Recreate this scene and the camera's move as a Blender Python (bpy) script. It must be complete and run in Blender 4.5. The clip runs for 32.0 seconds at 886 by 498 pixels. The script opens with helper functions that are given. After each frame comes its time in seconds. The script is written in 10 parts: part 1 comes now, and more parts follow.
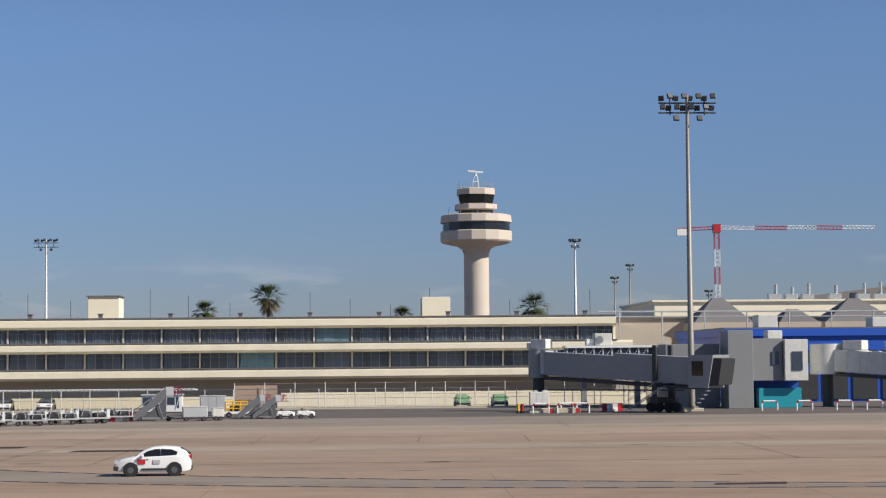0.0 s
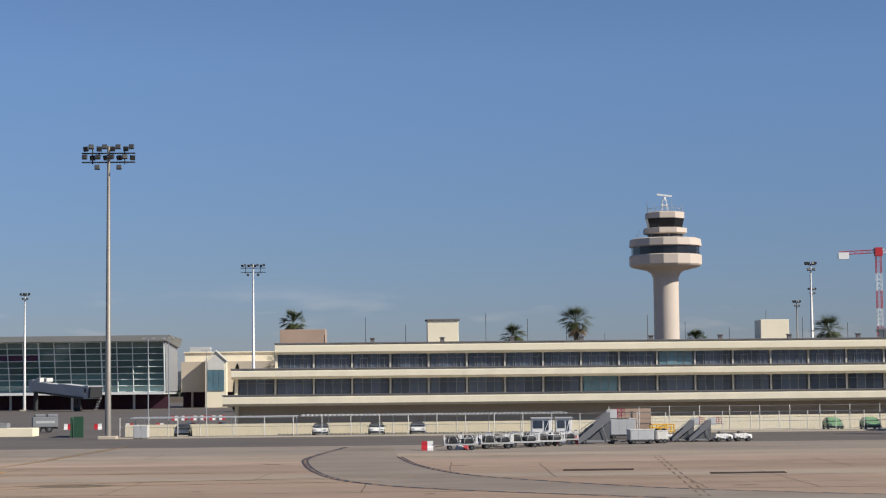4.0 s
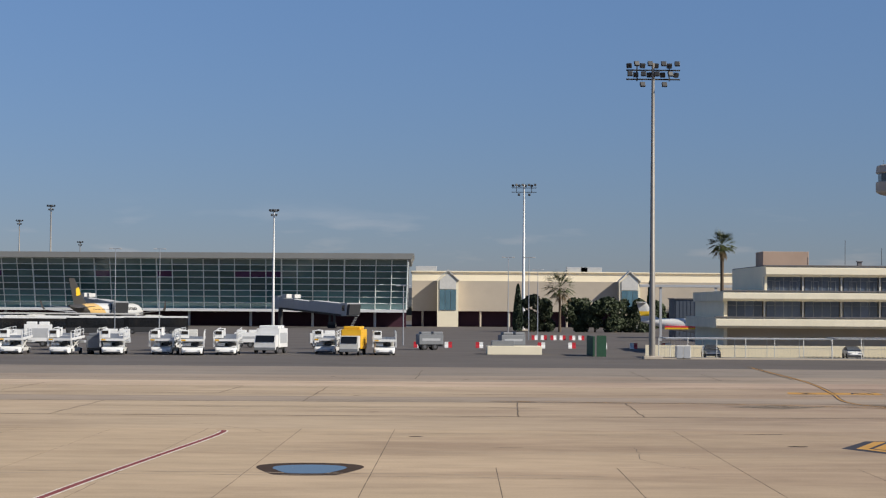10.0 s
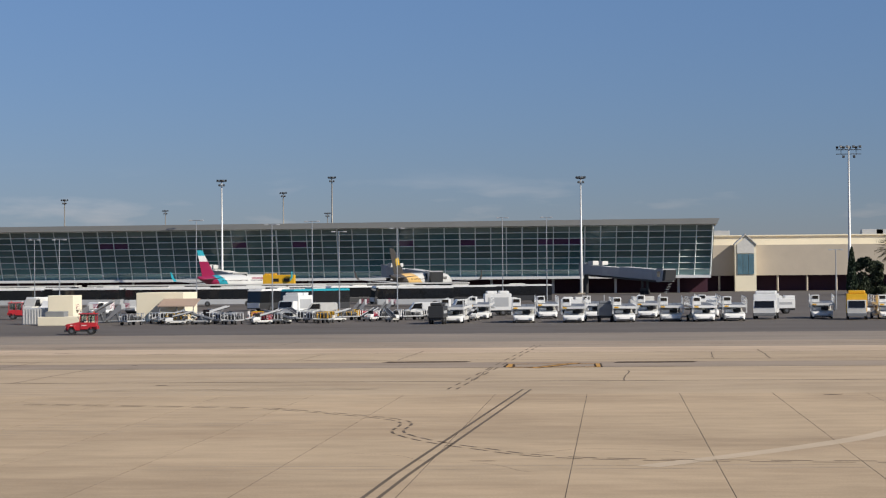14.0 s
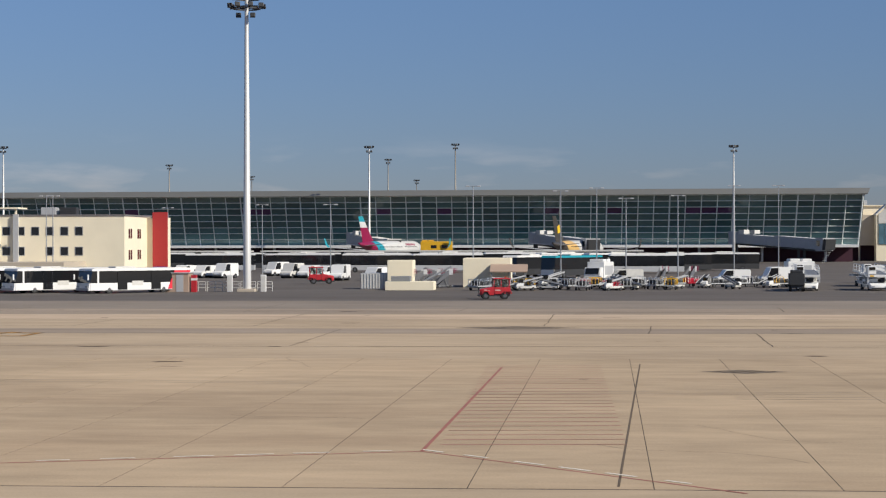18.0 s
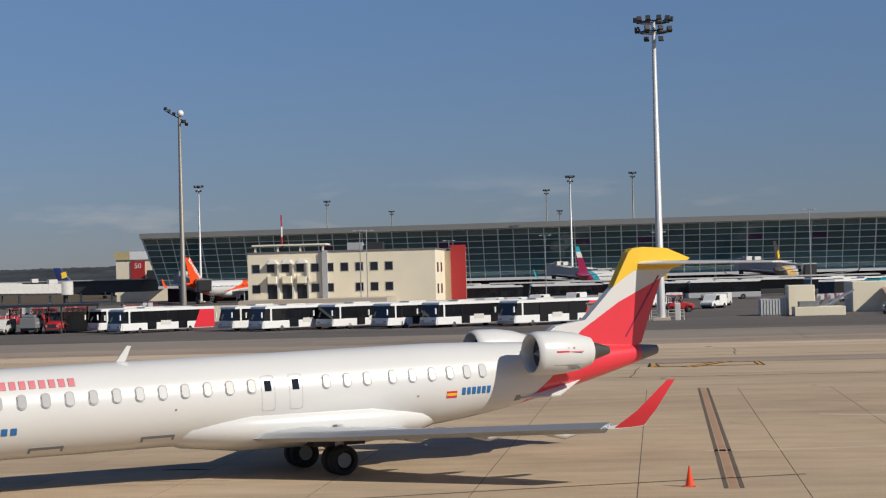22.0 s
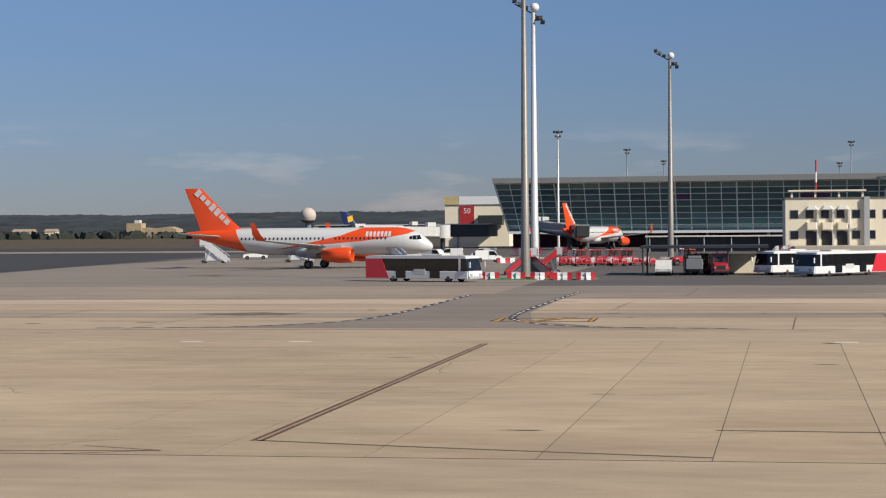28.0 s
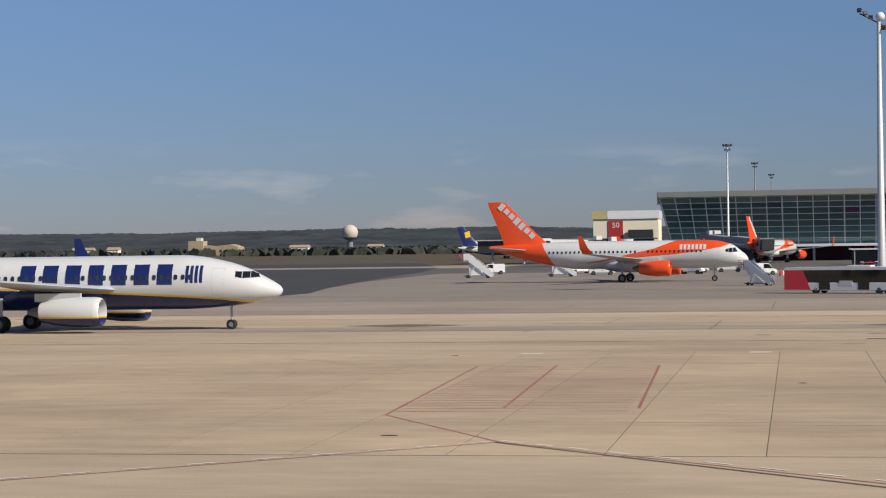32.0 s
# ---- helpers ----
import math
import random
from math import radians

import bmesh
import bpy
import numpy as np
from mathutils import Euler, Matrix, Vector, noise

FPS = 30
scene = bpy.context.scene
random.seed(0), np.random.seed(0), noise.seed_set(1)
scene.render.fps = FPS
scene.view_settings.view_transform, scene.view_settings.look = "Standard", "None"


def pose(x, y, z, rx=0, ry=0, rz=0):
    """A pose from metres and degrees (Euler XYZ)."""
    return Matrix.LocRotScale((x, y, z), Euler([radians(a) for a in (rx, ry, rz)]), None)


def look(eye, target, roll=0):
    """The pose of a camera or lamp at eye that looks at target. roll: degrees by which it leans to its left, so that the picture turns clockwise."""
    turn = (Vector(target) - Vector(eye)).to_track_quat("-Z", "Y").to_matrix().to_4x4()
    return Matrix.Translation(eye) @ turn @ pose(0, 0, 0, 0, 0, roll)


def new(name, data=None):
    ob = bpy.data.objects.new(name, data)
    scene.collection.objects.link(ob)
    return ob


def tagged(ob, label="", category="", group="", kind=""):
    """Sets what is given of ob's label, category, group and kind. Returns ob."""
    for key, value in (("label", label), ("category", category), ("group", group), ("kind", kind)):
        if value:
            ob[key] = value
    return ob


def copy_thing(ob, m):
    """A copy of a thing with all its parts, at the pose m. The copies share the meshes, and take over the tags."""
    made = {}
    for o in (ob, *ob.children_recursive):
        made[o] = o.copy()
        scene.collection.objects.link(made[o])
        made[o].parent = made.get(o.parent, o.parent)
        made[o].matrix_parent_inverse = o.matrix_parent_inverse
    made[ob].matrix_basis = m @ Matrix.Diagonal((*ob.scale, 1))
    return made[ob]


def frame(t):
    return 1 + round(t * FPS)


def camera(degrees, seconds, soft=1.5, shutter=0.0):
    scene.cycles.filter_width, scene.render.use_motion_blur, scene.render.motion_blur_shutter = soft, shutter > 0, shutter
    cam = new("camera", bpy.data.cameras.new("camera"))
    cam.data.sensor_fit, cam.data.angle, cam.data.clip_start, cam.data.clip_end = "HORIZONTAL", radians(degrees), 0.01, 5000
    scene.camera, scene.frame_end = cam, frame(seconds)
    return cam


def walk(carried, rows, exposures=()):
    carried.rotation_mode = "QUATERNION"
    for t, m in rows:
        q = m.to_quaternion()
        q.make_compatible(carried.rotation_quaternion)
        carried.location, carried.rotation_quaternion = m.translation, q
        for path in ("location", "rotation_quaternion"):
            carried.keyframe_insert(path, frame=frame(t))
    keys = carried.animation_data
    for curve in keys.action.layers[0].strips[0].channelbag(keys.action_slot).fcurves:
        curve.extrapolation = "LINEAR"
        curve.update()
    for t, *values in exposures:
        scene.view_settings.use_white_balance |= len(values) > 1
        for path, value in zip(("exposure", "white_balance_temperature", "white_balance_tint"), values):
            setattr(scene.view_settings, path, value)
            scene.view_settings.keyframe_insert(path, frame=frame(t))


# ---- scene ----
cam = camera(26.5, 32.0, soft=1.2)
PATH = [
    (0, (-3.524, -25.033, 5.59), (-3.41, -23.039, 5.706), -0.5),
    (0.5, (-8.022, -24.503, 5.59), (-7.914, -22.51, 5.712), -0.5),
    (1, (-12.524, -24.027, 5.59), (-12.423, -22.033, 5.718), -0.5),
    (1.5, (-17.032, -23.625, 5.59), (-16.935, -21.632, 5.722), -0.5),
    (2, (-21.55, -23.301, 5.59), (-21.456, -21.307, 5.727), -0.5),
    (2.5, (-26.078, -23.039, 5.59), (-25.988, -21.047, 5.732), -0.5),
    (3, (-30.62, -22.822, 5.59), (-30.535, -20.83, 5.735), -0.6),
    (3.5, (-35.178, -22.628, 5.59), (-35.102, -20.634, 5.735), -0.6),
    (4, (-39.754, -22.435, 5.59), (-39.694, -20.441, 5.734), -0.6),
    (4.5, (-44.35, -22.227, 5.59), (-44.307, -20.232, 5.733), -0.7),
    (6.5, (-62.971, -21.088, 5.59), (-62.925, -19.091, 5.68), 0.1),
    (7, (-67.691, -20.735, 5.59), (-67.637, -18.737, 5.65), 0.5),
    (7.5, (-72.437, -20.374, 5.59), (-72.382, -18.375, 5.628), 0.6),
    (8, (-77.211, -20.018, 5.59), (-77.159, -18.019, 5.616), 0.8),
    (8.5, (-82.011, -19.685, 5.59), (-81.961, -17.686, 5.621), 0.8),
    (9, (-86.838, -19.388, 5.59), (-86.789, -17.389, 5.631), 0.7),
    (9.5, (-91.69, -19.144, 5.59), (-91.646, -17.145, 5.641), 0.6),
    (10, (-96.567, -18.963, 5.59), (-96.536, -16.964, 5.651), 0.4),
    (10.5, (-101.467, -18.857, 5.59), (-101.457, -16.858, 5.659), 0.0),
    (11, (-106.389, -18.832, 5.59), (-106.402, -16.833, 5.661), -0.2),
    (11.5, (-111.331, -18.889, 5.59), (-111.369, -16.891, 5.655), -0.5),
    (12, (-116.292, -19.03, 5.59), (-116.354, -17.031, 5.648), -0.8),
    (12.5, (-121.27, -19.247, 5.59), (-121.352, -17.25, 5.64), -1.0),
    (13, (-126.262, -19.534, 5.59), (-126.363, -17.537, 5.634), -1.0),
    (13.5, (-131.268, -19.879, 5.59), (-131.386, -17.883, 5.629), -0.8),
    (14, (-136.284, -20.266, 5.59), (-136.414, -18.271, 5.616), -0.5),
    (14.5, (-141.31, -20.68, 5.59), (-141.449, -18.685, 5.602), -0.2),
    (16.5, (-161.473, -22.251, 5.59), (-161.602, -20.255, 5.59), -0.0),
    (17, (-166.523, -22.539, 5.59), (-166.652, -20.543, 5.591), -0.1),
    (17.5, (-171.573, -22.759, 5.59), (-171.705, -20.763, 5.584), -0.1),
    (18, (-176.624, -22.902, 5.59), (-176.748, -20.906, 5.582), -0.1),
    (18.5, (-181.676, -22.966, 5.59), (-181.785, -20.969, 5.585), -0.2),
    (19, (-186.729, -22.951, 5.59), (-186.826, -20.953, 5.599), -0.4),
    (19.5, (-191.782, -22.861, 5.59), (-191.88, -20.864, 5.612), -0.5),
    (20, (-196.837, -22.707, 5.59), (-196.947, -20.711, 5.62), -0.8),
    (20.5, (-201.894, -22.502, 5.59), (-202.023, -20.507, 5.621), -1.0),
    (21, (-206.955, -22.264, 5.59), (-207.101, -20.27, 5.62), -1.2),
    (21.5, (-212.022, -22.013, 5.59), (-212.183, -20.02, 5.619), -1.3),
    (22, (-217.095, -21.773, 5.59), (-217.271, -19.781, 5.618), -1.5),
    (22.5, (-222.178, -21.566, 5.59), (-222.367, -19.575, 5.614), -1.5),
    (23, (-227.272, -21.417, 5.59), (-227.472, -19.428, 5.609), -1.5),
    (23.5, (-232.38, -21.349, 5.59), (-232.592, -19.36, 5.603), -1.4),
    (24, (-237.504, -21.379, 5.59), (-237.73, -19.392, 5.595), -1.4),
    (24.5, (-242.647, -21.524, 5.59), (-242.884, -19.538, 5.59), -1.4),
    (25, (-247.811, -21.793, 5.59), (-248.061, -19.809, 5.586), -1.3),
    (25.5, (-252.999, -22.187, 5.59), (-253.262, -20.205, 5.582), -1.2),
    (26, (-258.212, -22.702, 5.59), (-258.488, -20.721, 5.58), -1.0),
    (26.5, (-263.453, -23.324, 5.59), (-263.742, -21.345, 5.577), -0.8),
    (28.5, (-284.706, -26.337, 5.59), (-285.022, -24.362, 5.567), -0.3),
    (29, (-290.089, -27.042, 5.59), (-290.408, -25.068, 5.57), -0.1),
    (29.5, (-295.496, -27.659, 5.59), (-295.817, -25.685, 5.572), -0.1),
    (30, (-300.922, -28.168, 5.59), (-301.241, -26.194, 5.575), -0.2),
    (30.5, (-306.36, -28.574, 5.59), (-306.677, -26.599, 5.579), -0.3),
    (31, (-311.802, -28.914, 5.59), (-312.118, -26.939, 5.581), -0.5),
    (31.5, (-317.238, -29.275, 5.59), (-317.554, -27.3, 5.583), -0.6),
    (32, (-322.656, -29.81, 5.59), (-322.974, -27.836, 5.586), -0.8),
]
walk(cam, [(t, look(e, g, r)) for t, e, g, r in PATH], exposures=((0, 0.22), (4.5, 0.20), (8, 0.13), (12, 0.07), (17, 0.02), (20, 0.0), (21.5, -0.2), (24.5, -0.2), (26, 0.0), (32, 0.02)))

# ---- world, sun ----
SUN_EL, SUN_AZ = 35.0, 117.0   # degrees above the horizon; compass-like turn from +y towards +x
world = bpy.data.worlds.new("sky")
scene.world = world
world.use_nodes = True
wn = world.node_tree
sky = wn.nodes.new("ShaderNodeTexSky")
sky.sky_type = 'NISHITA'
sky.sun_disc = False
sky.sun_elevation, sky.sun_rotation = radians(SUN_EL), radians(SUN_AZ)
sky.air_density, sky.dust_density, sky.ozone_density = 0.8, 0.1, 5.0
haze = wn.nodes.new("ShaderNodeVectorMath")
haze.operation = 'MULTIPLY'
haze.inputs[1].default_value = (0.985, 0.985, 1.06)
wn.links.new(sky.outputs["Color"], haze.inputs[0])
# thin bright cloud puffs low over the horizon
wco = wn.nodes.new("ShaderNodeTexCoord")
wmp = wn.nodes.new("ShaderNodeMapping")
wmp.inputs["Scale"].default_value = (9.0, 9.0, 46.0)
wno = wn.nodes.new("ShaderNodeTexNoise")
wno.inputs["Scale"].default_value, wno.inputs["Detail"].default_value = 1.6, 6.0
wra = wn.nodes.new("ShaderNodeMapRange")
wra.inputs["From Min"].default_value, wra.inputs["From Max"].default_value = 0.55, 0.72
wsp = wn.nodes.new("ShaderNodeSeparateXYZ")
wlo = wn.nodes.new("ShaderNodeMapRange")
wlo.interpolation_type = 'SMOOTHSTEP'
wlo.inputs["From Min"].default_value, wlo.inputs["From Max"].default_value = 0.062, 0.034
wfa = wn.nodes.new("ShaderNodeMath")
wfa.operation = 'MULTIPLY'
wmx = wn.nodes.new("ShaderNodeMix")
wmx.data_type = 'RGBA'
wmx.blend_type = 'MULTIPLY'
wmx.inputs["B"].default_value = (1.48, 1.26, 1.14, 1.0)
for a, b in ((wco.outputs["Generated"], wmp.inputs["Vector"]), (wmp.outputs["Vector"], wno.inputs["Vector"]), (wno.outputs["Fac"], wra.inputs["Value"]), (wco.outputs["Generated"], wsp.inputs["Vector"]),
             (wsp.outputs["Z"], wlo.inputs["Value"]), (wra.outputs["Result"], wfa.inputs[0]), (wlo.outputs["Result"], wfa.inputs[1]), (wfa.outputs[0], wmx.inputs["Factor"]), (haze.outputs["Vector"], wmx.inputs["A"]),
             (wmx.outputs["Result"], wn.nodes["Background"].inputs["Color"])):
    wn.links.new(a, b)
# murkier air near the ground
wdk = wn.nodes.new("ShaderNodeMapRange")
for k, v in (("From Min", 0.0), ("From Max", 0.17), ("To Min", 1.0), ("To Max", 0.0)):
    wdk.inputs[k].default_value = v
wsc = wn.nodes.new("ShaderNodeMix")
wsc.data_type, wsc.blend_type = 'RGBA', 'MULTIPLY'
wsc.inputs["B"].default_value = (0.535, 0.505, 0.57, 1.0)
for a, b in ((wsp.outputs["Z"], wdk.inputs["Value"]), (wdk.outputs["Result"], wsc.inputs["Factor"]), (wmx.outputs["Result"], wsc.inputs["A"]), (wsc.outputs["Result"], wn.nodes["Background"].inputs["Color"])):
    wn.links.new(a, b)
wn.nodes["Background"].inputs["Strength"].default_value = 0.076
sun = new("sun", bpy.data.lights.new("sun", 'SUN'))
sun.data.energy, sun.data.angle, sun.data.color = 5.0, radians(0.53), (1.0, 0.93, 0.82)
sd = Vector((math.sin(radians(SUN_AZ)) * math.cos(radians(SUN_EL)), math.cos(radians(SUN_AZ)) * math.cos(radians(SUN_EL)), math.sin(radians(SUN_EL))))
sun.matrix_world = Matrix.Translation(sd * 400) @ sd.to_track_quat("Z", "Y").to_matrix().to_4x4()


# ---- materials ----
def mat(name, color, rough=0.6, metal=0.0, vary=0.12, scale=2.0, fine=25.0, bump=0.0, rand=0.0, spec=0.5, coat=0.0):
    """A painted or mineral surface: two scales of tint, a little relief, and a random tint a piece."""
    m = bpy.data.materials.new(name)
    m.use_nodes = True
    nt = m.node_tree
    b = nt.nodes["Principled BSDF"]
    b.inputs["Roughness"].default_value, b.inputs["Metallic"].default_value = rough, metal
    b.inputs["Specular IOR Level"].default_value = spec
    b.inputs["Coat Weight"].default_value = coat
    co = nt.nodes.new("ShaderNodeTexCoord")
    value = None
    for s, w in ((scale, 1.0), (fine, 0.5)):
        n = nt.nodes.new("ShaderNodeTexNoise")
        n.inputs["Scale"].default_value, n.inputs["Detail"].default_value = s, 4.0
        nt.links.new(co.outputs["Object"], n.inputs["Vector"])
        k = nt.nodes.new("ShaderNodeMath")
        k.operation = 'MULTIPLY_ADD'
        k.inputs[1].default_value, k.inputs[2].default_value = 2 * vary * w, -vary * w
        nt.links.new(n.outputs["Fac"], k.inputs[0])
        if value is None:
            value = k.outputs[0]
        else:
            a = nt.nodes.new("ShaderNodeMath")
            nt.links.new(value, a.inputs[0])
            nt.links.new(k.outputs[0], a.inputs[1])
            value = a.outputs[0]
        last = n
    if rand:
        oi = nt.nodes.new("ShaderNodeObjectInfo")
        k = nt.nodes.new("ShaderNodeMath")
        k.operation = 'MULTIPLY_ADD'
        k.inputs[1].default_value, k.inputs[2].default_value = 2 * rand, -rand
        nt.links.new(oi.outputs["Random"], k.inputs[0])
        a = nt.nodes.new("ShaderNodeMath")
        nt.links.new(value, a.inputs[0])
        nt.links.new(k.outputs[0], a.inputs[1])
        value = a.outputs[0]
    one = nt.nodes.new("ShaderNodeMath")
    one.inputs[1].default_value = 1.0
    nt.links.new(value, one.inputs[0])
    mul = nt.nodes.new("ShaderNodeVectorMath")
    mul.operation = 'SCALE'
    mul.inputs[0].default_value = color
    nt.links.new(one.outputs[0], mul.inputs["Scale"])
    nt.links.new(mul.outputs["Vector"], b.inputs["Base Color"])
    if bump:
        bp = nt.nodes.new("ShaderNodeBump")
        bp.inputs["Strength"].default_value, bp.inputs["Distance"].default_value = bump, 0.02
        nt.links.new(last.outputs["Fac"], bp.inputs["Height"])
        nt.links.new(bp.outputs["Normal"], b.inputs["Normal"])
    return m


M_WHITE = mat("white_paint", (0.78, 0.78, 0.76), 0.35, vary=0.05, coat=0.2)
M_FUS = mat("aircraft_white", (0.64, 0.64, 0.62), 0.30, vary=0.03, scale=0.6, coat=0.4)
M_OFFWHITE = mat("worn_white", (0.62, 0.61, 0.57), 0.5, vary=0.18)
M_GREY = mat("grey_paint", (0.20, 0.21, 0.22), 0.5, vary=0.1)
M_LGREY = mat("light_grey_metal", (0.42, 0.43, 0.44), 0.45, vary=0.1)
M_STEEL = mat("galvanised_steel", (0.45, 0.46, 0.47), 0.4, metal=0.6, vary=0.12)
M_POLE = mat("mast_steel", (0.26, 0.24, 0.21), 0.5, metal=0.3, vary=0.15)
M_POLEW = mat("pale_mast_steel", (0.60, 0.60, 0.58), 0.45, metal=0.2, vary=0.08)
M_REDF = mat("bright_red_livery", (0.70, 0.035, 0.055), 0.32, vary=0.05, coat=0.3)
M_CORE = mat("core_grey", (0.23, 0.235, 0.24), 0.55, vary=0.1, scale=0.5)
M_BRIDGE = mat("bridge_grey", (0.27, 0.275, 0.28), 0.5, vary=0.1)
M_SLATE = mat("slate_grey_paint", (0.085, 0.088, 0.096), 0.5, vary=0.15)
M_DARK = mat("dark_metal", (0.035, 0.036, 0.038), 0.5, vary=0.2)
M_BLACK = mat("rubber", (0.018, 0.018, 0.018), 0.8, vary=0.2)
M_RED = mat("red_paint", (0.46, 0.022, 0.03), 0.4, vary=0.1, coat=0.2)
M_REDB = mat("red_cladding", (0.42, 0.03, 0.03), 0.55, vary=0.08)
M_ORANGE = mat("orange_livery", (0.82, 0.082, 0.012), 0.3, vary=0.03, coat=0.4)
M_YELLOW = mat("yellow_paint", (0.75, 0.42, 0.02), 0.45, vary=0.1)
M_NAVY = mat("navy_livery", (0.012, 0.022, 0.11), 0.3, vary=0.04, coat=0.4)
M_BLUE = mat("blue_cladding", (0.012, 0.085, 0.46), 0.5, vary=0.06)
M_TEAL = mat("teal_livery", (0.02, 0.30, 0.38), 0.35, vary=0.04)
M_MAROON = mat("maroon_livery", (0.25, 0.012, 0.06), 0.35, vary=0.05)
M_GREEN = mat("green_paint", (0.05, 0.30, 0.10), 0.5, vary=0.1)
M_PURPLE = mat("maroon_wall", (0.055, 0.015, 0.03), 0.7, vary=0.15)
M_CREAM = mat("cream_render", (0.84, 0.76, 0.575), 0.85, vary=0.08, scale=0.35, fine=6.0, bump=0.15)
M_CREAMD = mat("weathered_parapet", (0.82, 0.745, 0.57), 0.85, vary=0.16, scale=0.5, fine=5.0, bump=0.2)
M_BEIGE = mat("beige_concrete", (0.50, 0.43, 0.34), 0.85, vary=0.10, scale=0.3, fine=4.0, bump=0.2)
M_TOWER = mat("tower_concrete", (0.56, 0.482, 0.408), 0.8, vary=0.07, scale=0.2, fine=3.0, bump=0.15)
M_ROOFG = mat("grey_roofing", (0.16, 0.15, 0.15), 0.8, vary=0.15, scale=0.3)
M_BRICK = mat("pinkish_render", (0.40, 0.29, 0.22), 0.85, vary=0.12, scale=0.6)
# brown block wall; in rooms and wall openings the dark tone stands for shade
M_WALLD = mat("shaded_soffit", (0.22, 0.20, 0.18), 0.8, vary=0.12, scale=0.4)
M_TRIM = mat("terminal_roof_edge", (0.22, 0.22, 0.205), 0.45, metal=0.3, vary=0.1, scale=0.2)
M_MULL = mat("mullion_aluminium", (0.74, 0.80, 0.77), 0.45, metal=0.0, vary=0.1)
M_FRAME = mat("window_frame", (0.44, 0.44, 0.43), 0.5, vary=0.1)
M_CANV = mat("loader_canvas", (0.70, 0.68, 0.62), 0.7, vary=0.15)
M_STORE = mat("slate_blue_steel", (0.060, 0.075, 0.10), 0.5, vary=0.1)
M_LETTER = mat("painted_letter", (0.30, 0.01, 0.025), 0.4, vary=0.03)


def glass_mat(name, tint, rough=0.06, rand=0.25, blotch=0.5):
    """Dark glazing before an unlit room: a deep tint that differs from pane to pane, under a mirror-like skin."""
    m = mat(name, tint, rough, vary=blotch, scale=0.12, fine=0.9, rand=rand, spec=0.6)
    return m


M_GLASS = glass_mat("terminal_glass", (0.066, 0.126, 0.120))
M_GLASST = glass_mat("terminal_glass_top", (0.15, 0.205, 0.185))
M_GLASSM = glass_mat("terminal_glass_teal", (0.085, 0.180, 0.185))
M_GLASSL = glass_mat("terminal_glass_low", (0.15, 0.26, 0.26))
M_GLASSP = glass_mat("terminal_glass_plum", (0.070, 0.024, 0.080))
M_WIN = glass_mat("office_glass", (0.060, 0.080, 0.118), rough=0.08, rand=0.35)
M_WIND = glass_mat("dark_office_glass", (0.016, 0.018, 0.022), rough=0.2, rand=0.3)
M_WINB = glass_mat("office_glass_blue", (0.10, 0.19, 0.24), rough=0.08, rand=0.1)
M_CRIM = mat("crimson_paint", (0.40, 0.012, 0.030), 0.38, vary=0.08, coat=0.3)
M_VGLASS = glass_mat("vehicle_glass", (0.012, 0.013, 0.015), rough=0.05, rand=0.0, blotch=0.2)


M_CLEAR = bpy.data.materials.new("clear_cab_glass")
M_CLEAR.use_nodes = True
for k, v in (("Base Color", (0.45, 0.5, 0.5, 1)), ("Roughness", 0.02), ("Transmission Weight", 0.95), ("IOR", 1.45)):
    M_CLEAR.node_tree.nodes["Principled BSDF"].inputs[k].default_value = v


# ---- building blocks ----
def thing(name, m=None, label="", category="", group="", kind=""):
    ob = new(name)
    ob.empty_display_size = 0.3
    if m is not None:
        ob.matrix_basis = m
    return tagged(ob, label, category, group, kind)


def mesh_of(name, bm, material, smooth=0.0):
    me = bpy.data.meshes.new(name)
    bmesh.ops.recalc_face_normals(bm, faces=bm.faces)
    bm.to_mesh(me)
    bm.free()
    for a in (material if isinstance(material, (list, tuple)) else (material,)):
        me.materials.append(a)
    if smooth:
        me.polygons.foreach_set("use_smooth", [True] * len(me.polygons))
        me.set_sharp_from_angle(angle=radians(smooth))
    return me


def part(name, bm, material, parent, label="", smooth=0.0, m=None):
    ob = new(name, mesh_of(name, bm, material, smooth))
    ob.parent = parent
    if m is not None:
        ob.matrix_basis = m
    return tagged(ob, label)


def again(ob, m, parent=None):
    """Another piece on the same mesh."""
    o = new(ob.name.split(".")[0], ob.data)
    o.parent = parent or ob.parent
    o.matrix_basis = m
    return o


def box(bm, x0, x1, y0, y1, z0, z1, bev=0.0, mi=0):
    vs = [bm.verts.new((x, y, z)) for x in (x0, x1) for y in (y0, y1) for z in (z0, z1)]
    fs = []
    for q in ((0, 1, 3, 2), (4, 6, 7, 5), (0, 4, 5, 1), (2, 3, 7, 6), (0, 2, 6, 4), (1, 5, 7, 3)):
        f = bm.faces.new([vs[i] for i in q])
        f.material_index = mi
        fs.append(f)
    if bev:
        es = list({e for f in fs for e in f.edges})
        bmesh.ops.bevel(bm, geom=es, offset=bev, segments=2, affect='EDGES', profile=0.5)
    return bm


def B(*args, **kw):
    return box(bmesh.new(), *args, **kw)


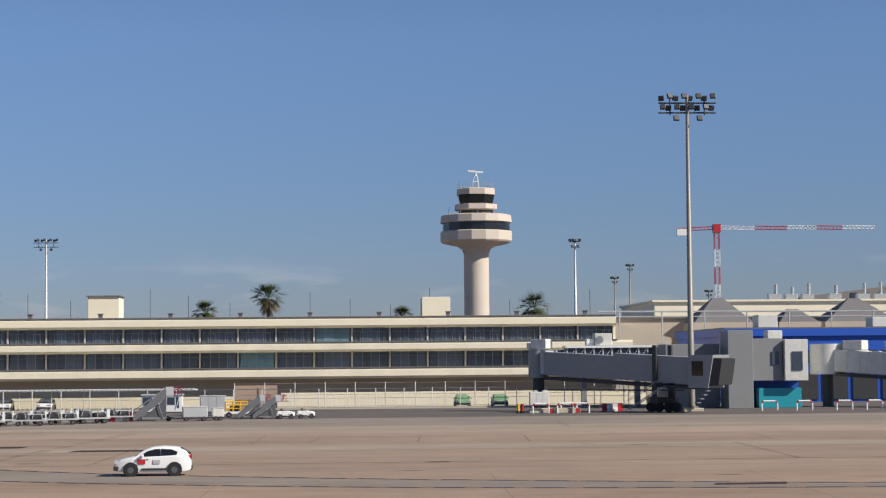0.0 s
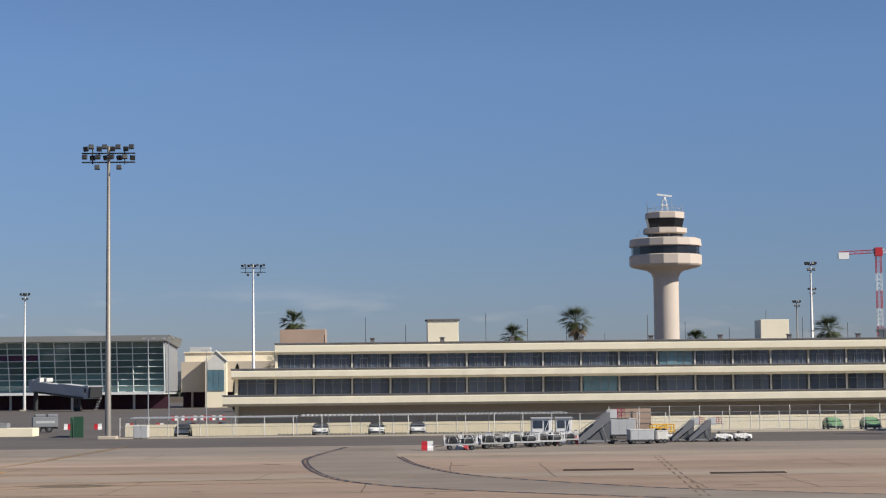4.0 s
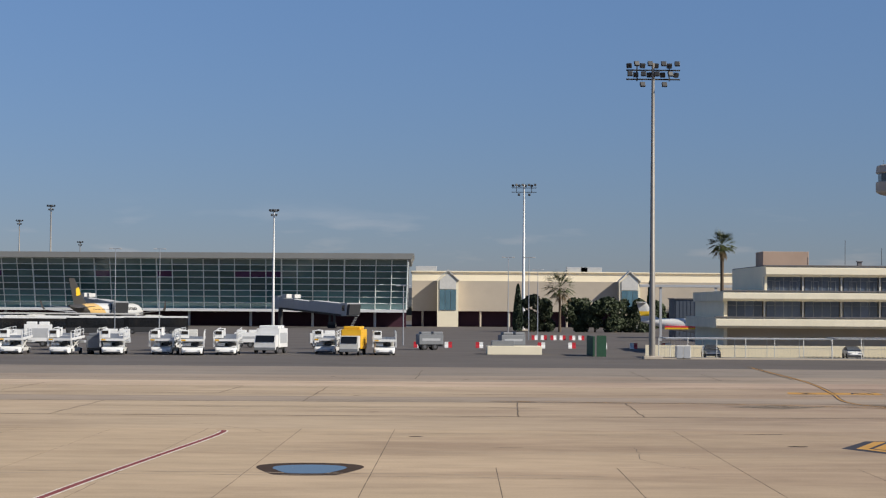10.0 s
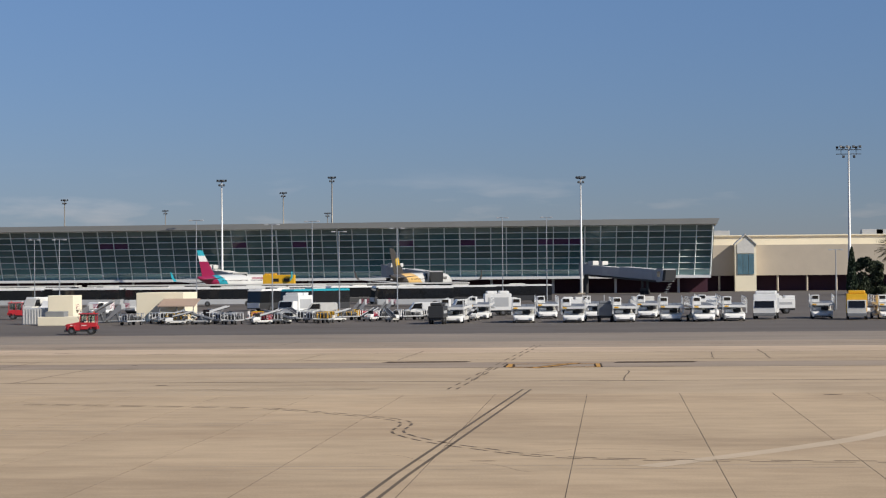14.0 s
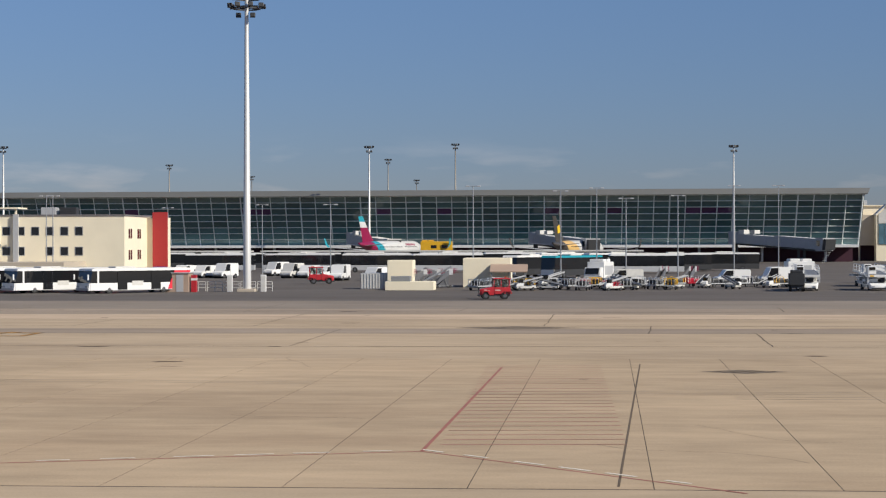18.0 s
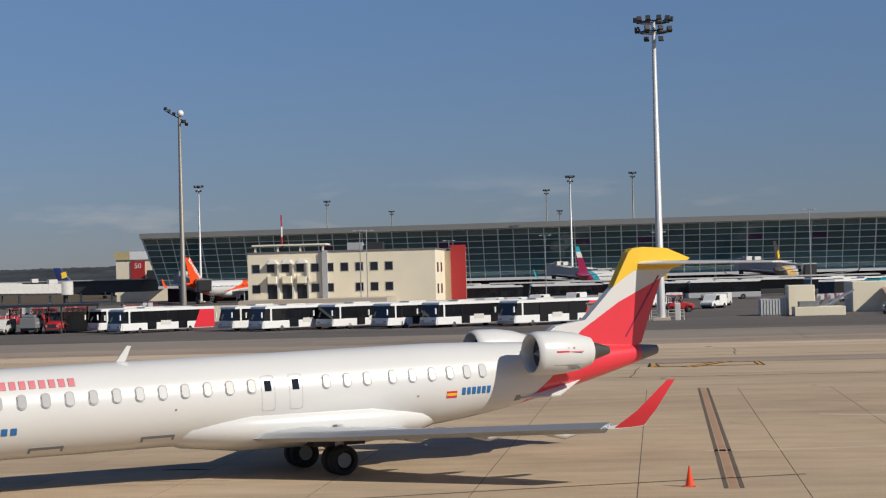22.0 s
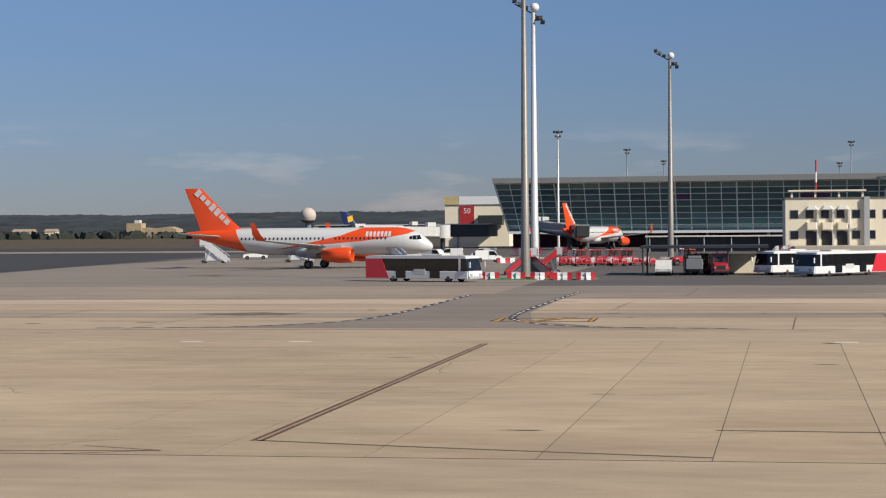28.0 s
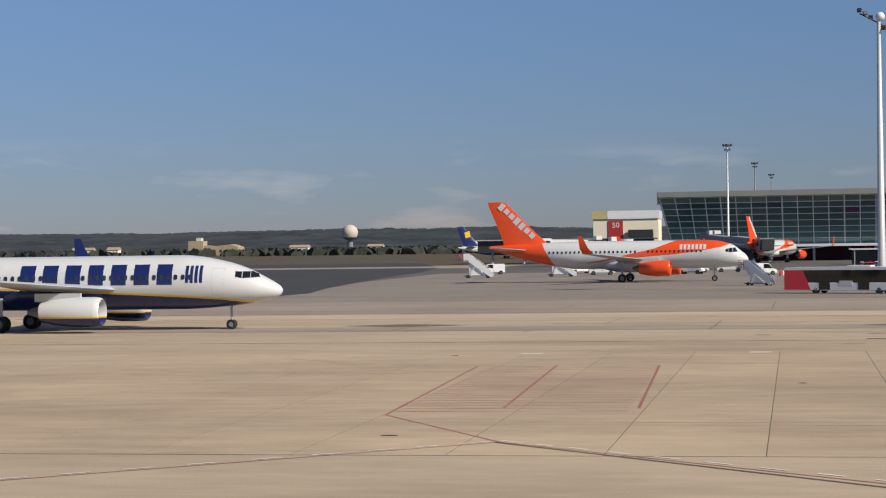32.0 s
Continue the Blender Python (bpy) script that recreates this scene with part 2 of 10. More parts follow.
def rod(bm, a, b, r0, r1=None, n=8, mi=0, caps=True):
    """A round bar from a to b."""
    r1 = r0 if r1 is None else r1
    a, b = Vector(a), Vector(b)
    q = (b - a).to_track_quat("Z", "Y")
    rings = []
    for p, r in ((a, r0), (b, r1)):
        rings.append([bm.verts.new(p + q @ Vector((r * math.cos(i * math.tau / n), r * math.sin(i * math.tau / n), 0))) for i in range(n)])
    for i in range(n):
        f = bm.faces.new((rings[0][i], rings[0][(i + 1) % n], rings[1][(i + 1) % n], rings[1][i]))
        f.material_index = mi
    if caps:
        for r in rings:
            bm.faces.new(r).material_index = mi
    return bm


def R(*args, **kw):
    return rod(bmesh.new(), *args, **kw)


def loft(bm, rings, close=True, caps=True, mi=0):
    """Skin over rings of points, all of one length."""
    vs = [[bm.verts.new(p) for p in r] for r in rings]
    n = len(vs[0])
    for a, b in zip(vs, vs[1:]):
        for i in range(n if close else n - 1):
            f = bm.faces.new((a[i], a[(i + 1) % n], b[(i + 1) % n], b[i]))
            f.material_index = mi
    if caps:
        bm.faces.new(vs[0]).material_index = mi
        bm.faces.new(vs[-1]).material_index = mi
    return bm


def L(rings, **kw):
    return loft(bmesh.new(), rings, **kw)


def extrude_xz(bm, pts, y0, y1, mi=0):
    """A plate with the outline pts in the xz plane, from y0 to y1."""
    return loft(bm, [[(x, y0, z) for x, z in pts], [(x, y1, z) for x, z in pts]], mi=mi)


def extrude_xy(bm, pts, z0, z1, mi=0):
    return loft(bm, [[(x, y, z0) for x, y in pts], [(x, y, z1) for x, y in pts]], mi=mi)


def extrude_yz(bm, pts, x0, x1, mi=0):
    return loft(bm, [[(x0, y, z) for y, z in pts], [(x1, y, z) for y, z in pts]], mi=mi)


def hull(stations, n=4):
    """A shell through stations of (x, half width, floor, top, corner radius), its upper edges rounded."""
    rings = []
    for x, w, z0, z1, r in stations:
        arc = [(w - r + r * math.cos(a), z1 - r + r * math.sin(a)) for a in [i * math.pi / 2 / n for i in range(n + 1)]]
        rings.append([(x, w * 0.94, z0), *[(x, y, z) for y, z in arc], *[(x, -y, z) for y, z in reversed(arc)], (x, -w * 0.94, z0)])
    return L(rings)


def letters(text, size, material, parent, m, name="lettering", depth=0.004, sx=1.0):
    """Flat writing in the built-in font, turned into a mesh."""
    cu = bpy.data.curves.new("text", 'FONT')
    cu.body, cu.size, cu.extrude, cu.align_x, cu.align_y = text, size, depth, 'CENTER', 'CENTER'
    tmp = bpy.data.objects.new("text", cu)
    scene.collection.objects.link(tmp)
    dg = bpy.context.evaluated_depsgraph_get()
    me = bpy.data.meshes.new_from_object(tmp.evaluated_get(dg))
    bpy.data.objects.remove(tmp)
    me.materials.clear()
    me.materials.append(material)
    ob = new(name, me)
    ob.parent = parent
    ob.matrix_basis = m @ Matrix.Diagonal((sx, 1, 1, 1))
    return ob


# ---- ground ----
def ground_mat(name, color, streak=0.10, blotch=0.20, fine=0.14, rough=0.85, rand=0.0, bump=0.25, aged=False):
    """Pavement or soil: streaks along x from traffic, broad stains, and grain."""
    m = bpy.data.materials.new(name)
    m.use_nodes = True
    nt = m.node_tree
    b = nt.nodes["Principled BSDF"]
    b.inputs["Roughness"].default_value = rough
    b.inputs["Specular IOR Level"].default_value = 0.3
    geo = nt.nodes.new("ShaderNodeNewGeometry")
    total = None
    specs = [((0.012, 0.55, 1.0), 1.0, streak, 5.0), ((0.045, 0.075, 1.0), 1.0, blotch, 7.0), ((0.35, 0.9, 1.0), 1.0, fine, 6.0), ((14.0, 14.0, 1.0), 1.0, fine * 0.8, 3.0)]
    for sc, s, w, d in specs:
        mp = nt.nodes.new("ShaderNodeMapping")
        mp.inputs["Scale"].default_value = sc
        n = nt.nodes.new("ShaderNodeTexNoise")
        n.inputs["Scale"].default_value, n.inputs["Detail"].default_value, n.inputs["Roughness"].default_value = s, d, 0.6
        nt.links.new(geo.outputs["Position"], mp.inputs["Vector"])
        nt.links.new(mp.outputs["Vector"], n.inputs["Vector"])
        k = nt.nodes.new("ShaderNodeMath")
        k.operation = 'MULTIPLY_ADD'
        k.inputs[1].default_value, k.inputs[2].default_value = 3 * w, -1.5 * w
        nt.links.new(n.outputs["Fac"], k.inputs[0])
        if total is None:
            total = k.outputs[0]
        else:
            a = nt.nodes.new("ShaderNodeMath")
            nt.links.new(total, a.inputs[0])
            nt.links.new(k.outputs[0], a.inputs[1])
            total = a.outputs[0]
    if rand:
        oi = nt.nodes.new("ShaderNodeObjectInfo")
        k = nt.nodes.new("ShaderNodeMath")
        k.operation = 'MULTIPLY_ADD'
        k.inputs[1].default_value, k.inputs[2].default_value = 2 * rand, -rand
        nt.links.new(oi.outputs["Random"], k.inputs[0])
        a = nt.nodes.new("ShaderNodeMath")
        nt.links.new(total, a.inputs[0])
        nt.links.new(k.outputs[0], a.inputs[1])
        total = a.outputs[0]
    one = nt.nodes.new("ShaderNodeMath")
    one.inputs[1].default_value = 1.0
    nt.links.new(total, one.inputs[0])
    mul = nt.nodes.new("ShaderNodeVectorMath")
    mul.operation = 'SCALE'
    # worn, darker and browner lanes with frayed edges
    mp = nt.nodes.new("ShaderNodeMapping")
    mp.inputs["Scale"].default_value = (0.045, 0.15, 1.0)
    n2 = nt.nodes.new("ShaderNodeTexNoise")
    n2.inputs["Scale"].default_value, n2.inputs["Detail"].default_value, n2.inputs["Roughness"].default_value = 1.0, 9.0, 0.68
    nt.links.new(geo.outputs["Position"], mp.inputs["Vector"])
    nt.links.new(mp.outputs["Vector"], n2.inputs["Vector"])
    ra = nt.nodes.new("ShaderNodeMapRange")
    ra.inputs["From Min"].default_value, ra.inputs["From Max"].default_value, ra.inputs["To Max"].default_value = 0.49, 0.66, 0.55
    nt.links.new(n2.outputs["Fac"], ra.inputs["Value"])
    mx = nt.nodes.new("ShaderNodeMix")
    mx.data_type = 'RGBA'
    mx.inputs["A"].default_value = (*color, 1)
    mx.inputs["B"].default_value = (color[0] * 0.72, color[1] * 0.68, color[2] * 0.66, 1)
    nt.links.new(ra.outputs["Result"], mx.inputs["Factor"])
    tint = mx.outputs["Result"]
    if aged:
        # the eastern part of the apron is older and greyer, with a ragged limit
        sx = nt.nodes.new("ShaderNodeSeparateXYZ")
        nt.links.new(geo.outputs["Position"], sx.inputs["Vector"])
        ad = nt.nodes.new("ShaderNodeMath")
        ad.operation = 'MULTIPLY_ADD'
        ad.inputs[1].default_value = 60.0
        nt.links.new(n2.outputs["Fac"], ad.inputs[0])
        nt.links.new(sx.outputs["X"], ad.inputs[2])
        ag = nt.nodes.new("ShaderNodeMapRange")
        ag.interpolation_type = 'SMOOTHSTEP'
        ag.inputs["From Min"].default_value, ag.inputs["From Max"].default_value = -82.0, -18.0
        nt.links.new(ad.outputs[0], ag.inputs["Value"])
        am = nt.nodes.new("ShaderNodeMix")
        am.data_type = 'RGBA'
        am.blend_type = 'MULTIPLY'
        am.inputs["B"].default_value = (0.685, 0.646, 0.69, 1)
        nt.links.new(ag.outputs["Result"], am.inputs["Factor"])
        nt.links.new(tint, am.inputs["A"])
        tint = am.outputs["Result"]
    nt.links.new(tint, mul.inputs[0])
    nt.links.new(one.outputs[0], mul.inputs["Scale"])
    nt.links.new(mul.outputs["Vector"], b.inputs["Base Color"])
    bp = nt.nodes.new("ShaderNodeBump")
    bp.inputs["Strength"].default_value, bp.inputs["Distance"].default_value = bump, 0.01
    nt.links.new(n.outputs["Fac"], bp.inputs["Height"])
    nt.links.new(bp.outputs["Normal"], b.inputs["Normal"])
    return m


G_CONC = ground_mat("apron_concrete", (0.459, 0.355, 0.241), aged=True)
G_SLAB = ground_mat("slab_concrete", (0.459, 0.348, 0.229), streak=0.07, blotch=0.30, fine=0.18, rand=0.03, aged=True)
G_CONCL = ground_mat("pale_concrete", (0.536, 0.414, 0.295), aged=True)
G_CONCD = ground_mat("greyed_concrete", (0.334, 0.268, 0.204), streak=0.14)
G_CONCG = ground_mat("worn_concrete", (0.262, 0.221, 0.179), streak=0.16)
G_ASPH = ground_mat("apron_asphalt", (0.126, 0.111, 0.098), streak=0.10, blotch=0.2)
G_RUN = ground_mat("runway_asphalt", (0.060, 0.057, 0.055), blotch=0.15)
G_GRASS = ground_mat("dry_grass", (0.105, 0.078, 0.042), blotch=0.35, fine=0.3)
G_SCRUB = ground_mat("scrubland", (0.070, 0.073, 0.034), blotch=0.4, fine=0.3)
G_JOINT = ground_mat("joint_filler", (0.081, 0.064, 0.049))

XB = [-3200, -1200, -382, -352, -300, -58, 60, 400, 2600]
YB = [-1500, -60, 19.5, 66.6, 77, 91, 97.5, 112, 121, 133, 154, 182, 335, 420, 480, 700, 1300, 3400]


def zone(x, y):
    if y > 420 and x < -382:
        return 2 if y < 480 else (6 if y < 1300 else 7)
    if y > 700 or x > 400 or x < -1200 or y < -60:
        return 7 if y > 1300 else 6
    if y > 154:
        return 3 if -382 < x < -300 and y < 335 else 4
    if 133 < y < 154:
        return 3 if x > -300 else 2
    if 112 < y < 121:
        return 1
    if 91 < y < 97.5 or 121 < y < 133:
        return 2
    return 0


bm = bmesh.new()
vv = [[bm.verts.new((x, y, 0)) for y in YB] for x in XB]
for i in range(len(XB) - 1):
    for j in range(len(YB) - 1):
        f = bm.faces.new((vv[i][j], vv[i + 1][j], vv[i + 1][j + 1], vv[i][j + 1]))
        f.material_index = zone((XB[i] + XB[i + 1]) / 2, (YB[j] + YB[j + 1]) / 2)
        if YB[j] == 19.5 and -352 <= XB[i] < 60:
            f.material_index = 8
ground = new("ground", mesh_of("ground", bm, [G_CONC, G_CONCL, G_CONCD, G_CONCG, G_ASPH, G_RUN, G_GRASS, G_SCRUB, G_JOINT]))
tagged(ground, "sun-bleached concrete and asphalt apron of an airfield", "ground", kind="structure")


# ---- high lamp masts ----
def mast(x, y, h, head, pale=False, r=0.42, wide=2.95, rows=2, label="tall steel floodlight mast with a crown of lamps"):
    """head: 'bar' long double row of floodlights, 'ring' compact cluster, 'small' few lamps."""
    t = thing("light_mast", pose(x, y, 0), label, "light mast", "apron floodlight masts")
    pm = M_POLEW if pale else M_POLE
    bm = bmesh.new()
    loft(bm, [[(k * math.cos(i * math.tau / 14), k * math.sin(i * math.tau / 14), z) for i in range(14)] for z, k in ((0, r), (0.33 * h, r * 0.82), (0.33 * h + 0.02, r * 0.79), (0.66 * h, r * 0.64), (0.66 * h + 0.02, r * 0.61), (h, r * 0.45))])
    part("pole", bm, pm, t, smooth=40)
    part("base", B(-1.0, 1.0, -1.0, 1.0, 0, 0.35, bev=0.05), M_BEIGE, t)
    fm = bmesh.new()
    if head == 'bar':
        for dz in (-0.8, -1.8):
            rod(fm, (-wide, 0, h + dz), (wide, 0, h + dz), 0.09, n=6)
            part("crossbar", fm, M_DARK, t)
            fm = bmesh.new()
        for dx in (-wide * 0.6, 0, wide * 0.6):
            part("upright", R((dx, 0, h - 2.0), (dx, 0, h - 0.3), 0.07, n=6), M_DARK, t)
        fm.free()
        n = 8
        spots = [(-wide + 2 * wide * (i + 0.5) / n, 0.45 * (-1) ** i, h - 0.25 + 0.12 * (i % 2)) for i in range(n)]
        if rows > 1:
            spots += [(-wide + 2 * wide * (i + 0.5) / n, -0.45 * (-1) ** i, h - 1.25) for i in range(n)]
        spots += [(-1.2, -0.4, h - 2.4), (1.2, -0.4, h - 2.4)]
    elif head == 'ring':
        for dz in (0.0, -1.1):
            loft(fm, [[((1.5 + o) * math.cos(i * math.tau / 24), (1.5 + o) * math.sin(i * math.tau / 24), h + dz + u) for i in range(24)] for o, u in ((0.07, -0.07), (0.07, 0.07), (-0.07, 0.07), (-0.07, -0.07), (0.07, -0.07))], caps=False)
            for i in range(4):
                a = i * math.tau / 4
                part("spoke", R((0, 0, h + dz), (1.5 * math.cos(a), 1.5 * math.sin(a), h + dz), 0.06, n=5), M_DARK, t)
            part("ring", fm, M_DARK, t)
            fm = bmesh.new()
        fm.free()
        spots = [(1.9 * math.cos(i * math.tau / 10), 1.9 * math.sin(i * math.tau / 10), h + 0.3) for i in range(10)]
        spots += [(1.9 * math.cos((i + .5) * math.tau / 8), 1.9 * math.sin((i + .5) * math.tau / 8), h - 0.8) for i in range(8)]
        spots += [(-0.8, -0.6, h - 1.9), (0.8, -0.6, h - 1.9)]
    elif head == 'side':
        fm.free()
        part("crossbar", R((-2.4, 0, h + 1.0), (1.2, 0, h - 1.0), 0.09, n=6), M_DARK, t)
        part("upright", R((0, 0, h - 0.6), (0, 0, h + 0.8), 0.10, n=6), M_DARK, t)
        spots = [(-2.4, 0, h + 1.4), (-1.7, -0.2, h + 1.0), (-1.0, 0.2, h + 0.5), (0.5, 0.4, h - 0.9), (1.0, -0.4, h - 0.9), (1.2, 0.2, h - 1.4)]
        d = bmesh.new()
        bmesh.ops.create_uvsphere(d, u_segments=14, v_segments=9, radius=0.6)
        part("dome", d, M_WHITE, t, "white radio dome", smooth=60, m=pose(0.2, 0, h + 0.5))
    else:
        fm.free()
        part("crossbar", R((-1.0, 0, h), (1.0, 0, h), 0.08, n=6), M_DARK, t)
        part("upright", R((0, 0, h - 1.2), (0, 0, h + 0.2), 0.09, n=6), M_DARK, t)
        spots = [(-1.0, -0.3, h + 0.3), (-0.35, 0.3, h + 0.35), (0.35, -0.3, h + 0.3), (1.0, 0.3, h + 0.35), (-0.5, -0.3, h - 0.9), (0.6, -0.3, h - 0.9)]
    lm = None
    for i, (sx, sy, sz) in enumerate(spots):
        m = pose(sx, sy, sz, -25 if sy <= 0 else 25, 0, (i * 37) % 40 - 20)
        if lm is None:
            q = bmesh.new()
            box(q, -0.29, 0.29, -0.14, 0.14, -0.27, 0.27, bev=0.05)
            lm = part("floodlight", q, M_DARK, t, m=m)
        else:
            again(lm, m)
    return t


# near masts stand in a line, the pale ones by the bus park
mast(32.4, 164.3, 32.2, 'bar', r=0.36)
mast(-70.5, 186.1, 32.4, 'bar', r=0.36)
mast(-211.6, 186.1, 32.8, 'ring', pale=True, r=0.47)
mast(-290.9, 299.6, 34.4, 'side', r=0.55)
mast(-302.2, 177.0, 33.2, 'ring', r=0.5)
mast(-305.5, 217.2, 33.6, 'side', pale=True, r=0.55)
mast(-71.0, 418.2, 34.1, 'bar', pale=True, wide=2.9, rows=1)
for x, y, h in ((44.0, 346.6, 28.5), (-132.3, 461.4, 29.5), (-226.9, 472.2, 30.3), (-327.3, 479.2, 31.0)):
    mast(x, y, h, 'small', pale=True, r=0.4)
for x, y, h in ((-209.3, 566.5, 35.7), (-319.2, 657.9, 33.3)):
    mast(x, y, h, 'small', r=0.4)


# ---- glass terminal ----
def terminal():
    t = thing("glass_terminal", None, "long terminal hall with a leaning green glass facade", "terminal building")
    xl, xr, yt, zt, yb, zb = -346.0, -98.1, 471.0, 19.0, 477.0, 4.6
    # the facade leans out towards the apron; its line is a little askew to x
    def at(u, v):
        x = xl + (xr - xl) * u
        x += (1 - v) * (0.5 * (1 - u) + 2.7 * (1 - u) ** 25 - 0.4 * u)
        dy = 22.0 * (1 - u)
        return Vector((x, yb + dy * 0.9 + (yt - yb) * v, zb + (zt - 1.3 - zb) * v))
    nu, nv = 60, 8
    levels = [0, 0.125, 0.25, 0.37, 0.50, 0.63, 0.76, 0.88, 1.0]
    for i in range(nu):
        for j in range(nv):
            q = bmesh.new()
            a, b, c, d = at(i / nu, levels[j]), at((i + 1) / nu, levels[j]), at((i + 1) / nu, levels[j + 1]), at(i / nu, levels[j + 1])
            o = (a + b + c + d) / 4
            k = 0.96
            pts = [o + (p - o) * k for p in (a, b, c, d)]
            bk = Vector((0, 0.12, 0))
            loft(q, [[p - o for p in pts], [p - o + bk for p in pts]])
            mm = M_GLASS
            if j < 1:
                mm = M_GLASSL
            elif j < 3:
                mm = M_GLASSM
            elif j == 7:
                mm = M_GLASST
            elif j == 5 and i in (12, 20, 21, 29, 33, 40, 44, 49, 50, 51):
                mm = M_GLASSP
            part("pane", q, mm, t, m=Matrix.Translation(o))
    for i in range(nu + 1):
        a, b = at(i / nu, 0), at(i / nu, 1)
        part("mullion", R(a + Vector((0, -0.12, 0)), b + Vector((0, -0.12, 0)), 0.14 if i % 4 else 0.2, n=4), M_MULL, t)
    for v in levels:
        part("transom", R(at(0, v) + Vector((0, -0.1, 0)), at(1, v) + Vector((0, -0.1, 0)), 0.11, n=4), M_MULL, t)
    # gable glass at the far end, roof, floor slab, back
    o0, o1, p0, p1 = at(0, 0), at(0, 1), at(1, 0), at(1, 1)
    bk = Vector((0, 28, 0))
    part("roof", L([[o1 + Vector((-0.2, -2.2, 0.1)), p1 + Vector((0.9, -2.2, 0.1)), p1 + bk + Vector((1, 0, -1.2)), o1 + bk + Vector((-2, 0, -1.2))],
                    [o1 + Vector((-0.6, -1.5, 1.6)), p1 + Vector((1.6, -1.5, 1.6)), p1 + bk + Vector((1.8, 0, 1.2)), o1 + bk + Vector((-2, 0, 1.2))]]), M_TRIM, t, "brushed grey metal roof edge")
    part("side_wall", L([[p0, p1, p1 + bk, p0 + bk], [p0 + Vector((0.4, 0, 0)), p1 + Vector((0.4, 0, 0)), p1 + bk + Vector((0.4, 0, 0)), p0 + bk + Vector((0.4, 0, 0))]]), M_BRIDGE, t)
    sw = Vector((-0.3, 0, 0))
    part("side_glass", L([[o0, o1, o1 + bk, o0 + bk], [o0 + sw, o1 + sw, o1 + bk + sw, o0 + bk + sw]]), M_GLASSL, t)
    part("rear_wall", L([[o0 + bk, o1 + bk, p1 + bk, p0 + bk], [v + Vector((0, 0.5, 0)) for v in (o0 + bk, o1 + bk, p1 + bk, p0 + bk)]]), M_BEIGE, t)
    up = Vector((0, 0, -0.7))
    fw = Vector((0, -2.0, 0))
    part("floor_slab", L([[o0 + fw, p0 + fw, p0 + bk, o0 + bk], [v + up for v in (o0 + fw, p0 + fw, p0 + bk, o0 + bk)]]), M_WHITE, t, "pale edge beam under the glazing")
    inn = Vector((0, 9, 0))
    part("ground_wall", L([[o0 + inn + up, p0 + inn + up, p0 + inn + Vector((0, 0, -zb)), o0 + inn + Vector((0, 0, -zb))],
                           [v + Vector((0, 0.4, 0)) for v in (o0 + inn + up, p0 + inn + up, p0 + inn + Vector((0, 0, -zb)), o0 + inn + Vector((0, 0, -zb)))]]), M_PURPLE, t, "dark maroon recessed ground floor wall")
    col = None
    for i in range(2, nu, 4):
        a = at(i / nu, 0)
        m = Matrix.Translation((a.x, a.y + 0.6, 0))
        if col is None:
            col = part("column", R((0, 0, 0), (0, 0, zb - 0.7), 0.35, n=12), M_LGREY, t, smooth=40, m=m)
        else:
            again(col, m)


terminal()


# ---- long office building with ribbon windows ----
WX0, WX1, WY = -53.6, 31.6, 210.0


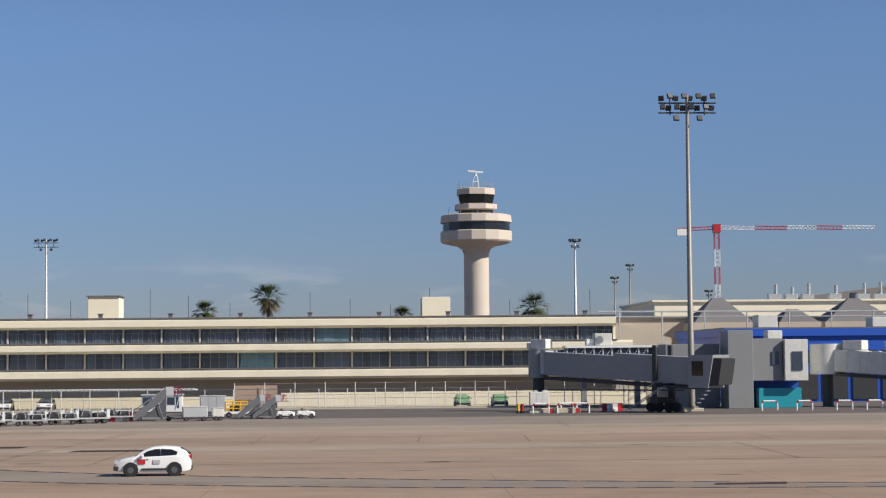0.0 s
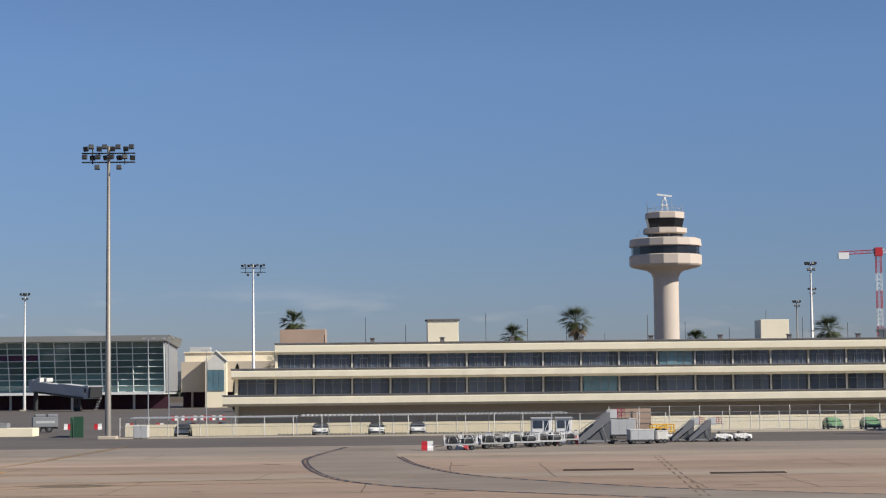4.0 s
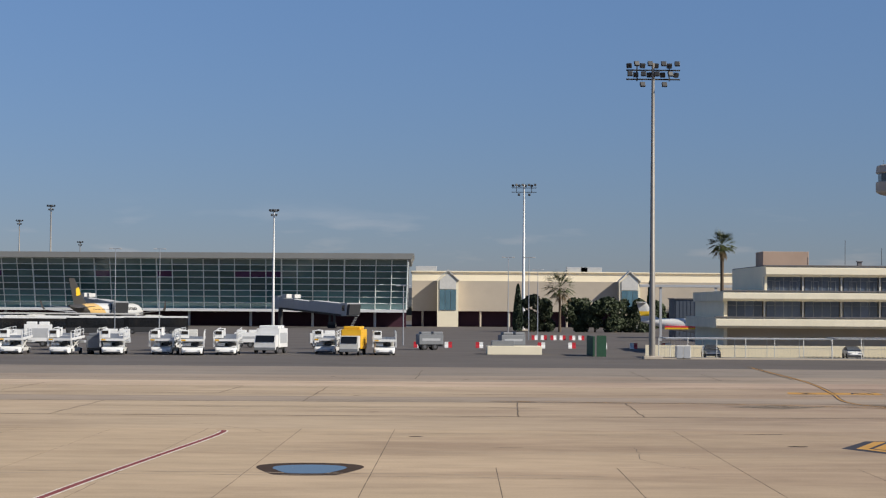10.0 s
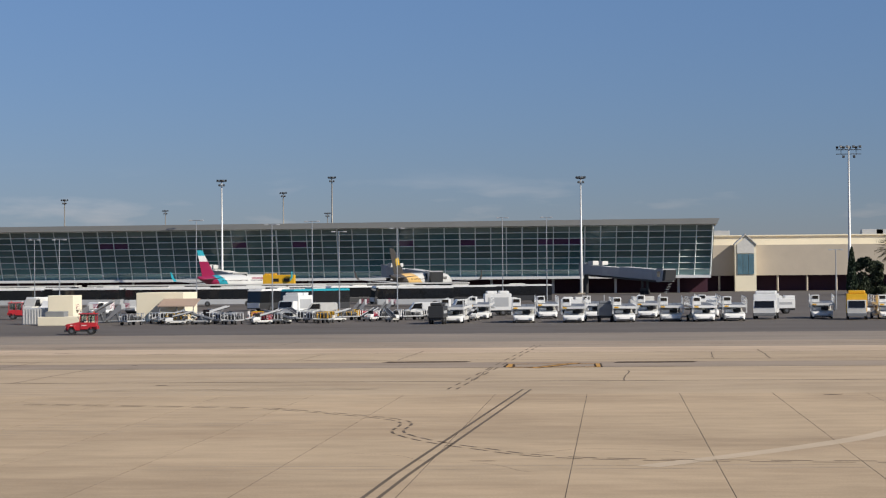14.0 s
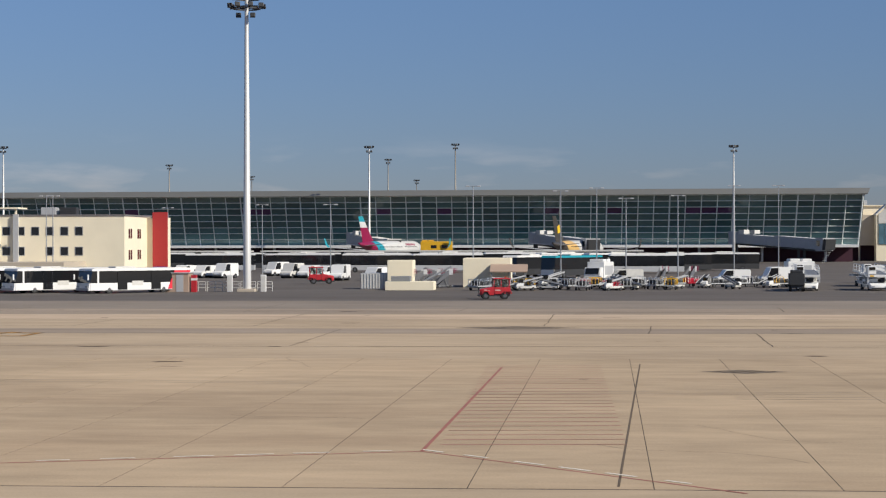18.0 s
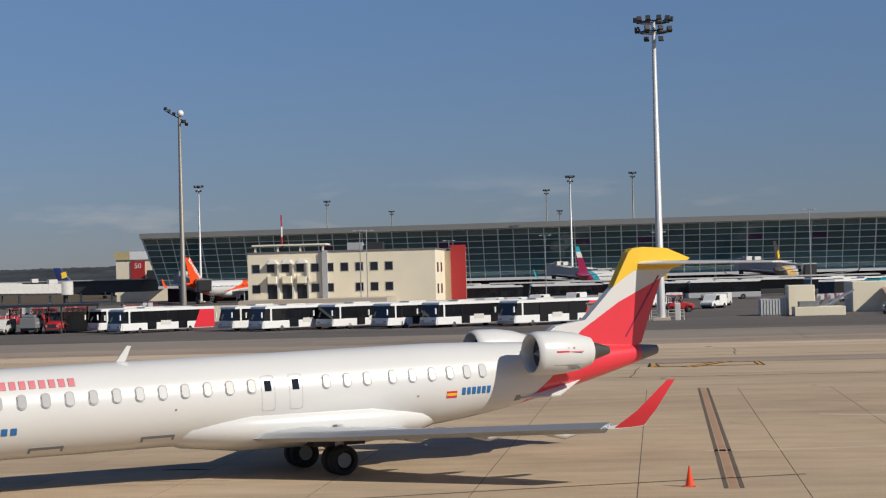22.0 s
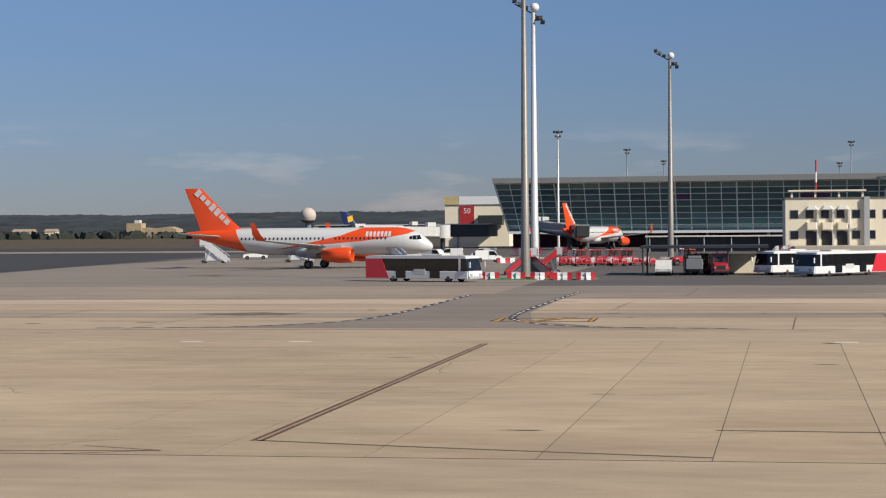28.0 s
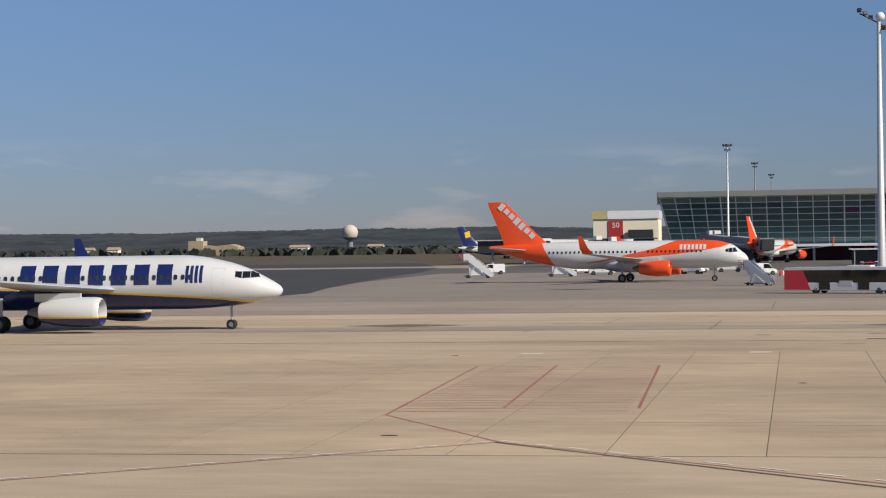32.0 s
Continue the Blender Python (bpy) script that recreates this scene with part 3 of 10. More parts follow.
def office():
    t = thing("office_building", None, "long three-storey cream office block with ribbon windows and weathered parapets", "office building")
    wx0 = WX0
    tops = ((10.8, 9.5, wx0, 0.0), (7.7, 6.5, wx0 - 5.3, -0.6), (4.5, 3.2, wx0 - 6.3, -1.4))
    for k, (zt, zb, x0, dy) in enumerate(tops):
        q = bmesh.new()
        prof = [(WY + dy, zt), (WY + dy - 0.12, zt - 0.25), (WY + dy - 0.12, zb + 0.3), (WY + dy + 0.25, zb), (WY + 24, zb), (WY + 24, zt)]
        extrude_yz(q, prof, x0, WX1 + (0.0 if k == 0 else 2.0))
        part("parapet", q, M_CREAM if k == 0 else M_CREAMD, t, "cream parapet band with rain streaks" if k else "smooth cream roof band")
        part("coping", B(x0 - 0.1, WX1 + 0.1, WY + dy - 0.2, WY + dy + 0.5, zt + 0.003, zt + 0.12), M_ROOFG, t)
    part("roof", B(wx0, WX1, WY + 0.5, WY + 24, 10.803, 10.9), M_ROOFG, t)
    nb = 18
    bay = (WX1 - wx0) / nb
    proto = {}
    for row, (z0, z1) in enumerate(((7.7, 9.5), (4.5, 6.5))):
        z0 += 0.03
        for b in range(-1 if row else 0, nb):
            xa, xb = wx0 + b * bay, wx0 + (b + 1) * bay
            blue = (b * 7 + row * 3) % 11 == 4
            for k in range(4):
                w = (bay - 0.5) / 4
                x = xa + 0.25 + k * w + w / 2
                key = (row, blue)
                m = Matrix.Translation((x, WY + 1.0 - (k == 1) * 0.06, (z0 + z1) / 2))
                if key not in proto:
                    proto[key] = part("window", B(-w / 2 + 0.04, w / 2 - 0.04, -0.04, 0.04, -(z1 - z0) / 2, (z1 - z0) / 2), M_WINB if blue else M_WIN, t, m=m)
                else:
                    again(proto[key], m)
            mk = ("pier", row)
            m = Matrix.Translation((xa, WY + 0.7, (z0 + z1) / 2))
            if mk not in proto:
                proto[mk] = part("pier", B(-0.11, 0.11, 0.1, 0.5, -(z1 - z0) / 2 - 0.3, (z1 - z0) / 2), M_FRAME, t, m=m)
            else:
                again(proto[mk], m)
        q = bmesh.new()
        h = z1 - z0
        for b in range(-1 if row else 0, nb):
            for k in range(1, 4):
                x = wx0 + b * bay + 0.25 + k * (bay - 0.5) / 4
                box(q, x - 0.035, x + 0.035, WY + 0.9, WY + 1.05, z0, z1)
        box(q, wx0 - (bay if row else 0), WX1, WY + 0.88, WY + 1.06, z0 - 0.1, z0)
        box(q, wx0 - (bay if row else 0), WX1, WY + 0.9, WY + 1.06, z0 + h * 0.72, z0 + h * 0.72 + 0.04)
        part("window_frame", q, M_GREY, t)
        for b in range(0, nb):
            if row or (b * 7 + row * 3) % 11 == 4:
                continue
            for k in (1, 3):
                xa = wx0 + b * bay + 0.3 + k * (bay - 0.5) / 4 - 0.35
                key = "sash"
                m = Matrix.Translation((xa + 0.45, WY + 0.86, z0 + 0.62))
                if key not in proto:
                    sq = bmesh.new()
                    for u in (-0.42, 0.42):
                        box(sq, u - 0.032, u + 0.032, -0.04, 0.04, -0.58, 0.66)
                    for u in (-0.58, 0.60):
                        box(sq, -0.42, 0.42, -0.038, 0.038, u - 0.032, u + 0.032)
                    proto[key] = part("sash", sq, M_GREY, t, m=m)
                else:
                    again(proto[key], m)
        # wall behind the panes, coloured dark for the unlit rooms
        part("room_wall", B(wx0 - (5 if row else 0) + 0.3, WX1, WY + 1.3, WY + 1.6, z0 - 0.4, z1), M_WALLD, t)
    part("end_wall", B(wx0 - 5.0, wx0 - 4.6, WY + 0.6, WY + 24, 0, 7.5), M_CREAM, t)
    part("end_wall", B(wx0 - 0.02, wx0 + 0.28, WY + 0.6, WY + 24, 7.6, 10.7), M_CREAM, t)
    part("end_wall", B(WX1 - 0.3, WX1 + 0.02, WY + 0.6, WY + 24, 0, 10.7), M_CREAM, t)
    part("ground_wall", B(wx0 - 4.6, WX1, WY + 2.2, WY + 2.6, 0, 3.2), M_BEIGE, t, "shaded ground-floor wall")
    # roof boxes, chimney stubs and aerials
    part("stair_head", B(-34.7, -30.8, 214, 219, 10.9, 13.7, bev=0.04), M_CREAM, t)
    part("stair_head", B(-34.9, -30.6, 213.8, 219.2, 13.703, 13.85), M_ROOFG, t)
    part("stair_head", B(-53.2, -47.5, 214, 219, 10.9, 12.7, bev=0.04), M_BRICK, t, "pinkish roof hut")
    part("stair_head", B(7.4, 11.0, 214, 218, 10.9, 13.4, bev=0.04), M_CREAM, t)
    a = None
    for i in range(16):
        x = wx0 + 6 + i * 5.1
        m = Matrix.Translation((x, 214 + (i * 7) % 5, 10.9)) @ Matrix.Diagonal((1, 1, 0.5 + (i * 5 % 7) / 5, 1))
        if a is None:
            a = part("aerial", R((0, 0, 0), (0, 0, 2.2), 0.035, n=5), M_DARK, t, m=m)
        else:
            again(a, m)
    v = None
    for i in range(9):
        m = Matrix.Translation((wx0 + 12 + i * 8.7, 212.2, 10.9))
        if v is None:
            q = B(-0.25, 0.25, -0.25, 0.25, 0, 0.5)
            box(q, -0.35, 0.35, -0.35, 0.35, 0.5, 0.62)
            v = part("roof_vent", q, M_ROOFG, t, m=m)
        else:
            again(v, m)


office()


# ---- control tower ----
def tower():
    t = thing("control_tower", pose(33.5, 469, 0), "beige concrete airport control tower with two ringed decks and a radar", "control tower")
    def ring(r, z, n=16, off=0.5):
        return [(r * math.cos((i + off) * math.tau / n), r * math.sin((i + off) * math.tau / n), z) for i in range(n)]
    part("shaft", L([[(3.3 * math.cos(i * math.tau / 40), 3.3 * math.sin(i * math.tau / 40), z) for i in range(40)] for z in (0, 33.5)]), M_TOWER, t, smooth=40)
    part("corbel", L([ring(3.35, 33.0), ring(3.9, 34.2), ring(5.0, 34.9), ring(8.6, 35.7), ring(9.2, 36.0)]), M_TOWER, t)
    part("lower_ring", L([ring(9.2, 36.0), ring(9.5, 36.4), ring(9.5, 38.7), ring(9.2, 38.9)]), M_TOWER, t)
    part("window_band", L([ring(8.9, 38.9), ring(8.9, 41.0)]), M_WIND, t, "dark continuous window band")
    part("upper_ring", L([ring(9.2, 41.0), ring(9.5, 41.2), ring(9.3, 43.0), ring(8.8, 43.2)]), M_TOWER, t)
    part("neck", L([ring(4.6, 43.2, 12), ring(4.6, 44.4, 12)]), M_DARK, t)
    part("gallery", L([ring(5.4, 44.4, 8), ring(5.9, 44.7, 8), ring(5.9, 45.9, 8), ring(5.5, 46.0, 8)]), M_TOWER, t)
    part("cab_glass", L([ring(4.6, 46.0, 8), ring(5.2, 48.5, 8)]), M_VGLASS, t, "black outward-leaning cab glazing")
    part("cab_roof", L([ring(5.3, 48.5, 8), ring(5.3, 50.0, 8), ring(4.9, 50.2, 8)]), M_TOWER, t)
    q = bmesh.new()
    for i in range(14):
        a = i * math.tau / 14
        rod(q, (4.7 * math.cos(a), 4.7 * math.sin(a), 50.2), (4.7 * math.cos(a), 4.7 * math.sin(a), 51.3 + (i % 4) * 0.6), 0.05, n=4)
        b = (i + 1) * math.tau / 14
        rod(q, (4.7 * math.cos(a), 4.7 * math.sin(a), 51.1), (4.7 * math.cos(b), 4.7 * math.sin(b), 51.1), 0.04, n=4)
    part("railing", q, M_STEEL, t)
    q = bmesh.new()
    for sx in (-0.9, 0.9):
        for sy in (-0.9, 0.9):
            rod(q, (sx, sy, 50.2), (sx * 0.5, sy * 0.5, 53.6), 0.08, n=5)
    box(q, -0.9, 0.9, -0.9, 0.9, 52.0, 52.15)
    rod(q, (0, 0, 53.5), (0, 0, 54.3), 0.35, n=8)
    part("radar_pedestal", q, M_WHITE, t)
    part("radar_antenna", L([[(-2.0, -0.25, 54.75), (-2.0, 0.25, 54.75), (-2.0, 0.25, 55.2), (-2.0, -0.25, 55.2)], [(2.0, -0.25, 54.3), (2.0, 0.25, 54.3), (2.0, 0.25, 54.75), (2.0, -0.25, 54.75)]]), M_WHITE, t)
    q = bmesh.new()
    for i in range(10):
        a = i * math.tau / 10 + 0.3
        rod(q, (7.5 * math.cos(a), 7.5 * math.sin(a), 43.1), (7.5 * math.cos(a), 7.5 * math.sin(a), 44.2 + (i % 3) * 0.5), 0.05, n=4)
    part("deck_aerials", q, M_STEEL, t)


tower()


# ---- aircraft ----
M_TYRE = M_BLACK
M_CONE = mat("bare_metal", (0.16, 0.15, 0.14), 0.35, metal=0.8, vary=0.2)
M_WING = mat("wing_grey", (0.46, 0.47, 0.48), 0.4, vary=0.06)
M_SEAM = mat("panel_seam", (0.34, 0.34, 0.34), 0.6, vary=0.05)
M_CGLASS = glass_mat("cabin_glass", (0.03, 0.035, 0.045), rough=0.1, rand=0.2)
M_CGLASSL = mat("cabin_blind", (0.25, 0.265, 0.28), 0.3, vary=0.05, rand=0.2)
M_LOGOR = mat("red_lettering", (0.60, 0.03, 0.06), 0.4, vary=0.03)
M_LOGOB = mat("blue_lettering", (0.02, 0.14, 0.36), 0.4, vary=0.03)
M_LETTERP = mat("thin_red_lettering", (0.62, 0.20, 0.22), 0.4, vary=0.03)
M_GOLD = mat("golden_paint", (0.80, 0.50, 0.03), 0.4, vary=0.05)
M_COND = mat("charcoal_livery", (0.06, 0.055, 0.05), 0.35, vary=0.05)
M_SAND = mat("amber_livery", (0.70, 0.45, 0.16), 0.35, vary=0.05)


def livery(name, ln, r, zc, rise, layers):
    """White aircraft paint with colour fields; layers of (colour, mask of the share of length u and the height h in radii)."""
    m = mat(name, (0.64, 0.64, 0.62), 0.30, vary=0.03, scale=0.6, coat=0.4)
    nt = m.node_tree
    sink = nt.nodes["Principled BSDF"].inputs["Base Color"].links[0].from_node.inputs[0]
    co, sep = nt.nodes.new("ShaderNodeTexCoord"), nt.nodes.new("ShaderNodeSeparateXYZ")
    nt.links.new(co.outputs["Object"], sep.inputs["Vector"])

    def ma(op, a, b):
        n = nt.nodes.new("ShaderNodeMath")
        n.operation = op
        for i, v in enumerate((a, b)):
            if isinstance(v, (int, float)):
                n.inputs[i].default_value = v
            else:
                nt.links.new(v, n.inputs[i])
        return n.outputs[0]

    def line(table, u):
        total = table[0][1]
        for (a, va), (b, vb) in zip(table, table[1:]):
            n = nt.nodes.new("ShaderNodeMapRange")
            for k, v in (("From Min", a), ("From Max", b), ("To Min", 0.0), ("To Max", vb - va)):
                n.inputs[k].default_value = v
            nt.links.new(u, n.inputs["Value"])
            total = ma('ADD', total, n.outputs["Result"])
        return total

    u = ma('DIVIDE', sep.outputs["X"], ln)
    h = ma('DIVIDE', ma('SUBTRACT', ma('SUBTRACT', sep.outputs["Z"], zc), ma('MULTIPLY', u, rise)), r)
    last = None
    for colour, mask in layers:
        mx = nt.nodes.new("ShaderNodeMix")
        mx.data_type = 'RGBA'
        mx.inputs["A"].default_value, mx.inputs["B"].default_value = (0.64, 0.64, 0.62, 1), (*colour, 1)
        if last is not None:
            nt.links.new(last, mx.inputs["A"])
        nt.links.new(mask(u, h, ma, line), mx.inputs["Factor"])
        last = mx.outputs["Result"]
    nt.links.new(last, sink)
    return m


def aft_of(u0, lean):
    """All that lies behind a slanted cut at u0."""
    return lambda u, h, ma, line: ma('GREATER_THAN', u, ma('ADD', ma('MULTIPLY', h, lean), u0))


def wing_plate(stations, thick, side):
    """A lifting surface through stations of (span, leading edge x, chord, z)."""
    rings = []
    for y, x, c, z in stations:
        t = thick * c
        rings.append([(x, side * y, z), (x + 0.06 * c, side * y, z + 0.6 * t), (x + 0.3 * c, side * y, z + t), (x + 0.7 * c, side * y, z + 0.55 * t), (x + c, side * y, z + 0.02),
                      (x + 0.7 * c, side * y, z - 0.25 * t), (x + 0.3 * c, side * y, z - 0.45 * t), (x + 0.06 * c, side * y, z - 0.4 * t)])
    return L(rings)


def fin_plate(stations, thick):
    rings = []
    for z, x, c in stations:
        t = thick * c
        rings.append([(x, 0, z), (x + 0.1 * c, 0.6 * t, z), (x + 0.35 * c, t, z), (x + c, 0.02, z), (x + c, -0.02, z), (x + 0.35 * c, -t, z), (x + 0.1 * c, -0.6 * t, z)])
    return L(rings)


def oval(w, h, d):
    """A small plate with round ends, upright in the xz plane."""
    r = w * 0.42
    pts = [(sx * (w / 2 - r) + r * math.cos(a), sz * (h / 2 - r) + r * math.sin(a)) for sx, sz, a0 in ((1, 1, 0), (-1, 1, 1.571), (-1, -1, 3.142), (1, -1, 4.712)) for a in (a0, a0 + 0.524, a0 + 1.047, a0 + 1.571)]
    return extrude_xz(bmesh.new(), pts, -d, d)


def nacelle(length, r):
    n = 20
    prof = [(0.0, 0.86), (0.02, 0.94), (0.10, 1.0), (0.45, 1.0), (0.75, 0.88), (1.0, 0.66)]
    bm = bmesh.new()
    loft(bm, [[(length * u, r * k * math.cos(i * math.tau / n), r * k * math.sin(i * math.tau / n)) for i in range(n)] for u, k in prof], caps=False)
    loft(bm, [[(length * u, r * k * math.cos(i * math.tau / n), r * k * math.sin(i * math.tau / n)) for i in range(n)] for u, k in ((0.0, 0.86), (0.06, 0.78), (0.25, 0.78))], caps=False)
    return bm


def wheel_set(name, parent, x, y, r, w, top, twin=0.0, strut=0.09):
    g = part(name, R((0, 0, r), (0, 0, top), strut, n=8), M_LGREY, parent, m=pose(x, y, 0))
    for s in ((-1, 1) if twin else (0,)):
        tb = bmesh.new()
        prof = [(-w, 0.62 * r), (-w, 0.9 * r), (-0.7 * w, r), (0.7 * w, r), (w, 0.9 * r), (w, 0.62 * r)]
        n = 20
        loft(tb, [[(k * math.cos(i * math.tau / n), yy, k * math.sin(i * math.tau / n)) for i in range(n)] for yy, k in prof], caps=False)
        part("tyre", tb, M_TYRE, g, smooth=40, m=pose(0, s * twin, r))
        part("rim", R((0, -0.8 * w, 0), (0, 0.8 * w, 0), 0.5 * r, n=16), M_GREY, g, smooth=40, m=pose(0, s * twin, r))
    return g


def along(table, u):
    """straight runs between the (u, value) pairs of a table"""
    for (a, va), (b, vb) in zip(table, table[1:]):
        if u <= b:
            return va + (vb - va) * max(0.0, u - a) / (b - a)
    return table[-1][1]


NOSE_PLAN = [(0.0, 0.045), (0.02, 0.16), (0.06, 0.29), (0.14, 0.46), (0.28, 0.67), (0.45, 0.83), (0.65, 0.94), (0.85, 0.99), (1.0, 1.0)]


def glide(table, u):
    """A smooth curve through the (u, value) pairs of a table."""
    n = len(table)
    if u <= table[0][0]:
        return table[0][1]
    for i in range(n - 1):
        (a, va), (b, vb) = table[i], table[i + 1]
        if u <= b:
            def tangent(k):
                if k == 0 or k == n - 1:
                    j = min(k, n - 2)
                    return (table[j + 1][1] - table[j][1]) / (table[j + 1][0] - table[j][0]) * (1.0 if k == 0 else 0.0)
                d0 = (table[k][1] - table[k - 1][1]) / (table[k][0] - table[k - 1][0])
                d1 = (table[k + 1][1] - table[k][1]) / (table[k + 1][0] - table[k][0])
                return 0.0 if d0 * d1 <= 0 else 2 * d0 * d1 / (d0 + d1)
            h, s = b - a, (u - a) / (b - a)
            return va * (1 + 2 * s) * (1 - s) ** 2 + tangent(i) * h * s * (1 - s) ** 2 + vb * s * s * (3 - 2 * s) + tangent(i + 1) * h * s * s * (s - 1)
    return table[-1][1]


def airliner(name, m, label, p, group=""):
    t = thing(name, m, label, "airplane", group)
    Ln, Rf, zc = p["L"], p["R"], p["zc"]
    rise = p.get("rise", 0.0)
    nl, ts = p["nose"], p["tail"]
    tip = p.get("tip", 0.0)

    def axis(x):
        """half width, half height and centre height of the fuselage at x"""
        z = zc + rise * x / Ln
        if x < nl:
            up, dn = glide(p["crown_line"], x - tip), glide(p["keel_line"], x - tip)
            return Rf * glide(NOSE_PLAN, (x - tip) / (nl - tip)), Rf * max(0.01, (up - dn) / 2), z + Rf * (up + dn) / 2
        if x > ts:
            u = (x - ts) / (Ln - ts)
            r = Rf * (1 - 0.88 * u ** 1.45)
            return r, r, z + p["lift"] * (Rf - r)
        return Rf, Rf, z

    sg = 150 if p.get("fine") else 60
    xs = [tip + (nl - tip) * (i / 26) ** 1.7 for i in range(27)] + [nl + (ts - nl) * i / sg for i in range(1, sg + 1)] + [ts + (Ln - ts) * i / (sg // 3) for i in range(1, sg // 3 + 1)]
    n = 96 if p.get("fine") else 40
    bm = bmesh.new()
    rings = []
    for x in xs:
        w, a, z = axis(x)
        rings.append([bm.verts.new((x, w * math.sin(i * math.tau / n), z + a * math.cos(i * math.tau / n))) for i in range(n)])
    for a, b in zip(rings, rings[1:]):
        for i in range(n):
            f = bm.faces.new((a[i], a[(i + 1) % n], b[(i + 1) % n], b[i]))
            c = f.calc_center_median()
            f.material_index = p["zone"](c.x / Ln, (c.z - zc - rise * c.x / Ln) / Rf)
    bm.faces.new(rings[0])
    f = bm.faces.new(rings[-1])
    f.material_index = p["zone"](0.999, 0)
    fus = part("fuselage", bm, p["mats"], t, smooth=50)

    def skin(x, dz, side, out=0.012):
        """a point on the flank at height dz (in radii) above the axis, and the lean of the skin there"""
        w, a, z = axis(x)
        h = max(-0.985, min(0.985, (zc + rise * x / Ln + dz * Rf - z) / a))
        k = math.sqrt(1 - h * h)
        return (x, side * (w * k + out), z + h * a + out * h), math.degrees(math.atan2(h / a, k / w))

    def flank(x, dz, side, out=0.012, turn=0.0):
        pos, lean = skin(x, dz, side, out)
        return Matrix.Translation(pos) @ Matrix.Rotation(radians(lean * side), 4, 'X')

    def decal(name, quad, mm, side, out=0.014, nx=6, nz=4, label=""):
        """a thin sheet laid on the flank between four corners (x, height)"""
        (ax, az), (bx, bz), (cx, cz), (dx, dz) = quad
        q = bmesh.new()
        gr = []
        for o in (-0.02, out):
            for j in range(nz + 1):
                v = j / nz
                row = []
                for i in range(nx + 1):
                    u = i / nx
                    x = (ax * (1 - u) + bx * u) * (1 - v) + (dx * (1 - u) + cx * u) * v
                    z = (az * (1 - u) + bz * u) * (1 - v) + (dz * (1 - u) + cz * u) * v
                    row.append(q.verts.new(skin(x, z, side, o)[0]))
                gr.append(row)
        k = nz + 1
        for base in (0, k):
            for j in range(nz):
                for i in range(nx):
                    q.faces.new((gr[base + j][i], gr[base + j][i + 1], gr[base + j + 1][i + 1], gr[base + j + 1][i]))
        return part(name, q, mm, t, label)

    # cabin windows, doors, cockpit glass
    ww, wh = p["win"]
    wp = rp = None
    for side in (-1, 1):
        for k, x in enumerate(p["windows"]):
            mm = flank(x, p["wz"], side)
            if wp is None:
                wp = part("window", oval(ww, wh, 0.014), p.get("winmat", M_CGLASS), t, m=mm)
            else:
                again(wp, mm)
            if p.get("rims"):
                if rp is None:
                    rp = part("window_rim", oval(ww + 0.06, wh + 0.06, 0.006), M_SEAM, t, m=flank(x, p["wz"], side, 0.004))
                else:
                    again(rp, flank(x, p["wz"], side, 0.004))
        for x, dw, dh, dz in p["doors"]:
            # a hair-line round the door, rounded at its corners, laid on the curved skin
            hz, c = dh / 2 / Rf, 0.16 * dw
            cz = c / Rf
            loop = [(x + sx * (dw / 2 - c + c * math.cos(a)), dz + sz * (hz - cz + cz * math.sin(a))) for sx, sz, arc in ((1, 1, (0.0, 0.8, 1.57)), (-1, 1, (1.57, 0.8, 0.0)), (-1, -1, (0.0, 0.8, 1.57)), (1, -1, (1.57, 0.8, 0.0))) for a in arc]
            q = bmesh.new()
            g = p.get("seam", 0.014)
            full = []
            for i, (ax, az) in enumerate(loop):
                bx, bz = loop[(i + 1) % len(loop)]
                m_ = 5 if abs(bz - az) > 0.3 else 1
                full += [(ax + (bx - ax) * j / m_, az + (bz - az) * j / m_) for j in range(m_)]
            inner = [(x + (a - x) * (1 - 2 * g / dw), dz + (b - dz) * (1 - 2 * g / dh)) for a, b in full]
            va = [q.verts.new(skin(a, b, side, 0.006)[0]) for a, b in full]
            vb = [q.verts.new(skin(a, b, side, 0.006)[0]) for a, b in inner]
            for i in range(len(va)):
                j = (i + 1) % len(va)
                q.faces.new((va[i], va[j], vb[j], vb[i]))
            part("door", q, M_SEAM, t, "door outline")
        for quad in p["cockpit"]:
            if p.get("fine"):
                cx, cz_ = sum(a for a, b in quad) / 4, sum(b for a, b in quad) / 4
                decal("cockpit_frame", [(cx + (a - cx) * 1.10, cz_ + (b - cz_) * 1.14) for a, b in quad], M_SEAM, side, out=0.008)
            decal("cockpit_window", quad, M_VGLASS, side, out=0.016)
    # wings
    for side in (-1, 1):
        wg = part("wing", wing_plate(p["wing"], 0.055, side), M_WING, t, smooth=50)
        if "winglet" in p:
            part("winglet", wing_plate(p["winglet"], 0.03, side), p["wlmat"], wg, smooth=50)
        part("tailplane", wing_plate(p["stab"], 0.05, side), p.get("stabmat", M_WING), t, smooth=50)
    if "fairing" in p:
        x0, x1, fr, fz = p["fairing"]
        q = L([[(x0 + (x1 - x0) * u, fr * k * math.cos(i * math.tau / 20), fz + 0.55 * fr * k * math.sin(i * math.tau / 20)) for i in range(20)] for u, k in ((0, 0.25), (0.12, 0.75), (0.3, 1), (0.7, 1), (0.88, 0.75), (1, 0.25))])
        part("belly_fairing", q, p["mats"][p.get("fairmat", 0)], t, smooth=60)
    # tail fin, in bands from the root up
    for st, mm in p["fin"]:
        part("tail_fin", fin_plate(st, 0.05), mm, t, smooth=50)
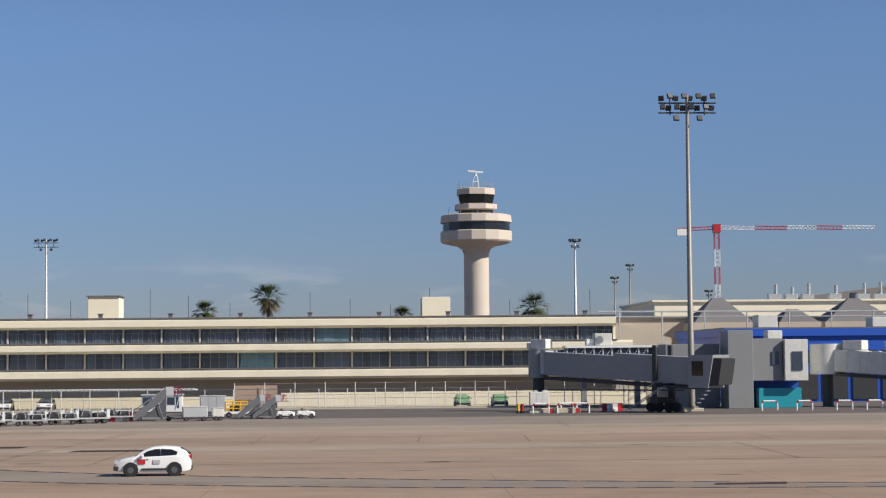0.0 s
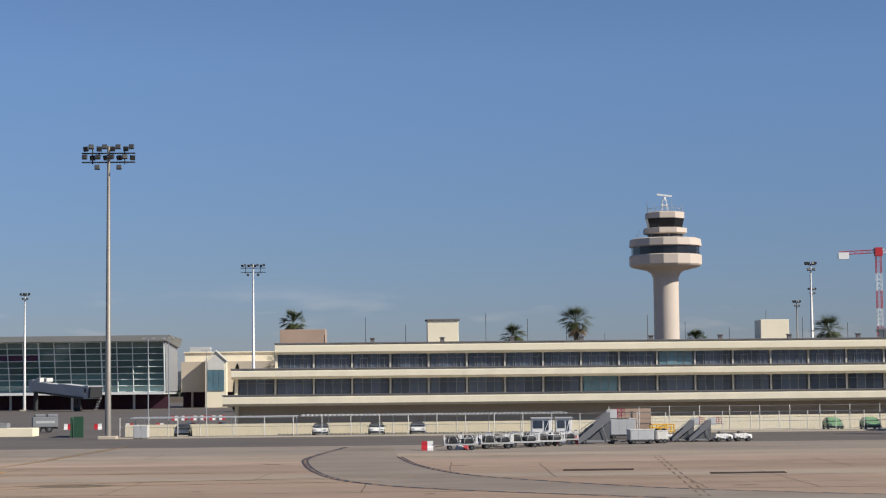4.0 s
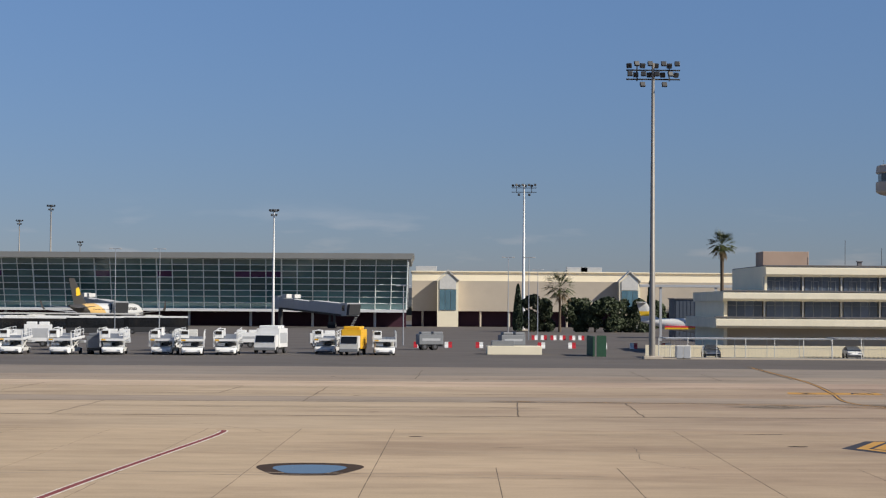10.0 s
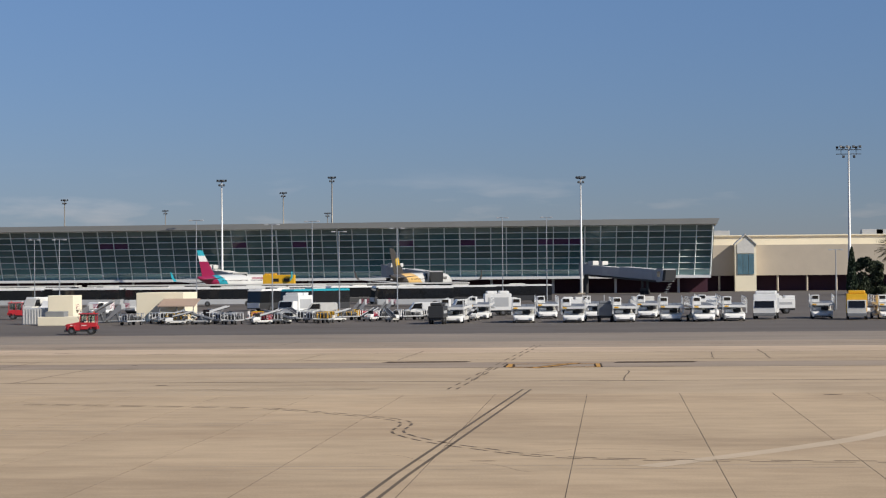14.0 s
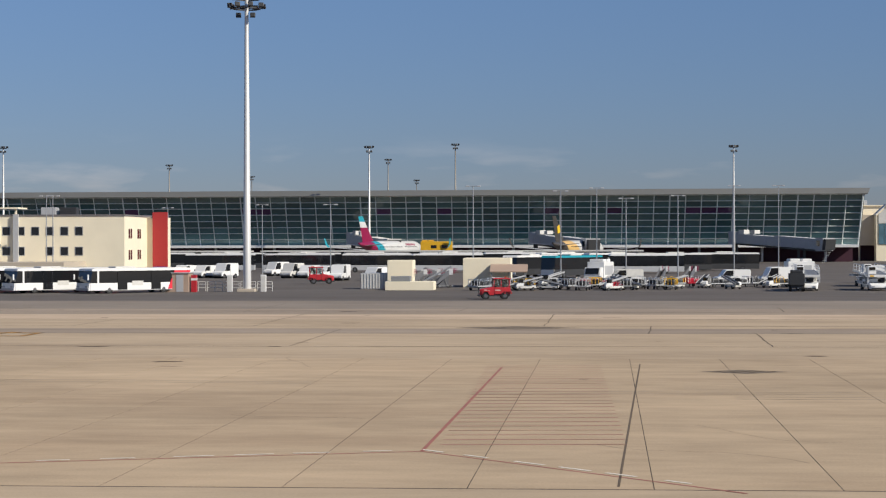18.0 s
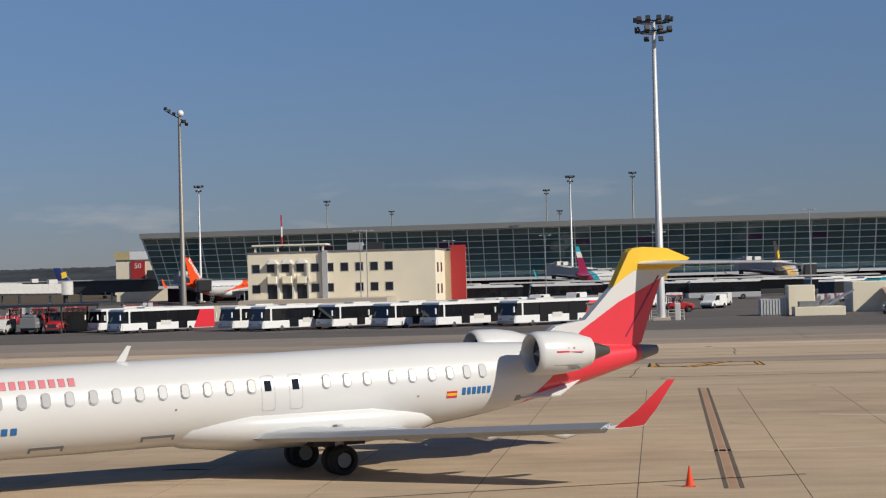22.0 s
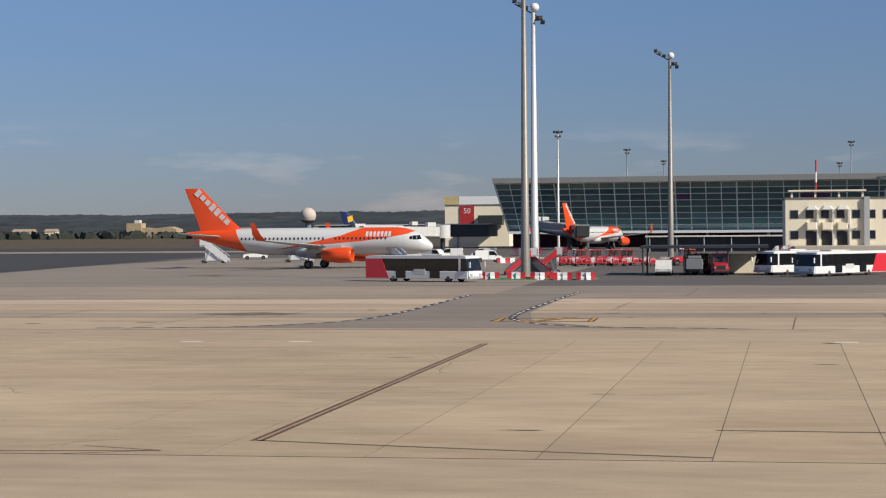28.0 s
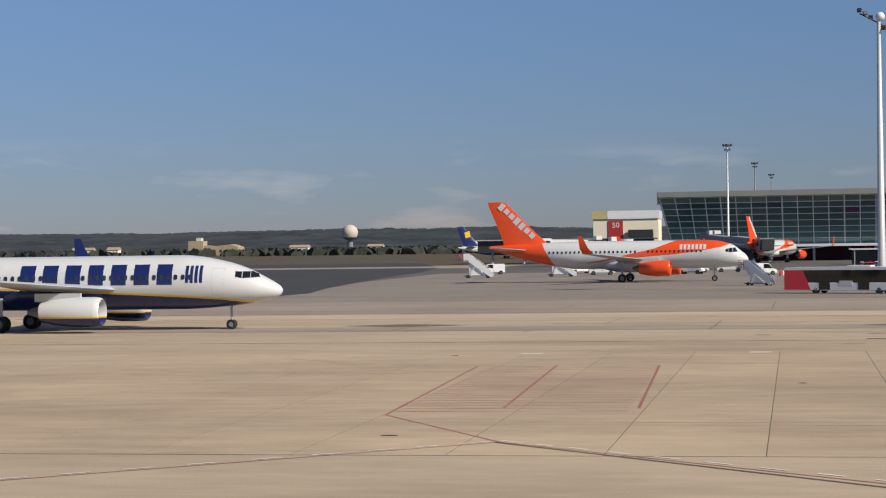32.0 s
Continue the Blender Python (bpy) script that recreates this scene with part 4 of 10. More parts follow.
    # engines
    for side in (-1, 1):
        x, y, z, ln, r = p["engine"]
        e = part("engine", nacelle(ln, r), p["engmat"], t, smooth=40, m=pose(x, side * y, z))
        part("fan", R((ln * 0.2, 0, 0), (ln * 0.24, 0, 0), r * 0.79, n=20), M_DARK, e)
        part("spinner", R((ln * 0.06, 0, 0), (ln * 0.2, 0, 0), 0.02, r * 0.25, n=12), M_GREY, e, smooth=40)
        part("exhaust", R((ln * 0.93, 0, 0), (ln * (1.36 if p.get("rear") else 1.22), 0, 0), r * 0.58, r * 0.18, n=16), M_CONE, e, "bare metal exhaust cone", smooth=40)
        if p.get("rear"):
            part("pylon", B(x + ln * 0.2, x + ln * 0.85, side * y - side * r * 1.0, side * Rf * 0.6, z - 0.12, z + 0.12), M_FUS, t) if side > 0 else part("pylon", B(x + ln * 0.2, x + ln * 0.85, -Rf * 0.6, -y + r, z - 0.12, z + 0.12), M_FUS, t)
        else:
            part("pylon", B(x + ln * 0.35, x + ln * 1.1, side * y - 0.15, side * y + 0.15, z + r * 0.7, z + r * 1.25), M_WING, t)
    # undercarriage
    gx, gr = p["nosegear"]
    wheel_set("nose_gear", t, gx, 0, gr, gr * 0.3, zc - Rf * 0.7, twin=gr * 0.45)
    gx, gy, gr = p["maingear"]
    for side in (-1, 1):
        wheel_set("main_gear", t, gx, side * gy, gr, gr * 0.38, zc - Rf * 0.5, twin=gr * 0.5, strut=0.13)
    # writing as plain bars on both flanks
    for x0, x1, dz, h, mm, k in p.get("bars", ()):
        w = (x1 - x0) / k
        for side in (-1, 1):
            for i in range(k):
                xa, xb = x0 + i * w + 0.17 * w, x0 + (i + 1) * w - 0.17 * w
                decal("marking", ((xa, dz - h / 2), (xb, dz - h / 2), (xb, dz + h / 2), (xa, dz + h / 2)), mm, side, nx=2)
    for pts, mm in p.get("finbars", ()):
        for side in (-1, 1):
            chord = [(a[0], a[2]) for (a, b), _ in p["fin"]] + [(p["fin"][-1][0][1][0], p["fin"][-1][0][1][2])]
            part("marking", L([[(x, side * (0.05 * along(chord, z) + o), z) for x, z in pts] for o in (-0.06, 0.012)]), mm, t)
    return t, skin


def narrowbody(extra):
    """Common measures of the single-aisle jets."""
    p = dict(tip=0.35, L=37.57, R=1.98, zc=3.85, nose=5.95, tail=24.5, lift=0.72, win=(0.26, 0.36), wz=0.22,
             windows=[6.2 + 0.62 * i for i in range(38) if i not in (0, 14, 15, 37)],
             doors=[(4.7, 0.82, 1.8, 0.05), (14.9, 0.5, 1.0, 0.15), (16.0, 0.5, 1.0, 0.15), (30.2, 0.75, 1.7, 0.15)],
             cockpit=[((1.75, 0.14), (2.35, 0.11), (2.40, 0.40), (2.10, 0.42)), ((2.42, 0.11), (2.95, 0.11), (2.95, 0.38), (2.47, 0.40)), ((3.02, 0.12), (3.42, 0.17), (3.36, 0.33), (3.02, 0.36))],
             crown_line=[(0, -0.38), (0.15, -0.20), (0.5, 0.0), (0.95, 0.18), (2.0, 0.60), (3.05, 0.80), (4.2, 0.94), (5.6, 1.0)],
             keel_line=[(0, -0.43), (0.08, -0.54), (0.4, -0.70), (1.5, -0.87), (3.4, -0.97), (5.6, -1.0)],
             wing=[(1.0, 11.2, 7.4, 2.75), (6.3, 14.6, 3.9, 3.25), (16.4, 19.6, 1.55, 4.1)],
             winglet=[(16.4, 19.7, 1.45, 4.1), (16.9, 20.3, 1.2, 4.9), (17.2, 21.1, 0.55, 6.5)],
             stab=[(0.6, 31.6, 4.0, 4.6), (6.2, 35.2, 1.4, 5.1)],
             fairing=(11.0, 21.5, 2.1, 2.5), engine=(10.6, 5.75, 1.95, 4.4, 1.12), nosegear=(5.1, 0.40), maingear=(17.7, 3.8, 0.58),
             mats=[M_FUS], zone=lambda u, h: 0, engmat=M_FUS, wlmat=M_FUS)
    p.update(extra)
    return p


def fin_bands(levels, mats):
    """levels: (z, x, chord) from root to tip; one band between each two."""
    return [((a, b), mm) for a, b, mm in zip(levels, levels[1:], mats)]


FIN = [(5.5, 28.9, 6.6), (7.0, 30.6, 5.4), (9.0, 32.6, 4.2), (10.4, 34.0, 3.4), (11.7, 35.3, 2.6)]


SWEEP_TOP = [(0.05, 1.1), (0.27, 1.05), (0.36, 0.42), (0.50, -0.15), (0.62, -0.58)]
SWEEP_LOW = [(0.055, 0.9), (0.10, 0.52), (0.17, 0.27), (0.28, 0.0), (0.50, -0.32), (0.62, -0.60)]


def sweep_mask(u, h, ma, line):
    inside = ma('MULTIPLY', ma('LESS_THAN', h, line(SWEEP_TOP, u)), ma('GREATER_THAN', h, line(SWEEP_LOW, u)))
    return ma('MULTIPLY', inside, ma('MULTIPLY', ma('GREATER_THAN', u, 0.055), ma('LESS_THAN', u, 0.62)))


PLAIN = lambda u, h: 0
ORANGE = (0.82, 0.082, 0.012)
M_SWEEP = livery("white_orange_livery", 37.57, 1.98, 3.85, 0.0, [(ORANGE, aft_of(0.765, 0.03)), (ORANGE, sweep_mask)])


def orange_jet(m, label):
    bars = [(6.0, 9.9, 0.52, 0.36, M_FUS, 7)]
    fb = []
    for i in range(7):
        # a leaning row of pale blocks along the leading edge of the fin
        x, z = 35.75 - i * 0.74, 11.0 - i * 0.70
        a, c = (0.37, 0.35), (0.42, -0.44)
        w, k = 0.74, 0.62 + 0.25 * (i in (0, 3, 4))
        fb.append(([(x - a[0] * w - c[0] * k, z - a[1] * w - c[1] * k), (x + a[0] * w - c[0] * k, z + a[1] * w - c[1] * k), (x + a[0] * w + c[0] * k, z + a[1] * w + c[1] * k), (x - a[0] * w + c[0] * k, z - a[1] * w + c[1] * k)], M_FUS))
    p = narrowbody(dict(fine=True, mats=[M_SWEEP], zone=PLAIN, engmat=M_ORANGE, wlmat=M_ORANGE, fin=fin_bands(FIN, [M_ORANGE] * 4), bars=bars, finbars=fb, stabmat=M_WING))
    return airliner("passenger_jet", m, label, p, "airliners")


orange_jet(pose(-322.0, 238.6, 0, 0, 0, 175.2), "white and orange airliner parked on the open apron")
AFT2 = 245.0
orange_jet(pose(-310.2, 475.2, 0, 0, 0, AFT2 + 6), "white and orange airliner nosed in at the glass terminal")


M_EURO = livery("teal_maroon_livery", 37.57, 1.98, 3.85, 0.0, [((0.02, 0.30, 0.38), aft_of(0.70, 0.06)), ((0.25, 0.012, 0.06), aft_of(0.79, 0.05))])
p = narrowbody(dict(mats=[M_EURO], zone=PLAIN, engmat=M_FUS, wlmat=M_TEAL,
                    fin=fin_bands(FIN, [M_MAROON, M_MAROON, M_FUS, M_TEAL]), bars=[(7.5, 13.5, 0.5, 0.26, M_MAROON, 9)]))
airliner("passenger_jet", pose(-212.9, 465.5, 0, 0, 0, AFT2 + 6), "white airliner with a teal, white and maroon tail at a gate", p, "airliners")


M_AMBER = livery("amber_charcoal_livery", 37.57, 1.98, 3.85, 0.0, [((0.70, 0.45, 0.16), aft_of(0.62, 0.08)), ((0.06, 0.055, 0.05), aft_of(0.80, 0.06))])
p = narrowbody(dict(mats=[M_AMBER], zone=PLAIN, engmat=M_COND, wlmat=M_COND, fin=fin_bands(FIN, [M_COND] * 4),
                    bars=[(6.5, 11.0, 0.35, 0.36, M_COND, 6)], finbars=[([(33.2, 9.6), (34.8, 9.2), (34.6, 7.4), (32.6, 7.8)], M_GOLD)]))
airliner("passenger_jet", pose(-166.1, 464.9, 0, 0, 0, AFT2 + 6), "white and amber airliner with a charcoal tail at a gate", p, "airliners")


def belly_mask(drop):
    table = [(0.03, -0.80), (0.045, -0.74), (0.11, -0.57), (0.186, -0.46), (0.44, -0.19), (0.65, -0.13)]
    return lambda u, h, ma, line: ma('MULTIPLY', ma('GREATER_THAN', u, 0.03), ma('LESS_THAN', h, ma('SUBTRACT', line(table, u), drop)))


M_BELLY = livery("navy_belly_livery", 39.0, 1.88, 3.28, 0.0, [((0.80, 0.50, 0.03), belly_mask(0.0)), ((0.012, 0.022, 0.11), belly_mask(0.07))])
M_POD = livery("navy_pod_livery", 4.3, 1.02, 0.0, 0.0, [((0.80, 0.50, 0.03), lambda u, h, ma, line: ma('LESS_THAN', h, -0.28)), ((0.012, 0.022, 0.11), lambda u, h, ma, line: ma('LESS_THAN', h, -0.38))])
FIN7 = [(5.2, 29.5, 7.2), (7.2, 32.2, 5.4), (9.5, 34.3, 4.2), (12.4, 36.6, 2.6)]
p = narrowbody(dict(fine=True, L=39.0, R=1.88, zc=3.28, tail=26.0, wz=0.20, nose=7.4,
                    crown_line=[(0, -0.30), (0.10, -0.20), (0.55, -0.03), (1.4, 0.22), (2.2, 0.44), (3.3, 0.66), (4.4, 0.81), (5.7, 0.94), (7.05, 1.0)],
                    keel_line=[(0, -0.35), (0.06, -0.44), (0.3, -0.55), (1.16, -0.69), (2.2, -0.80), (3.9, -0.91), (7.05, -1.0)],
                     mats=[M_BELLY], zone=PLAIN, engmat=M_POD, wlmat=M_NAVY,
                    fin=fin_bands(FIN7, [M_NAVY, M_NAVY, M_NAVY]), doors=[(4.5, 0.85, 1.85, 0.02), (15.6, 0.5, 0.95, 0.15), (31.5, 0.8, 1.7, 0.15)],
                    cockpit=[((1.80, 0.17), (2.32, 0.15), (2.42, 0.37), (2.14, 0.38)), ((2.36, 0.15), (2.86, 0.14), (2.90, 0.37), (2.46, 0.37)), ((2.92, 0.14), (3.34, 0.19), (3.36, 0.38), (2.96, 0.37))],
                    windows=[6.4 + 0.51 * i for i in range(50) if i not in (17, 18, 40)], engine=(11.6, 4.85, 1.42, 4.3, 1.02), nosegear=(4.0, 0.34), maingear=(19.6, 2.86, 0.55),
                    bars=[(7.4, 18.9, 0.30, 0.74, M_NAVY, 7), (5.5, 6.8, 0.30, 0.62, M_NAVY, 4)], finbars=[([(34.4, 11.0), (36.4, 10.4), (36.0, 8.2), (34.0, 8.8)], M_GOLD)]))
ry, _ = airliner("passenger_jet", pose(-353.8, 96.2, 0, 0, 0, 180), "white airliner with navy belly and yellow stripe on a taxiway", p, "airliners")
copy_thing(ry, pose(-397.5, 713.0, 0, 0, 0, 200))


# ---- regional jet, near ----
M_CRJ = livery("red_tail_livery", 28.7, 1.225, 2.04, 0.42, [((0.70, 0.035, 0.055), aft_of(0.848, 0.048)), ((0.16, 0.15, 0.14), aft_of(0.975, 0.0))])


def regional():
    wx = [5.36 + 0.648 * i for i in range(15)] + [16.71, 17.36, 17.99, 18.80, 19.44, 20.08, 20.68, 21.26, 21.80]
    p = dict(tip=0.20, fine=True, rims=True, seam=0.010, L=28.7, R=1.225, zc=2.04, rise=0.42, nose=5.0, tail=20.2, lift=0.55, win=(0.21, 0.36), wz=0.30, winmat=M_CGLASSL,
             crown_line=[(0, -0.40), (0.05, -0.30), (0.16, -0.20), (0.66, 0.06), (1.19, 0.29), (1.6, 0.50), (2.03, 0.71), (2.5, 0.87), (3.2, 0.97), (4.2, 1.0), (4.8, 1.0)],
             keel_line=[(0, -0.45), (0.05, -0.56), (0.35, -0.68), (1.6, -0.80), (2.56, -0.89), (3.8, -0.97), (4.8, -1.0)],
             windows=wx, doors=[(4.05, 0.72, 1.55, -0.05), (14.92, 0.40, 0.98, 0.12), (15.76, 0.40, 0.98, 0.12)],
             cockpit=[((1.42, 0.25), (2.10, 0.27), (2.24, 0.57), (1.92, 0.58)), ((2.17, 0.27), (3.28, 0.25), (3.14, 0.53), (2.33, 0.57))],
             wing=[(0.9, 14.2, 5.0, 1.15), (3.0, 16.0, 3.2, 1.22), (9.3, 21.0, 1.25, 1.55)],
             winglet=[(9.3, 21.25, 0.9, 1.55), (9.6, 21.75, 0.6, 1.98), (9.9, 22.5, 0.25, 2.75)], wlmat=M_REDF,
             stab=[(0.1, 27.95, 1.95, 5.80), (4.3, 30.1, 0.85, 5.74)], stabmat=M_FUS,
             fairing=(11.6, 21.0, 1.3, 1.45), engine=(23.0, 1.9, 3.19, 2.0, 0.66), rear=True, nosegear=(1.95, 0.27), maingear=(16.96, 1.41, 0.43),
             mats=[M_CRJ], zone=PLAIN, engmat=M_FUS,
             fin=[],
             bars=[(4.77, 6.67, 0.66, 0.20, M_LOGOR, 6), (7.37, 9.5, 0.65, 0.17, M_LETTERP, 8), (5.35, 5.95, -0.34, 0.17, M_LOGOR, 3), (6.1, 7.85, -0.32, 0.15, M_LOGOB, 7), (21.05, 22.1, -0.16, 0.17, M_LOGOB, 6)])
    t, skin = airliner("regional_jet", pose(-240.03, 23.58, 0, 0, 0, 32), "white regional jet with a red and yellow T-tail, parked", p, "airliners")
    for side in (-1, 1):
        # red drop emblem, blue disc, blue feather, flag, belly strakes and aerials
        def patch(pts, mm, nm="marking"):
            part(nm, L([[skin(x, z, side, o)[0] for x, z in pts] for o in (-0.02, 0.014)]), mm, t)
        patch([(6.85, 0.50), (7.12, 0.52), (7.22, 0.64), (7.08, 0.74), (6.88, 0.62)], M_LOGOR)
        patch([(6.92, 0.73), (7.10, 0.76), (7.06, 0.82), (6.92, 0.80)], M_GOLD)
        patch([(3.56 + 0.15 * math.cos(a), 0.60 + 0.11 * math.sin(a)) for a in [i * math.tau / 12 for i in range(12)]], M_LOGOB)
        patch([(4.92, -0.48), (5.10, -0.48), (5.18, -0.16), (5.00, -0.24)], M_LOGOB)
        patch([(20.55, -0.30), (20.9, -0.30), (20.9, -0.14), (20.55, -0.14)], M_LOGOR)
        patch([(20.55, -0.25), (20.9, -0.25), (20.9, -0.19), (20.55, -0.19)], M_GOLD)
        for x in (14.92, 15.76):
            patch([(x - 0.1, 0.17), (x + 0.1, 0.17), (x + 0.1, 0.40), (x - 0.1, 0.40)], M_VGLASS, "exit_window")
        for x, z in ((8.2, -0.72), (11.3, -0.66)):
            # outlines of the baggage hold doors
            patch([(x, z), (x + 0.95, z), (x + 0.95, z - 0.06), (x, z - 0.06)], M_GREY, "hold_door_edge")
            patch([(x, z - 0.06), (x + 0.06, z - 0.06), (x + 0.06, z - 0.13), (x, z - 0.13)], M_GREY, "hold_door_edge")
            patch([(x + 0.89, z - 0.06), (x + 0.95, z - 0.06), (x + 0.95, z - 0.13), (x + 0.89, z - 0.13)], M_GREY, "hold_door_edge")
        for x, z, w in ((1.05, 0.02, 0.025), (1.9, -0.30, 0.05), (3.45, 0.10, 0.025), (3.6, -0.45, 0.025), (12.2, -0.1, 0.03), (19.6, -0.2, 0.03), (18.1, -0.45, 0.03)):
            patch([(x + w * math.cos(a), z + 0.8 * w * math.sin(a)) for a in [i * math.tau / 10 for i in range(10)]], M_GREY, "port")
        for x, z, ln in ((1.0, -0.10, 0.5), (1.25, -0.03, 0.42), (0.75, -0.32, 0.08), (0.95, -0.32, 0.08)):
            patch([(x, z), (x + ln, z + 0.05), (x + ln, z + 0.07), (x, z + 0.02)], M_GREY, "probe")
        patch([(23.1, -0.52), (24.6, -0.50), (24.6, -0.40), (24.4, -0.40), (24.3, -0.44), (23.3, -0.44), (23.25, -0.38), (23.1, -0.38)], M_GREY, "panel")
    for x, h in ((4.7, 0.30), (10.9, 0.36)):
        part("aerial", extrude_xz(bmesh.new(), [(x, 3.3 + 0.012 * x), (x + 0.26, 3.3 + 0.012 * x), (x + 0.44, 3.36 + h + 0.012 * x), (x + 0.32, 3.38 + h + 0.012 * x)], -0.025, 0.025), M_FUS, t)
    for x in (2.9, 7.4):
        part("aerial", B(x, x + 0.22, -0.06, 0.06, 3.28 + 0.012 * x, 3.38 + 0.012 * x, bev=0.02), M_FUS, t)
    part("aerial", extrude_xz(bmesh.new(), [(6.0, 0.98), (6.35, 0.98), (6.3, 0.68), (6.18, 0.68)], -0.02, 0.02), M_FUS, t)
    for side in (-1, 1):
        part("ventral_strake", L([[(22.2, side * 0.50, 1.78), (25.9, side * 0.36, 2.42), (24.6, side * 0.85, 1.84)], [(22.2, side * 0.46, 1.74), (25.9, side * 0.32, 2.38), (24.6, side * 0.83, 1.80)]]), M_FUS, t)
    for e in [c for c in t.children if c.name.split(".")[0] == "engine"]:
        s = -1 if e.matrix_basis.translation.y < 0 else 1
        for x, z, w, h, mm in ((0.55, 0.02, 0.42, 0.05, M_LOGOR), (1.02, 0.02, 0.45, 0.03, M_LETTERP), (0.95, 0.12, 0.03, 0.05, M_LETTERP), (1.15, 0.12, 0.03, 0.05, M_LETTERP), (0.5, -0.36, 1.0, 0.02, M_GREY), (0.5, -0.52, 0.95, 0.02, M_GREY), (0.5, -0.50, 0.02, 0.14, M_GREY), (1.45, -0.50, 0.02, 0.14, M_GREY)):
            k = 0.66 * (1.0 if x < 0.9 else 0.97)
            y0 = s * (math.sqrt(k * k - z * z) + 0.004)
            part("placard", B(x, x + w, min(y0, y0 - s * 0.05), max(y0, y0 - s * 0.05), z, z + h), mm, e)
    # flap-track fairings, bare leading edges and gear bay under the wings
    for side in (-1, 1):
        for k, y in enumerate((2.6, 4.6, 6.6)):
            x = 17.9 + 0.62 * (y - 2.6)
            part("flap_fairing", L([[(x + 1.9 * u, side * y + 0.16 * g * math.cos(i * math.tau / 8), 1.05 + 0.05 * y - 0.14 * (1 - abs(2 * u - 1)) + 0.18 * g * math.sin(i * math.tau / 8)) for i in range(8)] for u, g in ((0, 0.2), (0.25, 0.8), (0.5, 1.0), (0.8, 0.7), (1, 0.1))]), M_FUS, t, smooth=60)
        part("leading_edge", L([[(x + dx, side * y, z + dz) for dx, dz in ((-0.05, 0.0), (0.12, 0.10), (0.30, 0.15), (0.12, -0.12))] for y, x, z in ((1.4, 14.55, 1.17), (3.0, 16.0, 1.22), (9.2, 20.92, 1.54))]), M_STEEL, t, "bare metal leading edge", smooth=40)
        part("gear_bay", B(16.2, 17.8, side * 1.0 - 0.35, side * 1.0 + 0.35, 0.82, 0.98), M_DARK, t)
        part("gear_strut", R((16.6, side * 0.7, 0.95), (16.96, side * 1.38, 0.5), 0.05, n=6), M_LGREY, t)
    part("nose_bay", B(0.55, 1.35, -0.22, 0.22, 0.98, 1.28), M_DARK, t)
    part("drag_brace", R((2.35, 0, 0.95), (2.0, 0, 0.42), 0.04, n=6), M_LGREY, t)
    part("gear_door", L([[(2.05, -0.05, 0.95), (2.5, -0.05, 0.95), (2.62, -0.2, 0.45), (2.45, -0.2, 0.45)], [(2.05, -0.02, 0.95), (2.5, -0.02, 0.95), (2.62, -0.17, 0.45), (2.45, -0.17, 0.45)]]), M_DARK, t)
    part("gear_door", L([[(1.0, -0.25, 1.20), (1.75, -0.25, 1.12), (1.75, -0.42, 0.80), (1.0, -0.42, 0.92)], [(1.0, -0.28, 1.20), (1.75, -0.28, 1.12), (1.75, -0.45, 0.80), (1.0, -0.45, 0.92)]]), M_FUS, t)
    # tail fin in three colours, its rudder seam, and the red root over the cone
    def plate(nm, pts, w, mm, label=""):
        part(nm, extrude_xz(bmesh.new(), pts, -w, w), mm, t, label)
    plate("tail_fin", [(25.4, 3.3), (25.83, 3.75), (27.25, 4.61), (28.86, 5.33), (28.05, 3.3), (27.4, 3.0)], 0.15, M_REDF, "red lower fin")
    plate("tail_fin", [(24.3, 3.5), (24.94, 3.93), (26.0, 4.08), (27.04, 5.08), (27.55, 5.42), (27.88, 5.60), (29.3, 5.62), (29.02, 5.40), (28.86, 5.33), (27.25, 4.61), (25.83, 3.75), (25.4, 3.3)], 0.145, M_FUS, "white fin band")
    plate("tail_fin", [(27.04, 5.08), (27.66, 6.18), (27.8, 6.28), (28.2, 6.33), (29.1, 6.28), (29.98, 5.95), (29.7, 5.72), (29.3, 5.62), (27.88, 5.60), (27.55, 5.42)], 0.16, M_GOLD, "yellow fin tip")
    for s in (-0.153, 0.153):
        part("rudder_seam", L([[(x, s + d, z) for x, z in ((27.44, 3.5), (27.50, 3.5), (28.80, 5.42), (28.74, 5.42))] for d in (-0.008, 0.008)]), M_MAROON, t)
    part("bullet_fairing", L([[(27.9 + 1.9 * u, 0.16 * k * math.cos(i * math.tau / 10), 5.83 + 0.17 * k * math.sin(i * math.tau / 10)) for i in range(10)] for u, k in ((0, 0.2), (0.15, 0.9), (0.5, 1), (1, 0.3))]), M_GOLD, t, smooth=60)


regional()


